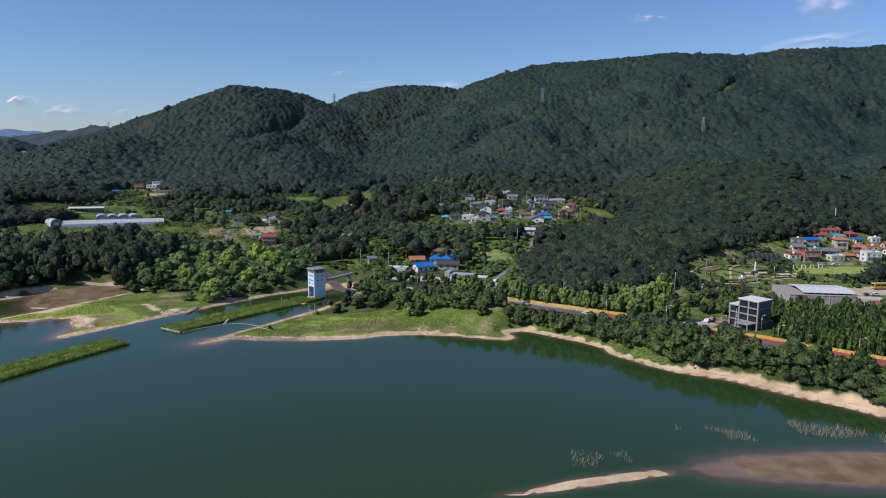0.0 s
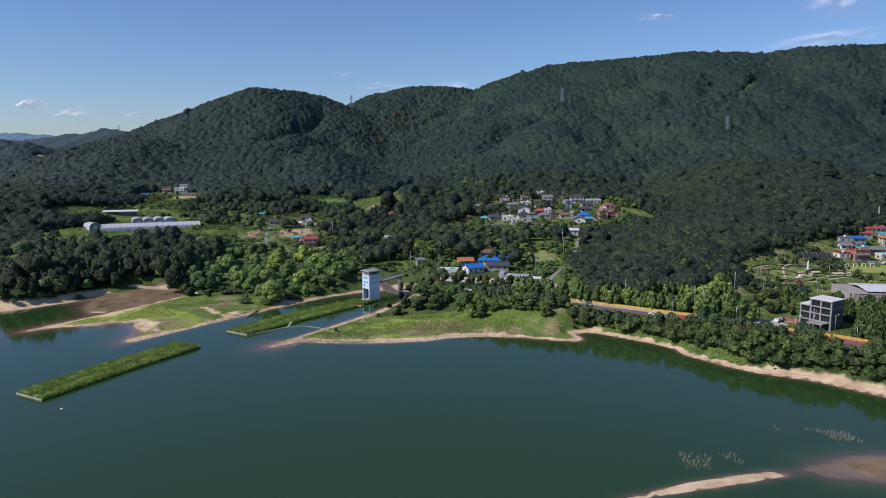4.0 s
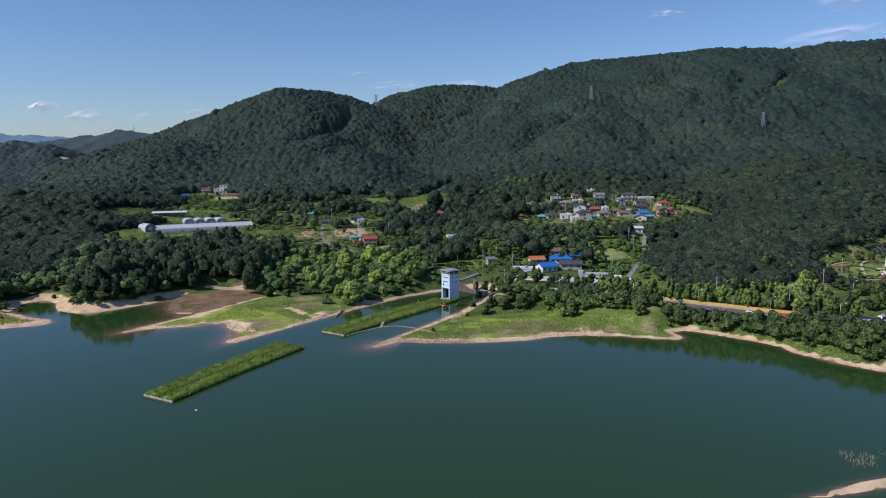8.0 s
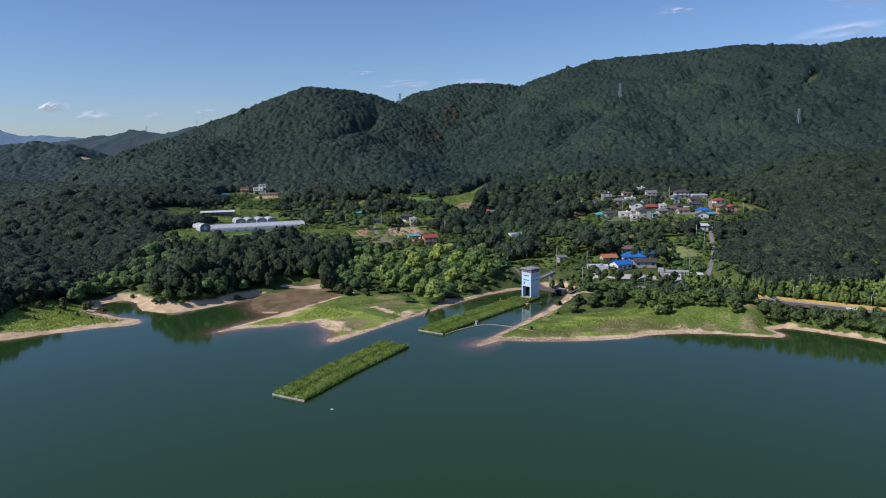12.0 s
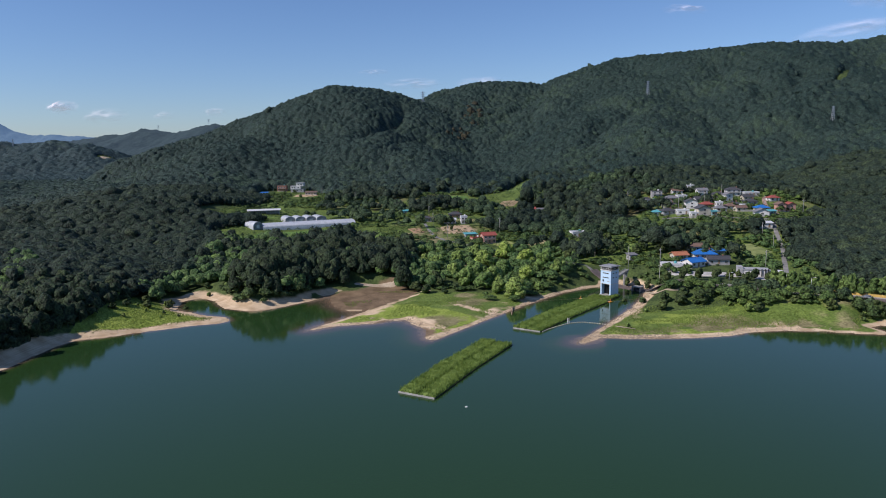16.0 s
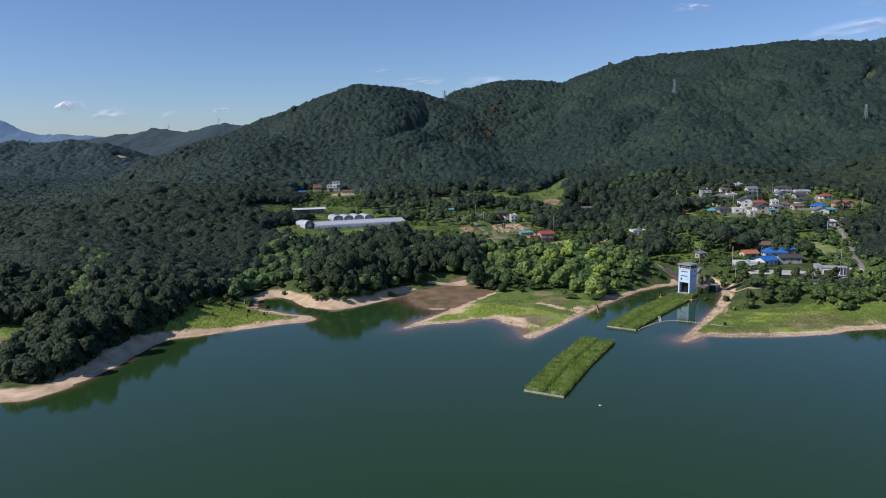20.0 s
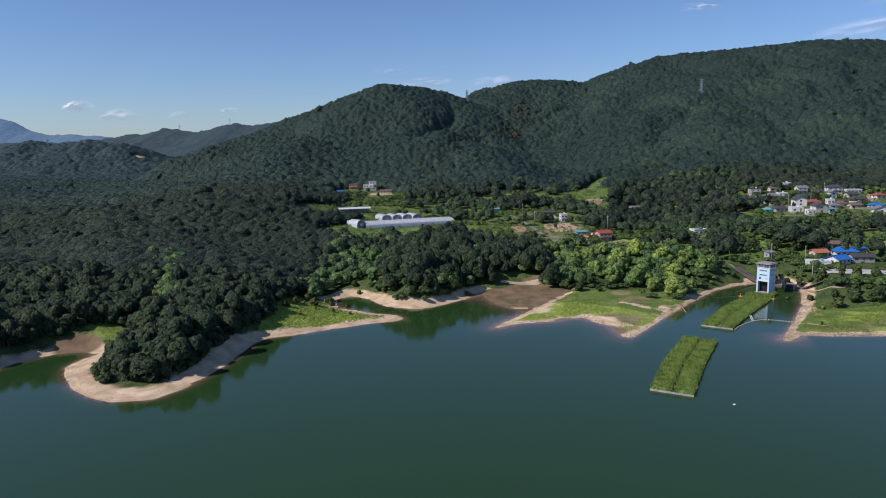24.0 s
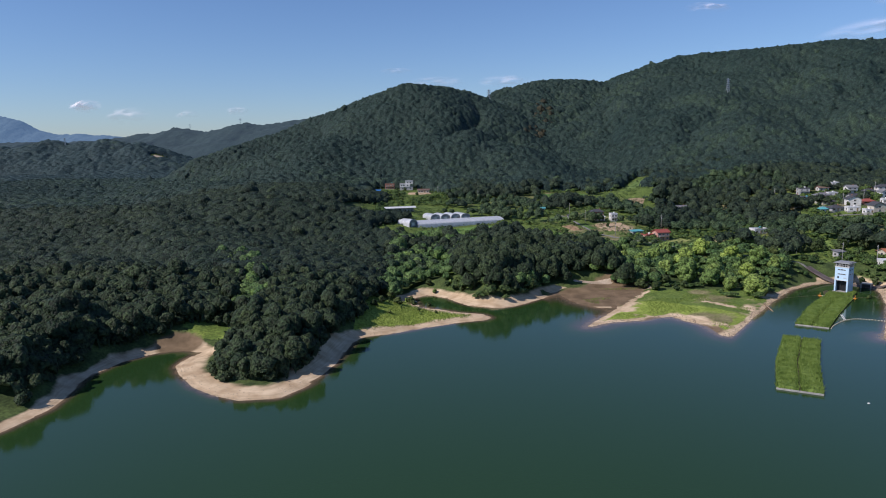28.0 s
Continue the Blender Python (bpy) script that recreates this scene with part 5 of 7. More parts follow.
win_me = finish("window", boxes((-0.72, 0.72, -0.1, 0.02, -0.42, -0.36), (-0.72, 0.72, -0.1, 0.02, 0.36, 0.42), (-0.72, -0.66, -0.1, 0.02, -0.36, 0.36), (0.66, 0.72, -0.1, 0.02, -0.36, 0.36), (-0.03, 0.03, -0.08, 0.02, -0.36, 0.36)), P_FRAME)
pane_me = finish("pane", boxes((-0.66, 0.66, -0.04, 0.03, -0.36, 0.36)), GLASS)
for face in range(4):
    turn = pose(0, 0, 0, 0, 0, 90 * face)
    for z in (11.6, 9.4):
        for x in (-1.55, 0.0, 1.55) if face != 1 else (-1.5, 1.5):
            w = part("window", win_me, None, tw, at=turn @ pose(x * 0.8, -W - 0.004, z) @ Matrix.Diagonal((0.78, 1, 0.62, 1)))
            part("pane", pane_me, None, w)
part("sign_board", boxes((-1.9, -1.1, -W - 0.06, -W + 0.01, 7.2, 8.2)), P_DARK, tw, "small dark sign board")
part("sign_board", boxes((0.9, 2.3, -W - 0.05, -W + 0.01, 7.4, 7.8)), P_GREY, tw, "faded grey sign board")
cab = part("lookout_room", boxes((-W + 0.25, W - 0.25, -W + 0.25, W - 0.25, 13.15, 14.75)), GLASS, tw, "dark glazed lookout room")
for sx in (-1, 1):
    for sy in (-1, 1):
        part("corner_post", boxes((sx * 2.85 - 0.12, sx * 2.85 + 0.12, sy * 2.85 - 0.12, sy * 2.85 + 0.12, 13.15, 14.8)), P_GREY, tw)
for face in range(4):
    for x in (-1.4, 0, 1.4):
        part("mullion", boxes((x - 0.05, x + 0.05, -2.96, -2.86, 13.15, 14.8)), P_GREY, tw, at=pose(0, 0, 0, 0, 0, 90 * face))
roof = bmesh.new()
box(roof, -W - 0.75, W + 0.75, -W - 0.75, W + 0.75, 14.8, 15.1)
box(roof, -W - 0.1, W + 0.1, -W - 0.1, W + 0.1, 15.1, 15.35)
part("roof", roof, paint("weathered grey roof", (0.3, 0.31, 0.32), 0.7), tw, "flat overhanging grey roof")
part("lightning_rod", tube(bmesh.new(), (1, 1, 15.3), (1, 1, 17.4), 0.05, 0.03, 6), P_STEEL, tw)
for face, z in ((0, 13.15), (1, 13.15)):
    rl = bmesh.new()
    for x in np.linspace(-3.3, 3.3, 9):
        beam(rl, (x, -3.4, z), (x, -3.4, z + 1.0), 0.05)
    beam(rl, (-3.35, -3.4, z + 1.0), (3.35, -3.4, z + 1.0), 0.06)
    beam(rl, (-3.35, -3.4, z + 0.5), (3.35, -3.4, z + 0.5), 0.05)
    part("railing", rl, P_WHITE, tw, at=pose(0, 0, 0, 0, 0, 90 * face))

bridge = thing("footbridge", "grey concrete footbridge from the bank to the tower", "bridge", -60, 347.2, 0, z=0)
A, B = Vector((0.5, -0.6, 7.9)), Vector((10.8, 19.4, 7.9))
along_b = (B - A).normalized()
side = Vector((along_b.y, -along_b.x, 0)).normalized()
deck = bmesh.new()
beam(deck, A, B, 0.45)
for o in (-0.6, 0.6):
    beam(deck, A + side * o, B + side * o, 0.4)
for k in range(17):
    p = A.lerp(B, k / 16) + Vector((0, 0, 0.2))
    beam(deck, p - side * 0.95, p + side * 0.95, 0.24)
beam(deck, A + Vector((0, 0, 0.3)) - side * 0.45, B + Vector((0, 0, 0.3)) - side * 0.45, 0.9)
beam(deck, A + Vector((0, 0, 0.3)) + side * 0.45, B + Vector((0, 0, 0.3)) + side * 0.45, 0.9)
part("deck", deck, M_CONCRETE, bridge)
for o in (-0.95, 0.95):
    r = bmesh.new()
    for k in range(15):
        p = A.lerp(B, k / 14) + side * o + Vector((0, 0, 0.4))
        beam(r, p, p + Vector((0, 0, 1.0)), 0.06)
    for h in (0.95, 1.4):
        beam(r, A + side * o + Vector((0, 0, h)), B + side * o + Vector((0, 0, h)), 0.07)
    part("railing", r, P_STEEL, bridge)
pier = bmesh.new()
p = A.lerp(B, 0.82)
box(pier, p.x - 0.9, p.x + 0.9, p.y - 0.7, p.y + 0.7, -2, 7.3)
box(pier, p.x - 1.3, p.x + 1.3, p.y - 0.9, p.y + 0.9, 7.3, 7.75)
part("pier", pier, M_CONCRETE, bridge, "plain concrete pier near the bank")

outlet = thing("culvert", "small concrete culvert with a dark opening in the bank", "culvert", -48.5, 349, -42, z=0.2)
outlet.scale = (0.8, 0.8, 0.7)
part("side_wall", boxes((-3.0, -2.5, -1.2, 4, -1, 2.8)), M_CONCRETE, outlet)
part("side_wall", boxes((2.5, 3.0, -1.2, 4, -1, 2.8)), M_CONCRETE, outlet)
part("lintel", boxes((-3.0, 3.0, -1.0, 4, 2.8, 3.3)), M_CONCRETE, outlet)
# dark sheet added to give the culvert's opening its shade
part("opening_shade", boxes((-2.5, 2.5, 1.0, 1.2, -1, 2.8)), P_DARK, outlet, "dark sheet for the shade in the opening")


# ---- rafts of reeds, booms and buoys ----
def blades(quads, count, tall, seed, wide=0.16):
    """Grass blades (triangles) standing in quads of four (x, y) corners."""
    r = np.random.default_rng(seed)
    vs = []
    for q in quads:
        q = np.array(q, float)
        u, v = r.uniform(0, 1, (2, count, 1))
        p = (q[0] * (1 - u) + q[1] * u) * (1 - v) + (q[3] * (1 - u) + q[2] * u) * v
        a = r.uniform(0, 6.28, (count, 1))
        d = np.concatenate([np.cos(a), np.sin(a)], 1) * wide
        lean = r.normal(0, 0.3, (count, 2))
        h = tall * r.uniform(0.6, 1.15, (count, 1)) * (1 + 0.2 * wave(p[:, :1], p[:, 1:], 5, seed))
        z = np.full((count, 1), 0.2)
        vs.append(np.stack([np.concatenate([p - d, z], 1), np.concatenate([p + d, z], 1), np.concatenate([p + lean * h, z + h], 1)], 1).reshape(-1, 3))
    v = np.concatenate(vs)
    return v, np.arange(len(v)).reshape(-1, 3)


def slab(corners, z0, z1):
    bm = bmesh.new()
    lo, hi = [bm.verts.new((*c, z0)) for c in corners], [bm.verts.new((*c, z1)) for c in corners]
    bm.faces.new(lo[::-1])
    bm.faces.new(hi)
    for k in range(len(corners)):
        bm.faces.new((lo[k - 1], lo[k], hi[k], hi[k - 1]))
    return bm


M_SEDGE = sheer(surface("green sedge", (0.14, 0.22, 0.04), (0.26, 0.355, 0.08), 0.5, 0.75, 0.3, fine=2.2), 0.35)
M_SOIL = surface("dark wet peat", (0.05, 0.05, 0.025), (0.09, 0.085, 0.04), 0.6, 0.95, 0.4)


def raft(label, left, right, seed):
    """A planted raft: left and right edges as (x, y) points from the lake end to the far end, in modules."""
    ob = thing("reed_raft", label, "planted raft", *left[0], z=0, group="planted rafts in the canal")
    back = Matrix.Translation((-left[0][0], -left[0][1], 0))
    for k in range(len(left) - 1):
        a, b, c, d = (np.array(p, float) for p in (left[k], right[k], right[k + 1], left[k + 1]))
        part("float_deck", slab([a, b, c, d], -0.3, 0.25), M_SOIL, ob, "dark peat planting deck", at=back)
        m0, m1 = (a + b) / 2, (d + c) / 2
        gap = (b - a) / np.linalg.norm(b - a) * 0.35
        for n, q in enumerate(([a, m0 - gap, m1 - gap, d], [m0 + gap, b, c, m1 + gap])):
            uu, vv = np.meshgrid(np.linspace(0, 1, 12), np.linspace(0, 1, 54))
            mat = [(q[0][i] * (1 - uu) + q[1][i] * uu) * (1 - vv) + (q[3][i] * (1 - uu) + q[2][i] * uu) * vv for i in (0, 1)]
            rim = np.minimum(np.minimum(uu, 1 - uu) * 11, np.minimum(vv, 1 - vv) * 53)
            mz = 0.15 + 0.85 * np.clip(rim, 0, 1) + 0.45 * wave(mat[0], mat[1], 2.6, seed) * (rim > 0.5) + 0.12 * wave(mat[0], mat[1], 9, seed + 2)
            mat_part = part("sedge_mat", mesh_of("sedge_mat", np.stack([*mat, mz], -1).reshape(-1, 3), grid_faces(12, 54), M_SEDGE), None, ob, "matted green sedge", at=back)
            v, f = blades([q], 3200, 1.45, seed + 10 * k + n)
            bed = part("reed_bed", mesh_of("reed_bed", v, f, M_SEDGE, False), None, ob, "dense green sedge bed", at=back)
            bed["kind"] = "stuff"
        for p, q in (((a, d), (b, c)) if k else ((a, b), (a, d), (b, c))):
            bm = bmesh.new()
            side_edge = not (p is a and q is b)
            beam(bm, (*p, 0.05 if side_edge else 0.22), (*q, 0.05 if side_edge else 0.22), 0.3 if side_edge else 0.5)
            part("edge_beam", bm, M_SOIL if side_edge else M_CONCRETE, ob, "dark edge beam under the sedge" if side_edge else "grey concrete edge beam", at=back)
    bm = bmesh.new()
    beam(bm, (*left[-1], 0.22), (*right[-1], 0.22), 0.5)
    part("edge_beam", bm, M_CONCRETE, ob, "grey concrete edge beam", at=back)
    return ob


raft("long floating raft planted with green sedge", [(-159.6, 203.6), (-147.6, 230.5), (-131.2, 260.2)], [(-148.2, 197.6), (-134.8, 226.4), (-120.4, 254.0)], 301)
raft("floating raft of green sedge before the tower", [(-118.0, 278.5), (-100.4, 304.6), (-78.2, 331.4)], [(-107.6, 272.0), (-93.0, 292.4), (-68.6, 324.6)], 341)
islet = thing("reed_islet", "small sedge-grown islet round the tower's foot", "islet", -69, 335, z=0)
ring = [(-8.5, -1.5), (2.5, -7), (8.5, 1.0), (9, 5), (4, 2), (0.5, 0.5), (-1.5, 4), (-2, 9), (-5, 7)]
part("soil", slab(ring, -0.6, 0.3), M_SOIL, islet)
v, f = blades([[(-8, -1.2), (2.2, -6.6), (4, -0.5), (-3, 4)], [(2, -6.5), (8.2, 0.8), (8, 3), (3, 0)]], 1500, 1.2, 377)
part("reed_bed", mesh_of("reed_bed", v, f, M_SEDGE, False), None, islet, "dense green sedge")["kind"] = "stuff"

boom = thing("float_boom", "string of pale floats across the canal", "boom", -107, 272, z=0)
float_me = finish("float", tube(bmesh.new(), (-0.36, 0, 0.08), (0.36, 0, 0.08), 0.2, 0.2, 8), paint("sun-bleached plastic", (0.5, 0.45, 0.36), 0.6), True)
boom_line = resample([(-106.7, 272.1, 0), (-103.5, 276.5, 0), (-99.8, 280.2, 0), (-96.5, 283.2, 0), (-93.7, 285.3, 0), (-90, 286.9, 0), (-87, 287.1, 0), (-82.1, 285, 0), (-77.2, 282.2, 0)], 0.95)
for a, b in zip(boom_line, boom_line[1:]):
    m = (a + b) / 2
    part("float", float_me, None, boom, at=pose(m.x + 107, m.y - 272, 0, 0, 0, math.degrees(math.atan2(b.y - a.y, b.x - a.x))))
ladder = bmesh.new()
beam(ladder, (-94.2, 285.5, 0.1), (-93.6, 289.5, 1.4), 0.18)
beam(ladder, (-93.6, 285.5, 0.1), (-93.0, 289.5, 1.4), 0.18)
single("gangplank", ladder, P_WHITE, "short white gangplank at the float boom", "gangplank")


def buoy(x, y, label):
    ob = thing("marker_buoy", label, "buoy", x, y, tree_rng.uniform(0, 90), z=0, group="buoys by the tower")
    bm = bmesh.new()
    box(bm, -0.9, 0.9, -0.6, 0.6, -0.2, 0.35)
    part("float", bm, P_ORANGE, ob)
    part("mast", tube(bmesh.new(), (0, 0, 0.3), (0, 0, 1.3), 0.12, 0.08, 6), P_ORANGE, ob)
    part("lamp", tube(bmesh.new(), (0, 0, 1.3), (0, 0, 1.6), 0.2, 0.12, 8), P_YELLOW, ob)


buoy(-80.2, 332.6, "orange marker buoy at the corner of the raft")
buoy(-67.3, 325.3, "orange marker buoy below the tower")
cable = bmesh.new()
beam(cable, (-80.2, 332.6, 0.25), (-67.3, 325.3, 0.25), 0.3)
single("walkway", cable, P_WHITE, "narrow pale walkway beam between two buoys", "walkway")
for a, b in (((-80.2, 332.6, 0.3), (-104, 326, 0.5)), ((-67.3, 325.3, 0.3), (-52.5, 329, 0.6))):
    single("mooring_rope", tube(bmesh.new(), a, b, 0.04, 0.04, 5), P_WOOD, "thin mooring rope across the pool", "rope", "mooring ropes")
b0 = thing("buoy", "small white buoy floating on the open lake", "buoy", -138.7, 191.3, z=0)
b0.scale = (0.6, 0.6, 0.6)
bm = bmesh.new()
bmesh.ops.create_uvsphere(bm, u_segments=12, v_segments=8, radius=0.6)
bmesh.ops.scale(bm, vec=(1.35, 0.8, 0.62), verts=bm.verts)
part("float", bm, P_WHITE, b0, smooth=True)
part("ring", tube(bmesh.new(), (0, 0, 0.3), (0, 0, 0.62), 0.12, 0.08, 6), P_GREY, b0)
single("log", tube(bmesh.new(), (-115.2, 314.6, 0.7), (-116.8, 301.6, 0.05), 0.3, 0.22, 8), P_WOOD, "bleached log leaning from the bank into the canal", "log", smooth=True)
single("log", tube(bmesh.new(), (-76, 276, 1.2), (-69, 271, 1.25), 0.18, 0.14, 7), paint("bleached driftwood", (0.42, 0.34, 0.25), 0.8), "long bleached driftwood pole on the meadow", "driftwood", smooth=True)


M_PEBBLE = surface("pale pebbles", (0.3, 0.24, 0.17), (0.48, 0.4, 0.3), 0.9, 0.9, 0.4, fine=4)


# stones of the canal's banks
def stones(lines, count, seed, lo=0.25, hi=0.7, half=2.2, material=M_STONE):
    r = np.random.default_rng(seed)
    v0, f0 = lump(3, 1, 0.3, -2)
    vs, fs = [], []
    n = 0
    for line in lines:
        pts = np.array([p[:] for p in resample([(*p, 0) for p in line], 1.0)])[:, :2]
        k = r.integers(0, len(pts), count)
        p = pts[k] + r.normal(0, half, (count, 2))
        z = ground(p[:, 0], p[:, 1])
        ok = (z > -0.3) & (shore_distance(p[:, 0], p[:, 1]) < 6.5)
        for (x, y), h in zip(p[ok], z[ok]):
            s = r.uniform(lo, hi)
            a = r.uniform(0, 6.28)
            c, q = math.cos(a) * s, math.sin(a) * s
            vs.append(np.stack([v0[:, 0] * c - v0[:, 1] * q + x, v0[:, 0] * q + v0[:, 1] * c + y, v0[:, 2] * s * 0.7 + h], 1))
            fs.append(f0 + n)
            n += len(v0)
    return mesh_of("stones", np.concatenate(vs), np.concatenate(fs), material, False)


tagged(new("riprap", stones([MEADOW[8:], POOL[:3]], 1100, 401, 0.1, 0.3)), "brown riprap stones along the canal bank", "stones", kind="stuff")
tagged(new("riprap", stones([POOL[2:], EAST_MEADOW[:3]], 1100, 402, 0.1, 0.3)), "brown riprap stones along the narrow jetty bank", "stones", kind="stuff")
tagged(new("pebbles", stones([EAST_MEADOW[1:9]], 900, 403, 0.1, 0.3, 2.5, M_PEBBLE)), "pale stones scattered on the meadow shore", "stones", kind="stuff")
tagged(new("pebbles", stones([EAST_BANK[3:11]], 350, 404, 0.1, 0.28, 2.5, M_PEBBLE)), "pale stones scattered on the sandy bank", "stones", kind="stuff")
tagged(new("pebbles", stones([CAPE[2:9], BEACH[:6]], 300, 405, 0.1, 0.22, 3, M_PEBBLE)), "pale stones scattered on the beach", "stones", kind="stuff")


def tufts(name, label, material, box_, gap, tall, seed, keep, per=5, wide=0.14):
    """Grass tufts of a few leaning blades."""
    x, y, r = scatter(*box_, gap, seed)
    sd = shore_distance(x, y)
    ok = keep(x, y, sd)
    x, y = np.repeat(x[ok], per), np.repeat(y[ok], per)
    n = len(x)
    x, y = x + r.normal(0, 0.3, n), y + r.normal(0, 0.3, n)
    z = np.maximum(ground(x, y), -0.1) - 0.05
    a, h = r.uniform(0, 6.28, n), tall * r.uniform(0.5, 1.2, n)
    dx, dy, lx, ly = np.cos(a) * wide, np.sin(a) * wide, r.normal(0, 0.35, n) * h, r.normal(0, 0.35, n) * h
    v = np.stack([np.stack([x - dx, y - dy, z], 1), np.stack([x + dx, y + dy, z], 1), np.stack([x + lx, y + ly, z + h], 1)], 1).reshape(-1, 3)
    return tagged(new(name, mesh_of(name, v, np.arange(3 * n).reshape(-1, 3), material, False)), label, "grass", kind="stuff")


tufts("grass", "rough green meadow grass on the spit", M_GRASS, (-200, -95, 262, 352), 1.1, 0.5, 501, lambda x, y, sd: (sd > 4) & (wave(x, y, 18, 91) > 0.08) & (0.75 * x + y < 240))
tufts("grass", "rough green meadow grass below the road", M_GRASS, (-92, 36, 262, 312), 1.1, 0.6, 502, lambda x, y, sd: (sd > 4) & (wave(x, y, 14, 92) > 0.0))
tufts("grass", "lush green grass behind the beach", M_GRASS, (-300, -252, 262, 325), 1.0, 0.6, 503, lambda x, y, sd: (sd > 5) & (y < 322))
tufts("reeds", "pale dry reeds standing in the shallows", M_DRY, (64, 82, 168, 181), 0.8, 1.3, 504, lambda x, y, sd: (wave(x, y, 6, 93) > 0.05) & (np.abs(y - 176 + 0.25 * (x - 65)) < 3), 3, 0.05)
tufts("reeds", "pale dry reeds standing in the shallows", M_DRY, (96, 122, 160, 182), 0.8, 1.6, 505, lambda x, y, sd: (wave(x, y, 7, 94) > 0.0) & (sd < 0) & (np.abs(y - 174 + 0.35 * (x - 108)) < 4.5), 3, 0.05)
tufts("reeds", "pale dry reeds standing in the shallows", M_DRY, (32, 46, 154, 162), 0.9, 1.2, 506, lambda x, y, sd: wave(x, y, 5, 95) > 0.1, 3, 0.06)
tufts("reeds", "brown dead stalks on the mud flat", surface("dead stalks", (0.14, 0.10, 0.07), (0.24, 0.18, 0.13), 0.5), (-212, -160, 305, 362), 1.2, 0.5, 507, lambda x, y, sd: along(x, y, [(-198, 330, 0), (-184, 330, 0), (-175, 346, 0)])[0] < 12, 4, 0.06)
tufts("weed_patch", "dark tangle of dead weed at the lake's surface", P_BLACK, (-75, -65, 199.5, 204.5), 0.42, 0.1, 508, lambda x, y, sd: ((x + 70) / 4.6) ** 2 + ((y - 202) / 2) ** 2 < 1 + 0.3 * wave(x, y, 3, 97), 8, 0.22)

# ---- houses ----
WIN = finish("window", boxes((-0.8, 0.8, -0.12, 0.03, -0.66, -0.56), (-0.8, 0.8, -0.09, 0.03, 0.58, 0.66), (-0.8, -0.72, -0.09, 0.03, -0.56, 0.58), (0.72, 0.8, -0.09, 0.03, -0.56, 0.58), (-0.04, 0.04, -0.07, 0.03, -0.56, 0.58)), P_FRAME)
PANE = finish("pane", boxes((-0.72, 0.72, -0.04, 0.04, -0.56, 0.58)), GLASS)
DOOR = finish("door", boxes((-0.5, 0.5, -0.07, 0.03, 0, 2.05), (-0.58, 0.58, -0.05, 0.03, 2.05, 2.15), (-0.58, -0.5, -0.05, 0.03, 0, 2.05), (0.5, 0.58, -0.05, 0.03, 0, 2.05)), P_WOOD)
KNOB = finish("handle", boxes((0.34, 0.42, -0.13, -0.06, 0.95, 1.05)), P_STEEL)


def roof_mesh(kind, w, d, h, pitch=0.42):
    """A roof over a w by d plan at height h, with eaves and thickness."""
    bm = bmesh.new()
    e, t = 0.75, 0.2
    x, y = w / 2 + e, d / 2 + e
    if kind == "flat":
        box(bm, -w / 2 - 0.12, w / 2 + 0.12, -d / 2 - 0.12, d / 2 + 0.12, h, h + 0.22)
        for r in ((-w / 2 - 0.12, w / 2 + 0.12, -d / 2 - 0.12, -d / 2 + 0.12), (-w / 2 - 0.12, w / 2 + 0.12, d / 2 - 0.12, d / 2 + 0.12), (-w / 2 - 0.12, -w / 2 + 0.12, -d / 2 + 0.12, d / 2 - 0.12), (w / 2 - 0.12, w / 2 + 0.12, -d / 2 + 0.12, d / 2 - 0.12)):
            box(bm, *r, h + 0.22, h + 0.75)
        return bm
    if kind == "shed":
        up = 0.12 * 2 * y
        lo = [(-x, -y, h), (x, -y, h), (x, y, h + up), (-x, y, h + up)]
        a, b = [bm.verts.new(c) for c in lo], [bm.verts.new((c[0], c[1], c[2] + t)) for c in lo]
        bm.faces.new(a[::-1])
        bm.faces.new(b)
        for k in range(4):
            bm.faces.new((a[k - 1], a[k], b[k], b[k - 1]))
        return bm
    top = h + pitch * y - e * pitch + 0.1
    rx = x if kind == "gable" else max(0.3, x - y * 0.95)
    low = h - e * pitch
    ends = [(-x, -y, low), (x, -y, low), (x, y, low), (-x, y, low)]
    a = [bm.verts.new(c) for c in ends]
    b = [bm.verts.new((c[0], c[1], c[2] + t)) for c in ends]
    r0, r1 = bm.verts.new((-rx, 0, top + t)), bm.verts.new((rx, 0, top + t))
    if kind == "gable":
        s0, s1 = bm.verts.new((-rx, 0, top - 0.05)), bm.verts.new((rx, 0, top - 0.05))
        bm.faces.new((a[0], a[1], s1, s0))
        bm.faces.new((a[2], a[3], s0, s1))
        bm.faces.new((a[0], s0, r0, b[0]))
        bm.faces.new((s0, a[3], b[3], r0))
        bm.faces.new((a[1], b[1], r1, s1))
        bm.faces.new((s1, r1, b[2], a[2]))
    else:
        bm.faces.new(a[::-1])
        bm.faces.new((b[3], b[0], r0))
        bm.faces.new((b[1], b[2], r1))
        for k in (1, 3):
            bm.faces.new((a[k], a[(k + 1) % 4], b[(k + 1) % 4], b[k]))
    bm.faces.new((b[0], b[1], r1, r0))
    bm.faces.new((b[2], b[3], r0, r1))
    bm.faces.new((a[0], b[0], b[1], a[1]))
    bm.faces.new((a[2], b[2], b[3], a[3]))
    box(bm, -rx - 0.05, rx + 0.05, -0.16, 0.16, top + t - 0.06, top + t + 0.14)
    return bm


HOUSES = []


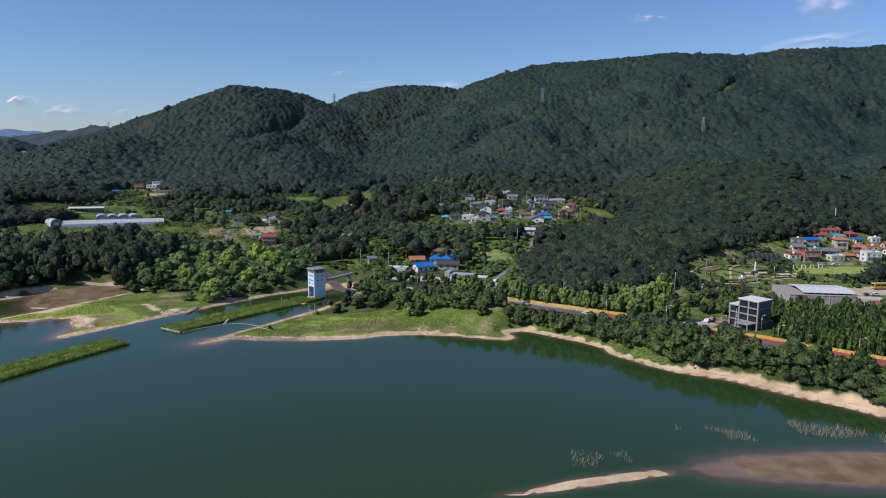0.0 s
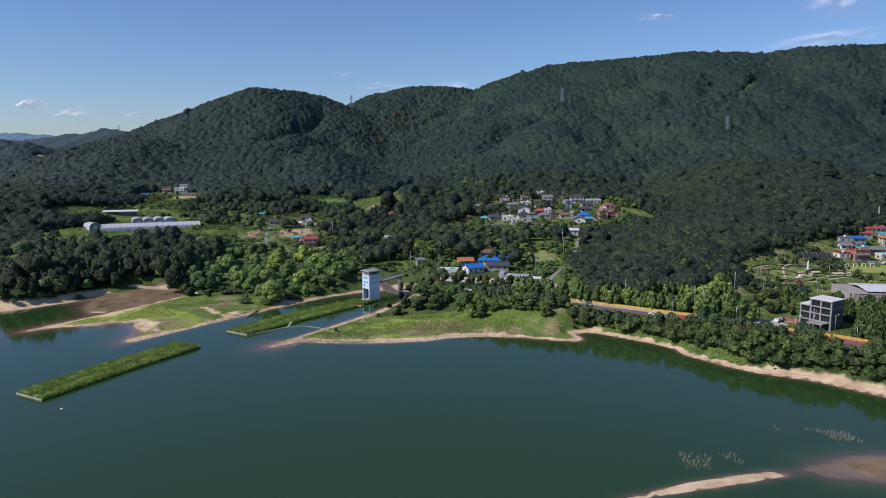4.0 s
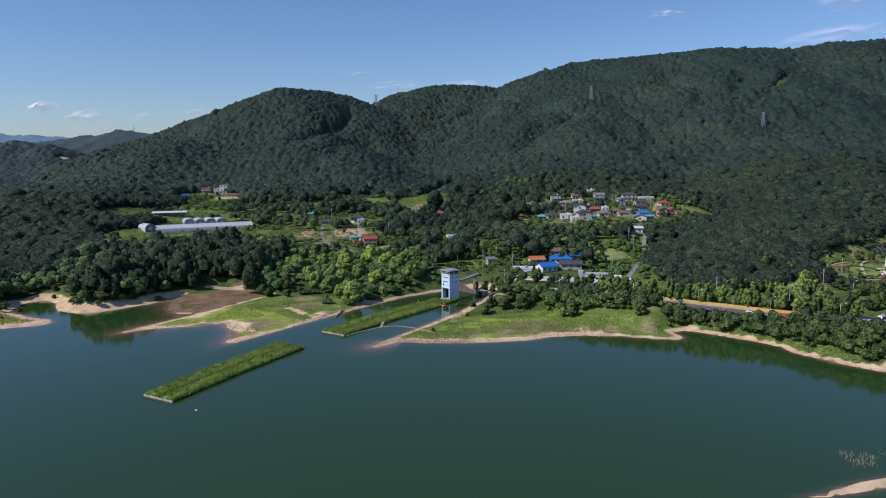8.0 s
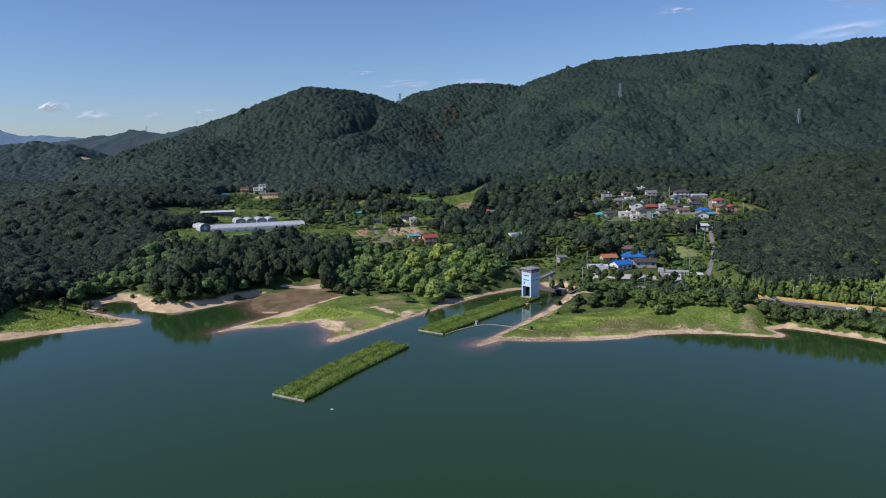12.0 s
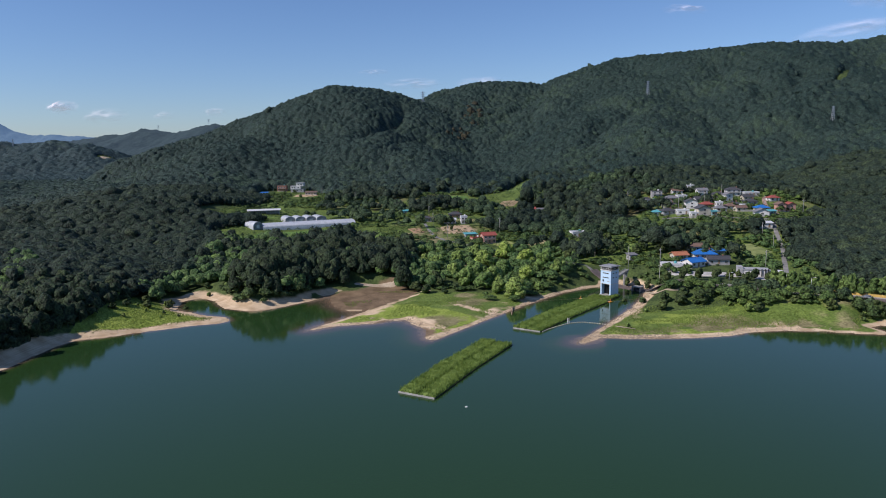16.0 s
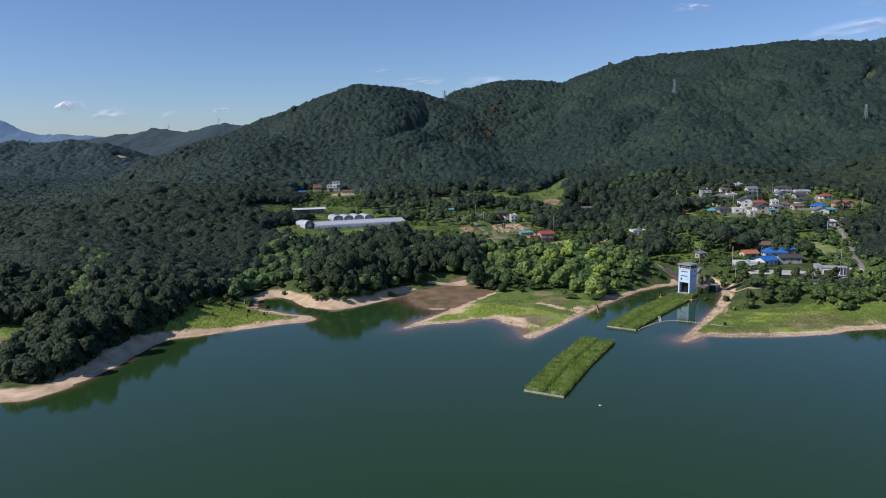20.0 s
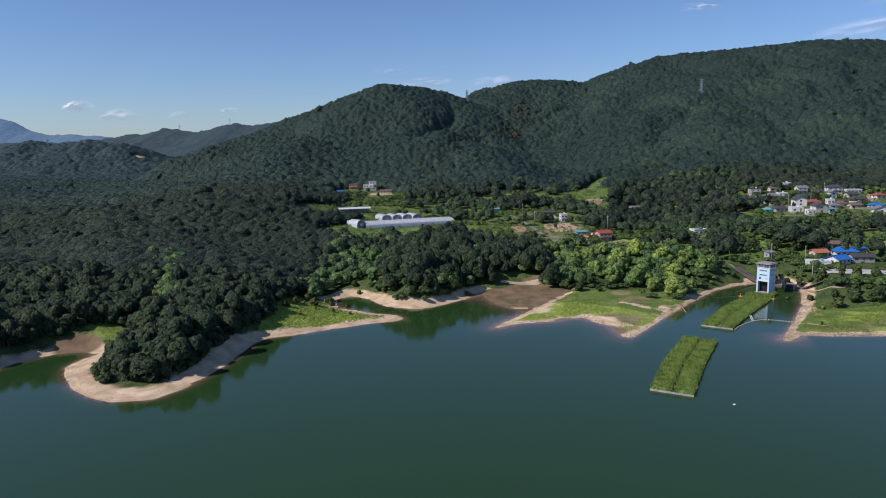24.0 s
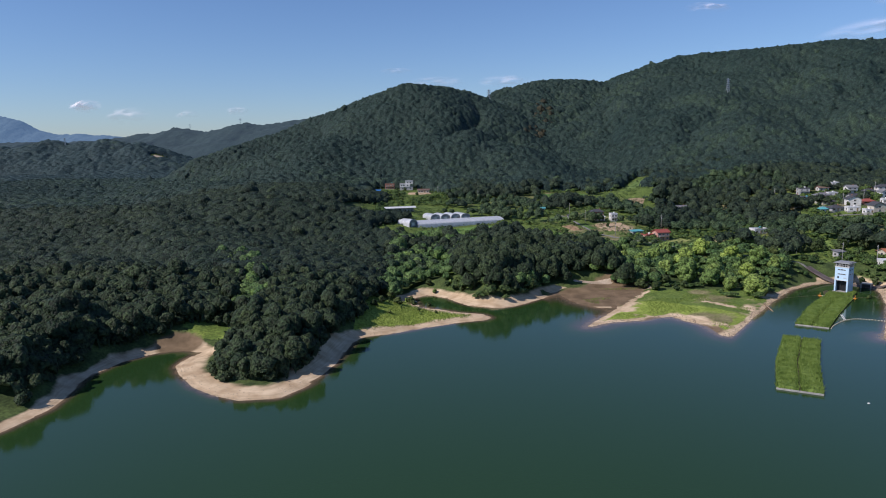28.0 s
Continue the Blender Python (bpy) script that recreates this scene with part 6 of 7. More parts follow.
def house(x, y, rot, w, d, storeys, roof, walls, tiles, label, group="houses of the village", sides=True, front=False):
    """A house; front turns its gable to the street."""
    if front:
        w, d, rot = d, w, rot + 90
    ob = thing("house", label, "house", x, y, rot, group=group)
    if "hamlet" in group:
        w, d = 0.9 * w, 0.9 * d
    HOUSES.append((x, y, max(w, d)))
    h = (2.45 if "village" in group or "hamlet" in group else 2.7) * storeys + 0.3
    bm = boxes((-w / 2, w / 2, -d / 2, d / 2, -1.8, h))
    if roof == "gable":
        for sx in (-1, 1):
            p = [bm.verts.new((sx * (w / 2 - o), yy, zz)) for o in (0, 0.2) for yy, zz in ((-d / 2, h), (d / 2, h), (0, h + 0.42 * d / 2))]
            bm.faces.new(p[:3])
            bm.faces.new(p[3:][::-1])
            for i, j in ((0, 1), (1, 2), (2, 0)):
                bm.faces.new((p[i], p[j], p[3 + j], p[3 + i]))
    part("wall", bm, walls, ob)
    part("plinth", boxes((-w / 2 - 0.06, w / 2 + 0.06, -d / 2 - 0.06, d / 2 + 0.06, -1.8, 0.3)), M_CONCRETE, ob)
    part("roof", roof_mesh(roof, w, d, h), tiles, ob)
    for s in range(storeys):
        z = 1.55 + (h - 0.3) / storeys * s
        n = max(2, int(w / 2.9))
        for k in range(n):
            u = (k + 0.5) / n * w - w / 2
            if s == 0 and k == n // 2:
                dr = part("door", DOOR, None, ob, at=pose(u, -d / 2, 0.3))
                part("handle", KNOB, None, dr)
                continue
            wn_ = part("window", WIN, None, ob, at=pose(u, -d / 2, z))
            part("pane", PANE, None, wn_)
        if sides:
            for sx in (-1, 1):
                wn_ = part("window", WIN, None, ob, at=pose(sx * w / 2, 0, z, 0, 0, 90 * sx))
                part("pane", PANE, None, wn_)
    if storeys > 1:
        bm = boxes((-w * 0.42, w * 0.42, -d / 2 - 1.2, -d / 2, 2.95, 3.1))
        part("balcony", bm, M_CONCRETE, ob)
        r = bmesh.new()
        for u in np.linspace(-w * 0.42, w * 0.42, max(4, int(w))):
            beam(r, (u, -d / 2 - 1.15, 3.1), (u, -d / 2 - 1.15, 4.0), 0.06)
        beam(r, (-w * 0.42, -d / 2 - 1.15, 4.0), (w * 0.42, -d / 2 - 1.15, 4.0), 0.08)
        part("railing", r, P_WHITE, ob)
    if roof in ("hip", "gable") and w > 7:
        part("chimney", boxes((w * 0.22, w * 0.22 + 0.5, -0.3, 0.3, h, h + 0.42 * d / 2 + 0.9)), P_BRICK, ob)
    if roof == "flat":
        part("water_tank", tube(bmesh.new(), (w * 0.2, d * 0.15, h + 0.2), (w * 0.2, d * 0.15, h + 1.5), 0.7, 0.7, 12), R_TEAL if w > 8 else P_WHITE, ob, smooth=False)
    return ob


# the village on the slope
house(-8, 543, -12, 9, 6, 1, "hip", P_CREAM, R_BROWN, "cream cottage with a brown hipped roof at the wood's edge")
house(-2, 562, 4, 7, 5, 1, "flat", P_WHITE, R_WHITE, "low white house with a flat roof at the wood's edge")
house(11, 553, 6, 9.2, 7, 1, "hip", P_CREAM, R_DARK, "cream house with a wide dark hipped roof")
house(22, 563, -4, 8, 6.5, 2, "flat", P_GREY, R_DARK, "dark grey two-storey house with a flat roof")
house(12, 539, 5, 9.7, 6, 2, "flat", P_TEAL, R_GREY, "pale teal two-storey house with a flat roof")
house(29, 547, 3, 11, 7, 1, "hip", P_CREAM, R_GREY, "long low house with a grey tiled hipped roof")
house(40, 568, 0, 8, 5.5, 1, "gable", P_WHITE, R_BROWN, "low white house with a brown gable roof under the trees")
house(53, 576, 0, 6, 6, 2, "flat", P_WHITE, R_WHITE, "tall white house with a flat roof above the village")
house(56, 556, 0, 7.6, 6.5, 2, "gable", P_WHITE, R_GREY, "white two-storey house with a gable roof")
house(50, 536, 4, 12.6, 7.5, 1, "gable", P_GREY, R_DARK, "wide grey house with a dark gable roof")
house(38, 550, 2, 7.6, 5.5, 1, "flat", P_WHITE, R_WHITE, "white house with a flat roof among the others")
house(32, 509, -8, 8.6, 8, 2, "gable", P_WHITE, R_DARK, "white two-storey house with a dark gable roof", front=True)
house(23, 534, 6, 9, 7, 1, "hip", P_GREY, R_GREY, "grey cottage with a grey hipped roof")
house(20, 521, -3, 9.5, 6.5, 1, "hip", P_CREAM, R_DARK, "cream house with a low dark hipped roof")
house(45.5, 515, 0, 8.5, 6.5, 1, "hip", P_BRICK, R_RED, "low brick house with a faded red roof")
house(48, 497, -6, 4.6, 4.5, 2, "flat", P_WHITE, R_WHITE, "narrow white two-storey house")
house(57, 500, 2, 7.2, 6.5, 1, "hip", P_WHITE, R_BROWN, "white cottage with a brown hipped roof")
house(65, 514, -4, 8.5, 6.5, 1, "hip", P_GREY, R_DARK, "grey cottage with a dark roof behind hedges")
house(68.5, 534, 10, 5.4, 5.5, 2, "gable", P_WHITE, R_GREY, "narrow white house with a steep grey gable", front=True)
house(79, 551, -5, 10.7, 7, 2, "hip", P_WHITE, R_DARK, "tall white house with a dark hipped roof")
house(91, 546, 0, 11.6, 6.5, 1, "flat", P_GREY, R_WHITE, "long house with a white flat roof by the top lane")
house(79, 518, 4, 8.6, 7, 1, "hip", P_GREY, R_DARK, "dark-roofed grey cottage behind hedges")
house(83, 533, 4, 8, 6, 1, "gable", P_CREAM, R_DARK, "cream house with a dark gable roof by the paved lane")
house(99, 525, 6, 7.4, 6.5, 1, "hip", P_WHITE, R_RED, "white house with a faded red hipped roof")
house(84.5, 481, 0, 5.8, 6, 2, "gable", P_PINK, R_BROWN, "salmon two-storey house with a steep gable", front=True)
house(92, 483, 0, 5.8, 6, 2, "gable", P_PINK, R_RED, "salmon two-storey twin house with a red gable", front=True)
house(69.5, 501, 0, 8.4, 5, 1, "flat", P_CREAM, R_WHITE, "low cream outbuilding with a white flat roof")
house(71.5, 481, 0, 8.4, 6.5, 1, "hip", P_CREAM, R_BLUE, "cream cottage with a sky blue hipped roof")
house(64.5, 465, -10, 8.8, 7, 1, "gable", P_WHITE, R_GREY, "white front-gabled house by the lower lane", front=True)
house(72, 466, 0, 4.2, 4.2, 1, "shed", P_TEAL, R_TEAL, "small teal shed beside a house")
house(2, 492, 4, 5.6, 5, 1, "hip", P_WHITE, R_TEAL, "small white house with a blue-green roof")
house(9, 490, 10, 9, 7, 1, "hip", P_GREY, R_DARK, "grey cottage with a dark tiled roof by the lane")
house(17.5, 483, -5, 8, 6, 1, "flat", P_WHITE, R_WHITE, "white flat-roofed house by the lower lane")
house(22, 472, 0, 5.4, 5, 1, "flat", P_WHITE, R_WHITE, "small white house with a flat roof by the lane")
house(28, 473, 4, 8.4, 7, 2, "gable", P_CREAM, R_DARK, "cream two-storey house with balcony at the village's foot", front=True)
house(34.5, 470, 0, 3.4, 3.5, 1, "shed", P_TEAL, R_TEAL, "tiny teal outbuilding beside a house")
for x, y, rot, w, d, st, roof, wl, rf, lb in ((1, 528, 6, 8, 6, 1, "hip", P_GREY, R_DARK, "dark-roofed house at the wood's edge"), (67, 550, -6, 8, 6, 1, "hip", P_CREAM, R_DARK, "cream house with a dark hipped roof"), (44, 484, 0, 7, 6, 1, "hip", P_WHITE, R_GREY, "white cottage with a grey hipped roof"), (38, 527, 0, 6.5, 5, 1, "shed", P_GREY, R_TEAL, "small store with a blue-green sheet roof"), (58, 484, 3, 7, 5.5, 1, "gable", P_CREAM, R_BROWN, "cream cottage with a weathered brown roof")):
    house(x, y, rot, w, d, st, roof, wl, rf, lb)
house(55, 437, -6, 7.5, 5, 1, "shed", P_WHITE, R_WHITE, "long white shed with a sheet roof among shrubs", "sheds")

# houses beyond the garden
EAST = "houses of the eastern hamlet"
house(203, 392, 8, 7.5, 6.5, 1, "flat", P_WHITE, R_RED, "white house with a red-painted flat roof", EAST)
house(213, 393, 8, 11, 8, 2, "flat", P_BRICK, R_RED, "red brick two-storey house with a red roof", EAST)
house(247, 438, 4, 17, 7, 1, "gable", P_WHITE, R_RED, "long white house with a red gable roof", EAST)
house(228, 420, 0, 9, 6, 1, "shed", P_GREY, R_BLUE, "grey house with a pale blue sheet roof", EAST)
house(217, 416, 0, 8, 6, 1, "flat", P_GREY, R_GREY, "plain grey flat-roofed house", EAST)
house(233, 408, 0, 11, 7, 1, "hip", P_CREAM, R_GREY, "cream house with a grey hipped roof", EAST)
house(247, 421, -8, 8, 7, 2, "hip", P_CREAM, R_ORANGE, "cream two-storey house with an orange tiled roof", EAST)
house(256, 418, -8, 7, 6.5, 1, "hip", P_BRICK, R_ORANGE, "brick house with an orange tiled roof", EAST)
house(264, 431, 0, 4.5, 4, 1, "shed", P_WHITE, R_BLUE, "small white shed with a blue roof", EAST)
house(246, 388, 0, 9.7, 7, 2, "flat", P_WHITE, R_WHITE, "white two-storey house with a flat roof", EAST)
house(280, 440, 0, 6, 5, 1, "flat", P_WHITE, R_WHITE, "small white flat-roofed house", EAST)
house(285, 432, 0, 9, 6, 1, "gable", P_CREAM, R_RED, "cream house with a faded red roof", EAST)
for x, y, w, d, st, roof, wl, rf, lb in ((222, 405, 8, 6, 1, "flat", P_WHITE, R_TEAL, "white house with a green-blue flat roof"), (240, 400, 8, 6, 1, "hip", P_BRICK, R_ORANGE, "brick cottage with an orange roof"), (238, 430, 9, 6, 1, "gable", P_CREAM, R_RED, "cream house with a red gable roof by the trees"), (258, 408, 8, 6, 2, "flat", P_PINK, R_ORANGE, "salmon two-storey house with an orange roof terrace"),
                                         (226, 432, 8, 5, 1, "shed", P_GREY, R_WHITE, "grey house with a pale sheet roof"), (266, 421, 7, 6, 1, "hip", P_CREAM, R_RED, "cream cottage with a red hipped roof"), (252, 431, 6, 5, 1, "shed", P_WHITE, R_TEAL, "small white shed with a green-blue roof"), (232, 440, 8, 6, 1, "hip", P_CREAM, R_ORANGE, "cream house with an orange hipped roof"), (212, 405, 7, 6, 1, "gable", P_WHITE, R_GREY, "white cottage with a grey gable roof"), (231, 397, 9, 6, 1, "flat", P_CREAM, R_WHITE, "cream house with a pale flat roof"), (250, 400, 7, 6, 1, "hip", P_WHITE, R_BROWN, "white cottage with a brown hipped roof"), (262, 438, 9, 6, 1, "hip", P_BRICK, R_RED, "brick house with a red hipped roof"), (272, 410, 8, 6, 1, "gable", P_WHITE, R_ORANGE, "white house with an orange gable roof")):
    house(x, y, (x * 7) % 20 - 10, w, d, st, roof, wl, rf, lb, EAST)
house(188, 284, -12, 12, 6, 1, "gable", P_WHITE, R_RED, "white house with a red roof beside the yard", EAST)

# houses by the road
ROADSIDE = "buildings by the road"
house(-15, 387, 10, 8, 6, 1, "gable", P_CREAM, R_ORANGE, "cream house with an orange tiled roof", ROADSIDE)
house(-25, 368, -8, 11, 7, 1, "flat", P_WHITE, R_WHITE, "white flat-roofed shop with a concrete yard", ROADSIDE)
house(-11, 374, 25, 9.5, 7.5, 1, "gable", P_WHITE, R_BLUE, "white house with a bright blue gable roof", ROADSIDE)
house(-1, 387, -6, 12, 9, 1, "hip", P_WHITE, R_BLUE, "house with a bright blue hipped steel roof", ROADSIDE)
house(8, 389, 0, 6, 5, 1, "shed", P_GREY, R_BLUE, "low annex with a bright blue roof", ROADSIDE)
house(3, 377, -4, 11.5, 6, 1, "gable", P_GREY, R_DARK, "long house with a dark tiled roof", ROADSIDE)
house(0, 398, 0, 12, 6, 1, "hip", P_CREAM, R_BROWN, "house with a weathered brown roof behind the others", ROADSIDE)
house(-41, 390, 15, 4.4, 4, 1, "shed", P_GREY, R_GREY, "little booth with a grey sheet roof", ROADSIDE)

# farms in the valley
FARMS = "farmhouses in the valley"
house(-128, 468, 16, 7, 7, 1, "flat", P_PINK, R_RED, "salmon farmhouse wing with a flat roof", FARMS)
house(-120, 466, 16, 9, 7, 2, "gable", P_PINK, R_RED, "salmon two-storey farmhouse with a red roof", FARMS)
house(-166, 553, 5, 7.6, 6, 1, "hip", P_GREY, R_DARK, "small grey cottage with a dark roof among plots", FARMS)
house(-143, 571, 0, 10, 7, 1, "hip", P_BRICK, R_DARK, "dark cottage with a black tiled roof on a lawn", FARMS)
house(-136, 541, 10, 5, 5, 2, "flat", P_WHITE, R_WHITE, "unfinished white two-storey house on the bare plot", FARMS)
house(-147, 544, 10, 9, 5, 1, "shed", P_WHITE, R_WHITE, "white open shed on the bare plot", FARMS)
house(-187, 590, 0, 6, 5, 1, "shed", P_TEAL, R_TEAL, "teal farm shed by the woods", FARMS)
house(-132, 484, 20, 8, 4, 1, "shed", P_GREY, R_TEAL, "low farm shed with a blue-green sheet roof", FARMS)
house(-77, 594, 0, 7, 6, 1, "gable", P_CREAM, R_RED, "red-roofed cottage among the trees", FARMS)
house(-68, 588, 0, 8, 6, 1, "gable", P_WHITE, R_GREY, "white cottage among the trees", FARMS)
house(-62, 448, 12, 9, 6, 1, "flat", P_WHITE, R_WHITE, "white flat-roofed house in the trees", FARMS)
house(-335, 756, 0, 10, 7, 2, "flat", P_BRICK, R_BROWN, "red brick house on the hillside terrace", FARMS)
house(-352, 700, 0, 9, 6, 1, "shed", P_TEAL, R_TEAL, "turquoise shed on the terrace", FARMS)
house(-345, 720, 0, 7, 5, 1, "shed", P_GREY, R_BLUE, "blue-roofed shed on the terrace", FARMS)
house(-296, 722, 0, 12, 5, 1, "shed", P_CREAM, R_BROWN, "low brown-roofed store on the earth yard", FARMS)


# lanes, walls and hedges of the village
single("lane", ribbon([(2, 478, 0), (22, 470, 0), (48, 458, 0), (80, 452, 0)], 1.3, -1.3, 0.2), M_LANE, "narrow grey lane along the village's foot", "lane", kind="structure")
single("lane", ribbon([(77, 468, 0), (79, 484, 0), (85, 500, 0), (90, 518, 0), (99, 540, 0)], 1.4, -1.4, 0.25), surface("pinkish paving", (0.3, 0.2, 0.16), (0.42, 0.3, 0.24), 0.4, 0.9), "pinkish paved lane climbing past the houses", "lane", kind="structure")
for x, y, length, rot in ((30, 464.5, 26, -24), (58, 452.5, 28, -12), (14, 502, 18, -8), (40, 520, 22, 5), (78, 512, 18, 8), (64, 480, 14, -5)):
    single("retaining_wall", boxes((-length / 2, length / 2, -0.25, 0.25, -1.2, 1.1), (-length / 2, length / 2, -0.32, 0.32, 1.1, 1.25)), M_CONCRETE, "low grey retaining wall between the village gardens", "wall", "walls of the village", pose(x, y, float(ground(x, y)), 0, 0, rot))

# trees in the gardens between the houses
for x0, x1, y0, y1, n in ((-4, 108, 462, 572, 84), (198, 292, 384, 446, 60), (-60, 20, 366, 402, 16), (-190, -108, 500, 596, 16), (-345, -285, 640, 742, 14), (0, 50, 392, 460, 26)):
    for _ in range(n):
        x, y = tree_rng.uniform(x0, x1), tree_rng.uniform(y0, y1)
        if all(math.hypot(x - a, y - b + 2) > c * 0.62 + 2.2 for a, b, c in HOUSES) and float(along(np.array(x), np.array(y), ROAD_LINE)[0]) > 8:
            tree(tree_rng.choice(("broad", "broad", "bush", "bush")), x, y, tree_rng.uniform(0.5, 0.8), "trees between the houses")

# the hill house of three stacked boxes
hh = thing("hill_house", "modern white and grey house of stacked boxes on the hillside", "house", -316, 748, 0, group=FARMS)
part("lower_storey", boxes((-7, 7, -4, 5, -2, 3.4)), P_GREY, hh)
part("middle_storey", boxes((-7, 4, -4.5, 4.5, 3.4, 6.6)), P_WHITE, hh)
part("upper_storey", boxes((-1, 7, -3.5, 4.5, 6.6, 9.8)), P_WHITE, hh)
part("roof_slab", boxes((-1.4, 7.4, -4, 4.9, 9.8, 10.1)), P_GREY, hh)
part("roof_slab", boxes((-7.3, -1, -4.8, 4.8, 6.6, 6.85)), P_GREY, hh)
for u, yy, z in ((-5, -4.5, 5), (-2.5, -4.5, 5), (1.5, -4.5, 5), (1.5, -3.5, 8.2), (4.5, -3.5, 8.2), (-4, -4, 1.8), (0, -4, 1.8), (4.5, -4, 1.8)):
    part("pane", PANE, None, part("window", WIN, None, hh, at=pose(u, yy, z)))


# ---- greenhouses and farm sheds ----
def tunnel(x, y, rot, length, wide, high, label, base=1.2, arches=12):
    """A film-covered tunnel with hoops, along its own x."""
    z = float(ground(x, y))
    ob = thing("greenhouse", label, "greenhouse", x, y, rot, z=z, group="greenhouses")
    n = 14
    prof = [(-wide / 2, -1.5), (-wide / 2, base)] + [(-wide / 2 * math.cos(k * math.pi / n), base + (high - base) * math.sin(k * math.pi / n)) for k in range(1, n)] + [(wide / 2, base), (wide / 2, -1.5)]
    bm = bmesh.new()
    rows = [[bm.verts.new((u, a, b)) for a, b in prof] for u in np.linspace(-length / 2, length / 2, 14)]
    for p, q in zip(rows, rows[1:]):
        for k in range(len(prof) - 1):
            bm.faces.new((p[k], p[k + 1], q[k + 1], q[k]))
    part("film", bm, FILM, ob, "milky plastic film", True)
    for u in (-length / 2, length / 2):
        bm = bmesh.new()
        bm.faces.new([bm.verts.new((u, a, b)) for a, b in prof])
        bmesh.ops.solidify(bm, geom=bm.faces[:], thickness=0.05)
        part("end_wall", bm, FILM, ob, "flat film-covered end wall")
    for u in np.linspace(-length / 2, length / 2, arches):
        bm = bmesh.new()
        rings = [[bm.verts.new((u + du, a * 1.005 * k, b + 0.06 * (k - 0.997) / 0.008)) for du, k in ((-0.03, 0.997), (0.03, 0.997), (0.03, 1.005), (-0.03, 1.005))] for a, b in prof[1:-1]]
        for p, q in zip(rings, rings[1:]):
            for k in range(4):
                bm.faces.new((p[k], p[(k + 1) % 4], q[(k + 1) % 4], q[k]))
        part("hoop", bm, P_STEEL, ob)
    part("door", boxes((-length / 2 - 0.08, -length / 2 + 0.02, -1.3, 1.3, 0, 2.4)), P_WHITE, ob)
    return ob


tunnel(-259.5, 536.5, 22, 72, 20, 4.4, "long low grey-white film greenhouse in the valley", base=2.2, arches=22)
tunnel(-297.5, 518, 138, 13, 8.4, 4.9, "white tunnel store at the greenhouse's end", arches=4)
for k in range(4):
    tunnel(-281 + 8.2 * k, 559 + 1.6 * k, 118, 16, 8.2, 4.6, "white arched greenhouse bay behind the long tunnel", base=2.3, arches=6)
shed1 = thing("farm_shed", "long open farm shed with a white sheet roof", "shed", -310, 592, 16, group="sheds")
for u in np.linspace(-13, 13, 8):
    for v in (-2.6, 2.6):
        part("post", boxes((u - 0.12, u + 0.12, v - 0.12, v + 0.12, -1.5, 3.2)), P_STEEL, shed1)
part("roof", roof_mesh("gable", 27, 5.4, 3.2, 0.3), R_WHITE, shed1)
part("back_wall", boxes((-13, 13, 2.6, 2.75, -1.5, 3.0)), P_GREY, shed1)

# ---- the grey office and the storage hall ----
off = thing("office_building", "grey three-storey office with large dark window bays", "office", 119, 258, -57, z=float(ground(118, 254)))
off.scale = (0.88, 0.88, 0.88)
P_CAST = paint("dark cast concrete", (0.3, 0.3, 0.29), 0.85)
cols = (-7.0, -2.6, 1.8, 6.2)
part("core", boxes((-6.7, 6.0, -3.6, 5, -1, 9.3), (-2.4, 6.0, -3.4, 5, 9.3, 12.2)), P_DARK, off, "dark recessed core")
for u in cols:
    part("pillar", boxes((u - 0.3, u + 0.3, -4.4, -3.6, -1, 12.4 if u > -3 else 9.6)), P_CAST, off)
for z, x0 in ((0.0, -7.3), (3.3, -7.3), (6.4, -7.3), (9.4, -7.3), (12.4, -2.9)):
    part("floor_slab", boxes((x0, 6.5, -4.5, 5.3, z - 0.2, z + 0.25)), P_CAST, off)
part("roof", boxes((-3.2, 6.8, -4.8, 5.6, 12.65, 12.95)), P_WHITE, off, "white flat roof slab")
part("roof", boxes((-7.4, -3.2, -4.6, 5.4, 9.65, 9.85)), P_WHITE, off, "white flat roof slab")
for a, b in zip(cols, cols[1:]):
    for z0, z1 in ((0.25, 3.1), (3.55, 6.2), (6.65, 9.2), (9.65, 12.2)):
        if z0 > 9 and a < -3:
            continue
        w = part("window", boxes(((a + b) / 2 - 0.06, (a + b) / 2 + 0.06, -3.95, -3.8, z0, z1), (a + 0.3, b - 0.3, -3.95, -3.8, z0 + 0.8, z0 + 0.9)), P_DARK, off)
        part("pane", boxes((a + 0.3, b - 0.3, -3.85, -3.75, z0, z1)), GLASS, w)
# this side's shade is put into its darker grey
part("side_wall", boxes((6.0, 6.4, -3.6, 5.2, -1, 12.2)), paint("shaded side grey", (0.13, 0.13, 0.135), 0.6), off)
part("porch", boxes((-1.5, 5, -9, -4.5, 2.7, 3.05), (-1.3, -0.9, -8.8, -8.4, -1, 2.7), (4.4, 4.8, -8.8, -8.4, -1, 2.7)), P_CAST, off, "flat concrete porch on pillars")

hall = thing("storage_hall", "low grey storage hall with a white sheet roof", "hall", 172, 303, -8, z=float(ground(172, 303)))
hall.scale = (1, 1, 0.82)
part("wall", boxes((-18, 9, -12, 12, -1.5, 5.0)), paint("stained brown-grey plaster", (0.38, 0.345, 0.32), 0.85, wear=0.7), hall)
part("roof", roof_mesh("gable", 20, 18, 6.0, 0.1), R_WHITE, hall, at=pose(-1, 0, 0))
# solid dark box between the wall top and the roof
part("roof_gap_band", boxes((-9.8, 8.8, -8.6, 8.6, 5.0, 6.0)), P_DARK, hall, "dark solid band between wall and roof")
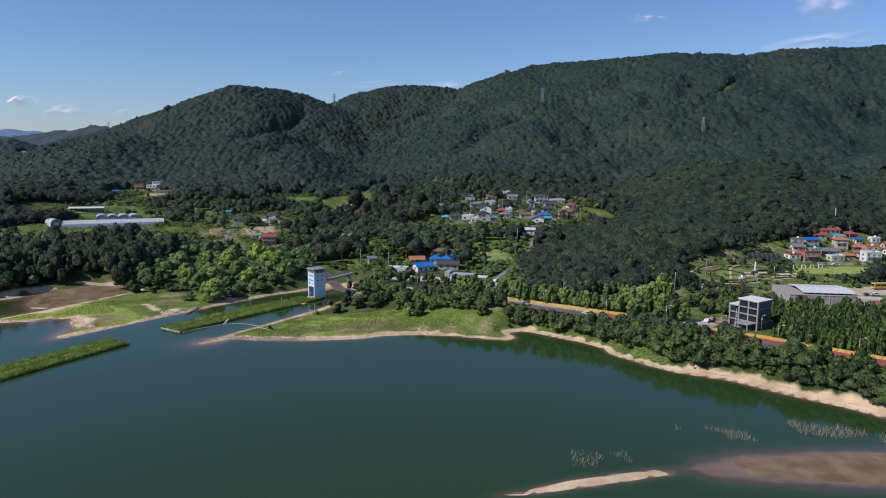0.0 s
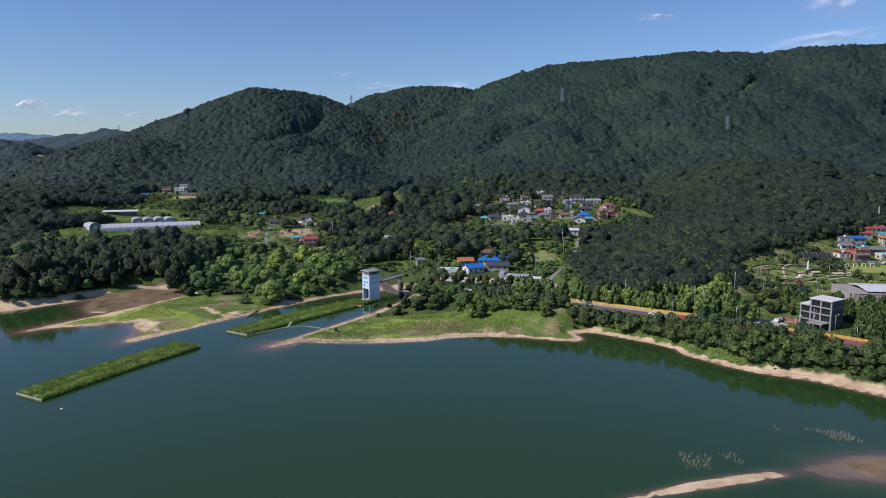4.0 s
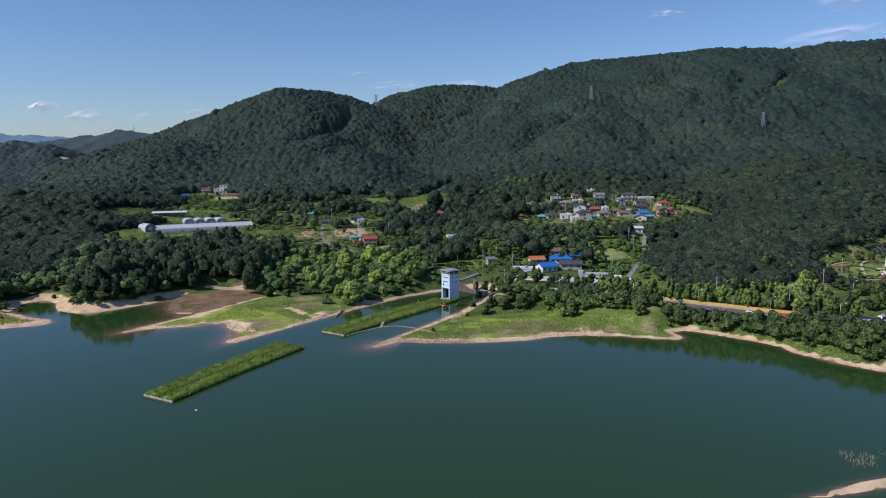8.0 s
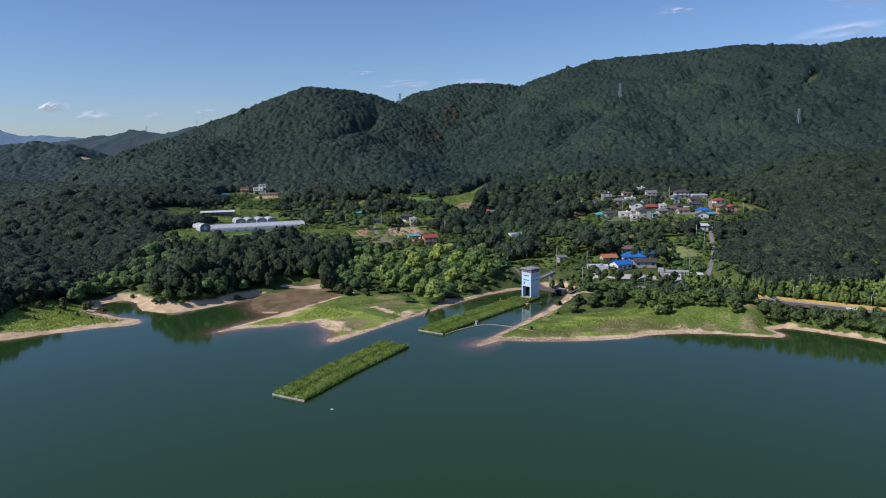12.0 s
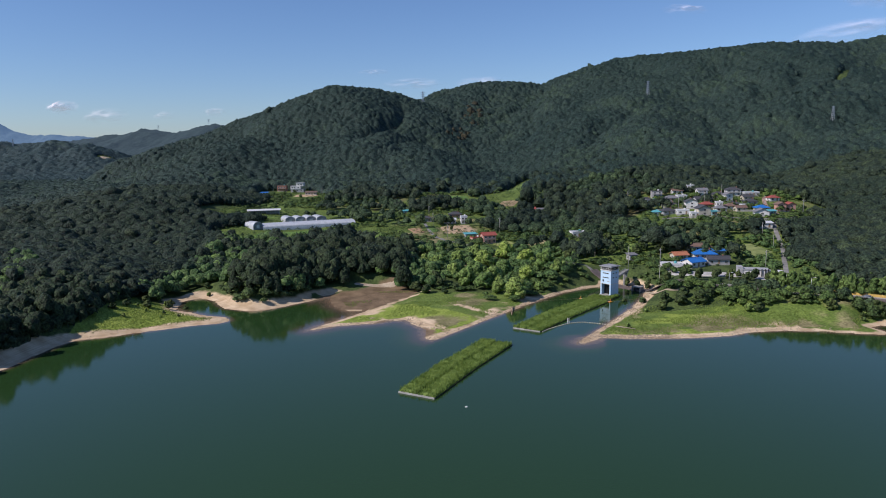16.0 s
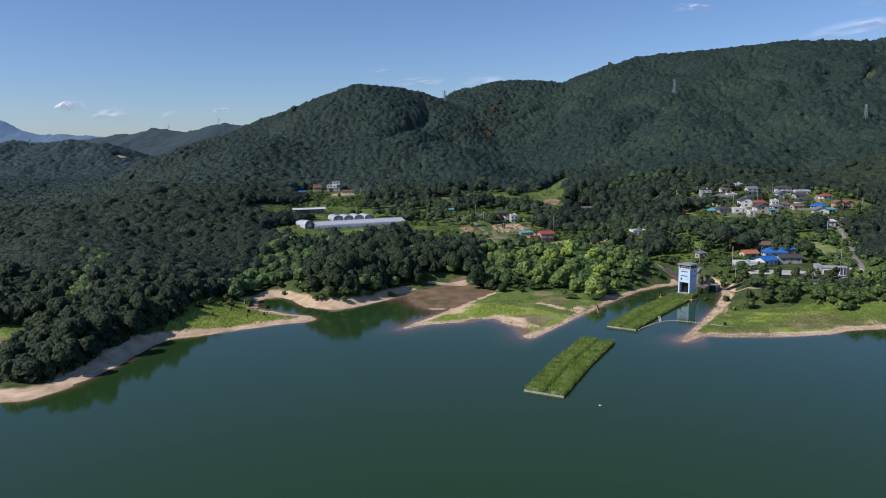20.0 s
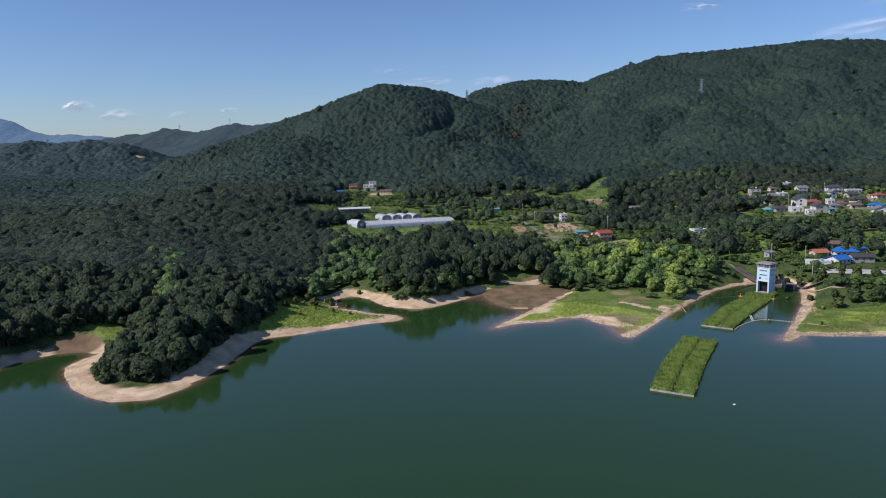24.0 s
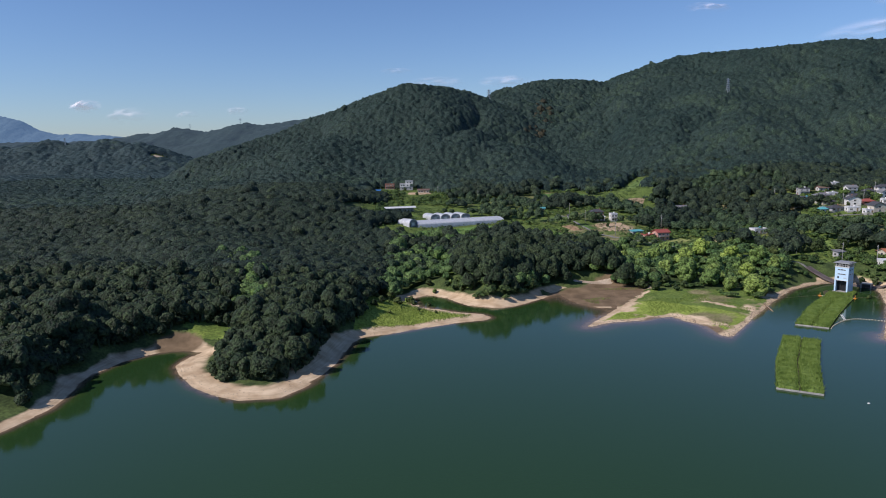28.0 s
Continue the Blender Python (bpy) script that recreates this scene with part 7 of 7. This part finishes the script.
for u in np.linspace(-9.6, 8.6, 7):
    part("post", boxes((u - 0.14, u + 0.14, -8.85, -8.6, 5.0, 6.1)), P_WHITE, hall)
for u in np.linspace(-16, 7, 9):
    part("pilaster", boxes((u - 0.2, u + 0.2, -12.15, -12, -1.5, 5.0)), M_CONCRETE, hall)
part("coping", boxes((-18.2, 9.2, -12.2, -11.7, 5.0, 5.3), (-18.2, -17.7, -11.7, 12.2, 5.0, 5.3)), M_CONCRETE, hall)
part("annex", boxes((9, 22, -11, -4, -1.5, 3.6)), P_CREAM, hall, "cream-walled annex")
part("door", boxes((4, 7, -12.2, -12.0, -0.5, 3.6)), P_BRICK, hall, "brown roller door")

lo = thing("lodge", "low white pavilion with dark window bands", "building", 10, 345, -14, group=ROADSIDE)
part("wall", boxes((-6, 6, -3, 3, -1, 3.6)), P_WHITE, lo)
part("tower_block", boxes((-8.6, -6, -3.2, 2.5, -1, 5.0)), P_GREY, lo)
part("roof", boxes((-6.2, 6.3, -3.3, 3.3, 3.6, 3.95)), P_GREY, lo)
for u in (2.6, 4.2, 5.6):
    part("fin", boxes((u - 0.15, u + 0.15, -3.7, -3.0, -1, 4.3)), P_DARK, lo)
for u in (-4.2, -1.6, 1.0):
    part("pane", PANE, None, part("window", WIN, None, lo, at=pose(u, -3, 1.9)))
part("canopy", boxes((6.3, 13, -3, 2.5, 2.9, 3.1), (12.6, 12.8, -2.8, -2.6, -1, 2.9), (12.6, 12.8, 2.1, 2.3, -1, 2.9)), P_WHITE, lo, "white flat canopy")


# ---- garden ornaments, walls, poles ----
P_RUST_WOOD = paint("dark stained timber", (0.14, 0.07, 0.05), 0.8)


def monument(x, y, high, wide, label, material):
    ob = thing("monument", label, "monument", x, y, 15)
    part("plinth", boxes((-wide, wide, -wide, wide, -0.6, 0.6)), M_CONCRETE, ob)
    bm = bmesh.new()
    tube(bm, (0, 0, 0.6), (0, 0, high), wide * 0.6, wide * 0.36, 10)
    part("shaft", bm, material, ob)
    part("cap", tube(bmesh.new(), (0, 0, high), (0, 0, high + wide * 0.7), wide * 0.42, 0.05, 10), material, ob)


monument(264, 458, 10, 0.9, "tall pale stone pillar above the hamlet", P_GREY)
monument(168, 362, 4.8, 1.0, "pale slender stone pillar in the garden", P_WHITE)
for k in range(5):
    g = thing("garden_arch", "white metal rose arch in the garden", "arch", 190 + 5 * k, 372 + 0.6 * k, 0, group="arches in the garden")
    for u in (-1, 1):
        part("leg", boxes((u * 1.0 - 0.08, u * 1.0 + 0.08, -0.3, 0.3, -0.3, 2.0)), P_WHITE, g)
    part("hoop", boxes((-1.1, 1.1, -0.3, 0.3, 2.0, 2.2)), P_WHITE, g)
terr_rng = random.Random(9)
for k in range(16):
    bm = bmesh.new()
    w, d = terr_rng.uniform(1.2, 3.2), terr_rng.uniform(0.8, 1.8)
    box(bm, -w, w, -d, d, -0.8, terr_rng.uniform(0.25, 0.5))
    x, y = 172 + terr_rng.uniform(-12, 14), 356 + terr_rng.uniform(-9, 9)
    single("stone_terrace", bm, paint("pale stone %d" % k, (0.62, 0.55, 0.45), 0.85), "low pale stone terrace in the garden", "terrace", "terraces in the garden", pose(x, y, float(ground(x, y)), 0, 0, terr_rng.uniform(-20, 20)))
for k in range(9):
    x, y = 140 + 3 * k, 340 + (k % 3) * 7
    bm = boxes((-3.5, 3.5, -0.35, 0.35, -0.3, 0.7))
    single("hedge", bm, M_TREE, "clipped green garden hedge", "hedge", "clipped hedges", pose(x + 6, y, float(ground(x + 6, y)), 0, 0, 8))
# the netted tunnel, the timber pergola and the little windmill of the garden
net = thing("shade_tunnel", "dark netted shade tunnel at the back of the garden", "shade tunnel", 183, 386, -4)
bm = bmesh.new()
rows = [[bm.verts.new((u, 3.4 * math.cos(math.pi * k / 8), 0.6 + 2.6 * math.sin(math.pi * k / 8))) for k in range(9)] for u in np.linspace(-9, 9, 10)]
for p, q in zip(rows, rows[1:]):
    for k in range(8):
        bm.faces.new((p[k], p[k + 1], q[k + 1], q[k]))
part("netting", bm, paint("black shade netting", (0.03, 0.032, 0.036), 0.8), net, "black shade netting", smooth=True)
for u in np.linspace(-9, 9, 8):
    bm = bmesh.new()
    for k in range(8):
        a, b = math.pi * k / 8, math.pi * (k + 1) / 8
        beam(bm, (u, 3.45 * math.cos(a), 0.62 + 2.64 * math.sin(a)), (u, 3.45 * math.cos(b), 0.62 + 2.64 * math.sin(b)), 0.1)
    for s_ in (-1, 1):
        beam(bm, (u, 3.45 * s_, -0.5), (u, 3.45 * s_, 0.65), 0.1)
    part("hoop", bm, P_STEEL, net)
perg = thing("pergola", "dark brown timber pergola in the garden", "pergola", 139, 352, 12)
for u in (-2.6, 0, 2.6):
    for v_ in (-1.8, 1.8):
        part("post", boxes((u - 0.14, u + 0.14, v_ - 0.14, v_ + 0.14, -0.5, 2.7)), P_RUST_WOOD, perg)
for v_ in (-1.8, 1.8):
    part("beam", boxes((-3.2, 3.2, v_ - 0.1, v_ + 0.1, 2.7, 2.95)), P_RUST_WOOD, perg)
for u in np.linspace(-3, 3, 11):
    part("slat", boxes((u - 0.08, u + 0.08, -2.4, 2.4, 2.95, 3.12)), P_RUST_WOOD, perg)
mill = thing("garden_windmill", "small brown and white garden windmill", "windmill", 146, 328, -20)
mill.scale = (1.35, 1.35, 1.35)
part("tower", tube(bmesh.new(), (0, 0, -0.4), (0, 0, 3.6), 1.3, 0.95, 8), P_RUST_WOOD, mill)
part("cap", tube(bmesh.new(), (0, 0, 3.6), (0, 0, 4.9), 1.15, 0.1, 8), P_WHITE, mill)
for k in range(4):
    part("sail", boxes((-0.18, 0.18, -1.25, -1.15, 0.3, 1.7)), P_WOOD, mill, at=pose(0, 0, 3.6, 0, 45 + 90 * k, 0))


def hedge_arc(cx, cy, rx, ry, a0, a1, label="curved clipped hedge in the garden"):
    bm = bmesh.new()
    n = max(4, int(abs(a1 - a0) / 9))
    pts = [(cx + rx * math.cos(radians(a0 + (a1 - a0) * k / n)), cy + ry * math.sin(radians(a0 + (a1 - a0) * k / n))) for k in range(n + 1)]
    for (xa, ya), (xb, yb) in zip(pts, pts[1:]):
        za, zb = float(ground(xa, ya)), float(ground(xb, yb))
        beam(bm, (xa, ya, za + 0.3), (xb, yb, zb + 0.3), 0.95)
    single("hedge", bm, M_TREE, label, "hedge", "clipped hedges")


for cx, cy, sizes in ((150, 352, (8, 13)), (178, 354, (6, 10))):
    for k, s in enumerate(sizes):
        hedge_arc(cx, cy, s * 1.25, s, 20 + 40 * k, 125 + 40 * k)
        hedge_arc(cx, cy, s * 1.25, s, 210 + 25 * k, 290 + 30 * k)
M_PATH = surface("tan garden gravel", (0.4, 0.31, 0.21), (0.52, 0.43, 0.31), 0.4, 0.95)
for line in ([(106, 322, 0), (126, 332, 0), (146, 338, 0), (166, 340, 0), (190, 346, 0)], [(146, 338, 0), (150, 350, 0), (156, 366, 0), (176, 372, 0), (196, 368, 0)], [(112, 330, 0), (122, 346, 0), (140, 362, 0), (156, 366, 0)]):
    single("garden_path", ribbon(line, 0.6, -0.6, 0.34), M_PATH, "tan gravel path winding through the garden", "path", "garden paths", kind="structure")
for x, y, w, d, c in ((128, 322, 12, 5, (0.3, 0.12, 0.07)), (136, 318, 8, 4, (0.42, 0.2, 0.08)), (160, 344, 7, 4, (0.34, 0.2, 0.18)), (170, 364, 8, 4, (0.5, 0.42, 0.34)), (186, 356, 7, 4, (0.3, 0.26, 0.1))):
    plot("low flower bed of %s blooms in the garden" % ("rusty red" if c[0] < 0.32 else "pale"), x, y, w, d, 8, tuple(0.5 * v for v in c), c, "flower bed")
single("retaining_wall", boxes((-14, 14, -0.25, 0.25, -1, 1.3)), M_CONCRETE, "pale low wall along the hamlet's lane", "wall", at=pose(228, 384, float(ground(228, 384)), 0, 0, -4))
deck_ob = thing("timber_deck", "square brown timber deck by the woods", "deck", 66, 330, 12)
for k in range(14):
    part("plank", boxes((-5, 5, -2.8 + 0.4 * k, -2.45 + 0.4 * k, -0.4, 0.55)), P_WOOD, deck_ob)

POLE = finish("pole", tube(bmesh.new(), (0, 0, -1), (0, 0, 9.5), 0.17, 0.11, 8), M_CONCRETE, True)
ARM = finish("crossarm", boxes((-1.0, 1.0, -0.05, 0.05, 8.6, 8.74), (-0.7, 0.7, -0.05, 0.05, 7.9, 8.02)), P_STEEL)
CAN = finish("transformer", tube(bmesh.new(), (0.35, 0, 6.6), (0.35, 0, 7.5), 0.24, 0.24, 10), P_GREY)
INS = finish("insulator", tube(bmesh.new(), (0, 0, 8.74), (0, 0, 8.98), 0.07, 0.05, 6), P_WHITE)


def utility_pole(x, y, rot=0, can=False, tall=1.0):
    ob = thing("utility_pole", "grey concrete utility pole with steel crossarms", "pole", x, y, rot, group="utility poles")
    part("pole", POLE, None, ob, at=Matrix.Diagonal((1, 1, tall, 1)))
    lift = pose(0, 0, 8.7 * (tall - 1))
    part("crossarm", ARM, None, ob, at=lift)
    for u in (-0.9, 0, 0.9):
        part("insulator", INS, None, ob, at=lift @ pose(u, 0, 0))
    if can:
        part("transformer", CAN, None, ob, at=lift)
    return ob


for k, (x, y) in enumerate(((83, 283, ), (81, 288), (108, 312), (54, 299), (135, 345), (-36, 352), (-30, 372), (-46, 377), (-60, 400), (-8, 402), (22, 360), (43, 398), (46, 420), (-148, 478), (-160, 530), (-110, 500), (-165, 575), (20, 500), (45, 518), (66, 540), (82, 500), (-2, 560), (95, 470), (206, 384), (238, 398), (258, 430), (180, 262), (104, 236), (-280, 700), (-240, 660))):
    utility_pole(x, y, (k * 37) % 90, k % 3 == 0, 1.0 + 0.08 * (k % 4))

LAMP_POST = finish("post", tube(bmesh.new(), (0, 0, -0.5), (0, 0, 6.5), 0.09, 0.06, 8), P_STEEL, True)
LAMP_ARM = finish("arm", tube(bmesh.new(), (0, 0, 6.4), (0, -1.5, 6.9), 0.05, 0.04, 6), P_STEEL, True)
LAMP_HEAD = finish("lamp_head", boxes((-0.16, 0.16, -2.1, -1.4, 6.84, 6.98)), P_WHITE)
for x, y, r in ((20, 309, 30), (44, 293, 33), (68, 277, 33), (88, 262, 40), (103, 246, 40), (118, 233, 36), (138, 219, 36), (120, 250, 0), (140, 300, 10), (150, 320, 10), (196, 336, 0), (118, 305, 0), (170, 345, 0), (-12, 322, 25)):
    lp = thing("street_lamp", "slim grey street lamp beside the road", "street lamp", x, y, r, group="street lamps")
    for n_, me_ in (("post", LAMP_POST), ("arm", LAMP_ARM), ("lamp_head", LAMP_HEAD)):
        part(n_, me_, None, lp)


def pylon(x, y, high, rot, label, z=None):
    """A lattice tower with three pairs of arms."""
    ob = thing("pylon", label, "pylon", x, y, rot, z=(float(ground(x, y)) - 0.5) if z is None else z, group="pylons on the hills")
    b, t = high * 0.085, high * 0.018
    legs = []
    for sx, sy in ((-1, -1), (1, -1), (1, 1), (-1, 1)):
        bm = bmesh.new()
        beam(bm, (sx * b, sy * b, 0), (sx * t, sy * t, high), 0.36)
        part("leg", bm, P_STEEL, ob)
        legs.append((sx, sy))
    br = bmesh.new()
    n = 9
    for k in range(n):
        z0, z1 = high * k / n, high * (k + 1) / n
        w0, w1 = b + (t - b) * k / n, b + (t - b) * (k + 1) / n
        for i in range(4):
            p, q = legs[i], legs[i - 1]
            beam(br, (p[0] * w0, p[1] * w0, z0), (q[0] * w1, q[1] * w1, z1), 0.17)
            beam(br, (q[0] * w0, q[1] * w0, z0), (p[0] * w1, p[1] * w1, z1), 0.17)
    part("bracing", br, P_STEEL, ob)
    for zf in (0.72, 0.83, 0.94):
        for sx in (-1, 1):
            bm = bmesh.new()
            beam(bm, (0, 0, high * zf + 0.8), (sx * high * 0.14, 0, high * zf), 0.26)
            beam(bm, (0, 0, high * zf - 0.8), (sx * high * 0.14, 0, high * zf), 0.26)
            part("arm", bm, P_STEEL, ob)


pylon(151.6, 1073.6, 27, 20, "grey lattice pylon rising above the woods")
pylon(327.3, 874.4, 23, 20, "grey lattice pylon rising above the woods")
pylon(-203, 1290, 32, 20, "grey lattice pylon in the saddle")
pylon(-640, 1560, 34, 20, "grey lattice pylon on a distant hill")
pylon(-1216, 1650, 26, 20, "grey lattice pylon on a distant hill")
pylon(-1380, 2850, 40, 20, "grey lattice pylon on the far ridge", z=146)
pylon(-1168, 2850, 40, 20, "grey lattice pylon on the far ridge", z=168)


# ---- vehicles ----
def car(x, y, rot, colour, label, z=None):
    ob = thing("car", label, "car", x, y, rot, z=float(ground(x, y)) + 0.28 if z is None else z, group="parked cars")
    bm = bmesh.new()
    prof = [(-2.15, 0.35), (-2.2, 0.8), (-1.35, 0.95), (-0.75, 1.42), (0.9, 1.45), (1.7, 1.0), (2.15, 0.85), (2.2, 0.35)]
    rows = [[bm.verts.new((u, s * (0.85 if h < 1 else 0.68), h)) for u, h in prof] for s in (-1, 1)]
    bm.faces.new(rows[0])
    bm.faces.new(rows[1][::-1])
    for k in range(len(prof)):
        bm.faces.new((rows[0][k - 1], rows[0][k], rows[1][k], rows[1][k - 1]))
    part("body", bm, colour, ob)
    part("side_window", boxes((-0.75, 1.2, -0.8, -0.74, 1.0, 1.34)), GLASS, ob)
    part("side_window", boxes((-0.75, 1.2, 0.74, 0.8, 1.0, 1.34)), GLASS, ob)
    part("windscreen", beam(bmesh.new(), (-1.2, 0, 1.08), (-0.82, 0, 1.4), 0.1), GLASS, ob)
    for u in (-1.35, 1.35):
        for s in (-0.84, 0.84):
            w = part("wheel", tube(bmesh.new(), (u, s - 0.1, 0.33), (u, s + 0.1, 0.33), 0.33, 0.33, 12), P_BLACK, ob)
            part("rim", tube(bmesh.new(), (u, s - 0.11, 0.33), (u, s + 0.11, 0.33), 0.18, 0.18, 8), P_STEEL, w)


CAR_WHITE, CAR_DARK, CAR_GREY = paint("white car paint", (0.75, 0.75, 0.75), 0.25), paint("dark car paint", (0.03, 0.03, 0.04), 0.25), paint("silver car paint", (0.4, 0.41, 0.42), 0.25, 0.4)
for x, y, r, c, n in ((105, 264, 50, CAR_WHITE, "white"), (108, 267, 50, CAR_GREY, "silver"), (60, 276, -33, CAR_WHITE, "white"), (74, 267, -35, CAR_DARK, "dark"), (36, 293, -31, CAR_GREY, "silver"), (26, 300, -30, CAR_GREY, "silver"), (24, 339, 60, CAR_WHITE, "white"), (27, 342, 60, CAR_WHITE, "white"), (-20, 355, 10, CAR_WHITE, "white"), (-27, 358, 80, CAR_DARK, "dark"), (120, 228, -36, CAR_WHITE, "white"), (8, 308, -30, CAR_WHITE, "white"), (222, 381, 0, CAR_WHITE, "white"), (200, 310, 5, CAR_WHITE, "white")):
    car(x, y, r, c, n + " car parked on the asphalt")

bus = thing("bus", "yellow bus parked in the gravel yard", "bus", 209, 320, 8, z=float(ground(209, 320)) + 0.4)
part("body", boxes((-4.2, 4.2, -1.15, 1.15, 0.5, 2.9), (-4.0, 4.0, -1.05, 1.05, 2.9, 3.05)), P_YELLOW, bus)
for s in (-1.17, 1.17):
    for k in range(6):
        part("window", boxes((-3.7 + 1.25 * k, -2.65 + 1.25 * k, s - 0.02, s + 0.02, 1.6, 2.5)), GLASS, bus)
part("windscreen", boxes((-4.23, -4.18, -1.0, 1.0, 1.4, 2.6)), GLASS, bus)
for u in (-2.7, 2.5):
    for s in (-1.05, 1.05):
        w = part("wheel", tube(bmesh.new(), (u, s - 0.14, 0.45), (u, s + 0.14, 0.45), 0.45, 0.45, 12), P_BLACK, bus)
        part("rim", tube(bmesh.new(), (u, s - 0.15, 0.45), (u, s + 0.15, 0.45), 0.25, 0.25, 8), P_STEEL, w)

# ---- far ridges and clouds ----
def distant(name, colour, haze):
    """Far woods, with the air's blue haze put into their colour and glow."""
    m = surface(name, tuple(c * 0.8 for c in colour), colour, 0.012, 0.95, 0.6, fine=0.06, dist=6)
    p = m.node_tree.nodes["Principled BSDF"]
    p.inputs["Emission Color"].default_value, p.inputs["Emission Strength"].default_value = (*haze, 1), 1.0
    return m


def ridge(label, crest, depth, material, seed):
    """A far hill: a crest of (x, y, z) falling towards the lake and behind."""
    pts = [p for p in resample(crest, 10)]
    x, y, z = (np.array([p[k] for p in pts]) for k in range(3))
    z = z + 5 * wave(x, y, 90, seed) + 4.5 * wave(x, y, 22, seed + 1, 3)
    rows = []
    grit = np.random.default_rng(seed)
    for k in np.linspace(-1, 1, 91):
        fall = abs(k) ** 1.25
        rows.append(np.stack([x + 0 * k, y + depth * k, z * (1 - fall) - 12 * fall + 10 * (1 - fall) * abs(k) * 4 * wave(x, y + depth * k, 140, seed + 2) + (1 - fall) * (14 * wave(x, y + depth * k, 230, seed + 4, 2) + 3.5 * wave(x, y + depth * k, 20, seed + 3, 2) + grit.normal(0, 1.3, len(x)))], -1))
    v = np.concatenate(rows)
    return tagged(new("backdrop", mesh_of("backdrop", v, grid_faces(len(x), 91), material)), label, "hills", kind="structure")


# both ridges carry painted haze: bluish base colours and a blue emission
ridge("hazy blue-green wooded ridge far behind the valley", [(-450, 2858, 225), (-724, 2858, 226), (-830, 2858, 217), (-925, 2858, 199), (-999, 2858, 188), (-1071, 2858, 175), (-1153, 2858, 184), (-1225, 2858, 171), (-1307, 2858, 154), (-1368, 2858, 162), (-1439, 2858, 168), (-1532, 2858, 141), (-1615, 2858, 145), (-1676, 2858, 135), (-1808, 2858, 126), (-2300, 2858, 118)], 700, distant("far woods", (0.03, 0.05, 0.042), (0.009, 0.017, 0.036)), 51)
ridge("mountain on the horizon tinted pale haze blue", [(-3900, 3700, 270), (-3200, 3700, 330), (-2746, 3700, 268), (-2650, 3700, 250), (-2560, 3700, 203), (-2440, 3700, 172), (-2250, 3700, 165), (-1900, 3700, 166), (-1300, 3700, 150)], 500, distant("blue mountain", (0.06, 0.09, 0.1), (0.055, 0.105, 0.2)), 61)


def cloud_material(seed, cover):
    m = bpy.data.materials.new("cloud vapour")
    m.use_nodes = True
    t = m.node_tree
    p = t.nodes["Principled BSDF"]
    p.inputs["Base Color"].default_value = (0.86, 0.78, 0.8, 1)
    p.inputs["Roughness"].default_value = 1.0
    # weak pinkish glow stands in for sunlight scattered in the cloud
    p.inputs["Emission Color"].default_value = (0.78, 0.68, 0.76, 1)
    p.inputs["Emission Strength"].default_value = 0.35
    tc = t.nodes.new("ShaderNodeTexCoord")
    n = t.nodes.new("ShaderNodeTexNoise")
    n.inputs["Scale"].default_value, n.inputs["Detail"].default_value = 2.6, 8
    mp = t.nodes.new("ShaderNodeMapping")
    mp.inputs["Location"].default_value = (seed, seed * 0.7, 0)
    mp.inputs["Scale"].default_value = (1, 1, 1)
    t.links.new(tc.outputs["Generated"], mp.inputs["Vector"])
    t.links.new(mp.outputs["Vector"], n.inputs["Vector"])
    g = t.nodes.new("ShaderNodeAttribute")
    g.attribute_name = "body"
    mul = t.nodes.new("ShaderNodeMath")
    mul.operation = "MULTIPLY"
    r = t.nodes.new("ShaderNodeMapRange")
    r.inputs["From Min"].default_value, r.inputs["From Max"].default_value = 0.3, 1.05
    t.links.new(n.outputs["Fac"], r.inputs["Value"])
    t.links.new(r.outputs["Result"], mul.inputs[0])
    t.links.new(g.outputs["Fac"], mul.inputs[1])
    m2 = t.nodes.new("ShaderNodeMath")
    m2.operation, m2.use_clamp = "MULTIPLY", True
    m2.inputs[1].default_value = 0.75 * cover
    t.links.new(mul.outputs[0], m2.inputs[0])
    t.links.new(m2.outputs[0], p.inputs["Alpha"])
    return m


def cloud(x, z, wide, high, seed, cover, y=4300, lean=0.0):
    """A far wisp of vapour, its body thinning to the edge."""
    nx, nz = 25, 13
    u, v = np.meshgrid(np.linspace(-1, 1, nx), np.linspace(-1, 1, nz))
    body = np.clip(1 - (u * u + v * v), 0, 1) ** 1.5
    px, pz = x + u * wide / 2, z + v * high / 2 + lean * u * wide / 2
    py = y + 60 * wave(u * 3, v * 3, 1, int(seed)) - 80 * body
    me = mesh_of("cloud", np.stack([px, py, pz], -1).reshape(-1, 3), grid_faces(nx, nz), cloud_material(seed, cover), True, body=body.ravel())
    ob = tagged(new("cloud", me), "thin white cloud low in the blue sky", "cloud", kind="structure")
    return ob


cloud(-2600, 362, 230, 90, 1.3, 2.2)
cloud(-2330, 300, 330, 110, 2.1, 0.8)
cloud(1240, 876, 300, 60, 3.7, 0.9, lean=-0.05)
cloud(2320, 955, 460, 190, 4.4, 1.2, lean=-0.1)
cloud(2250, 735, 800, 150, 5.2, 0.9, lean=0.15)
cloud(-400, 466, 420, 75, 6.6, 0.8)
cloud(-640, 540, 220, 40, 7.9, 0.6)
cloud(20, 466, 360, 80, 8.5, 0.7)
cloud(-1640, 316, 170, 60, 9.2, 0.7)
cloud(-1960, 300, 170, 60, 10.8, 0.55)
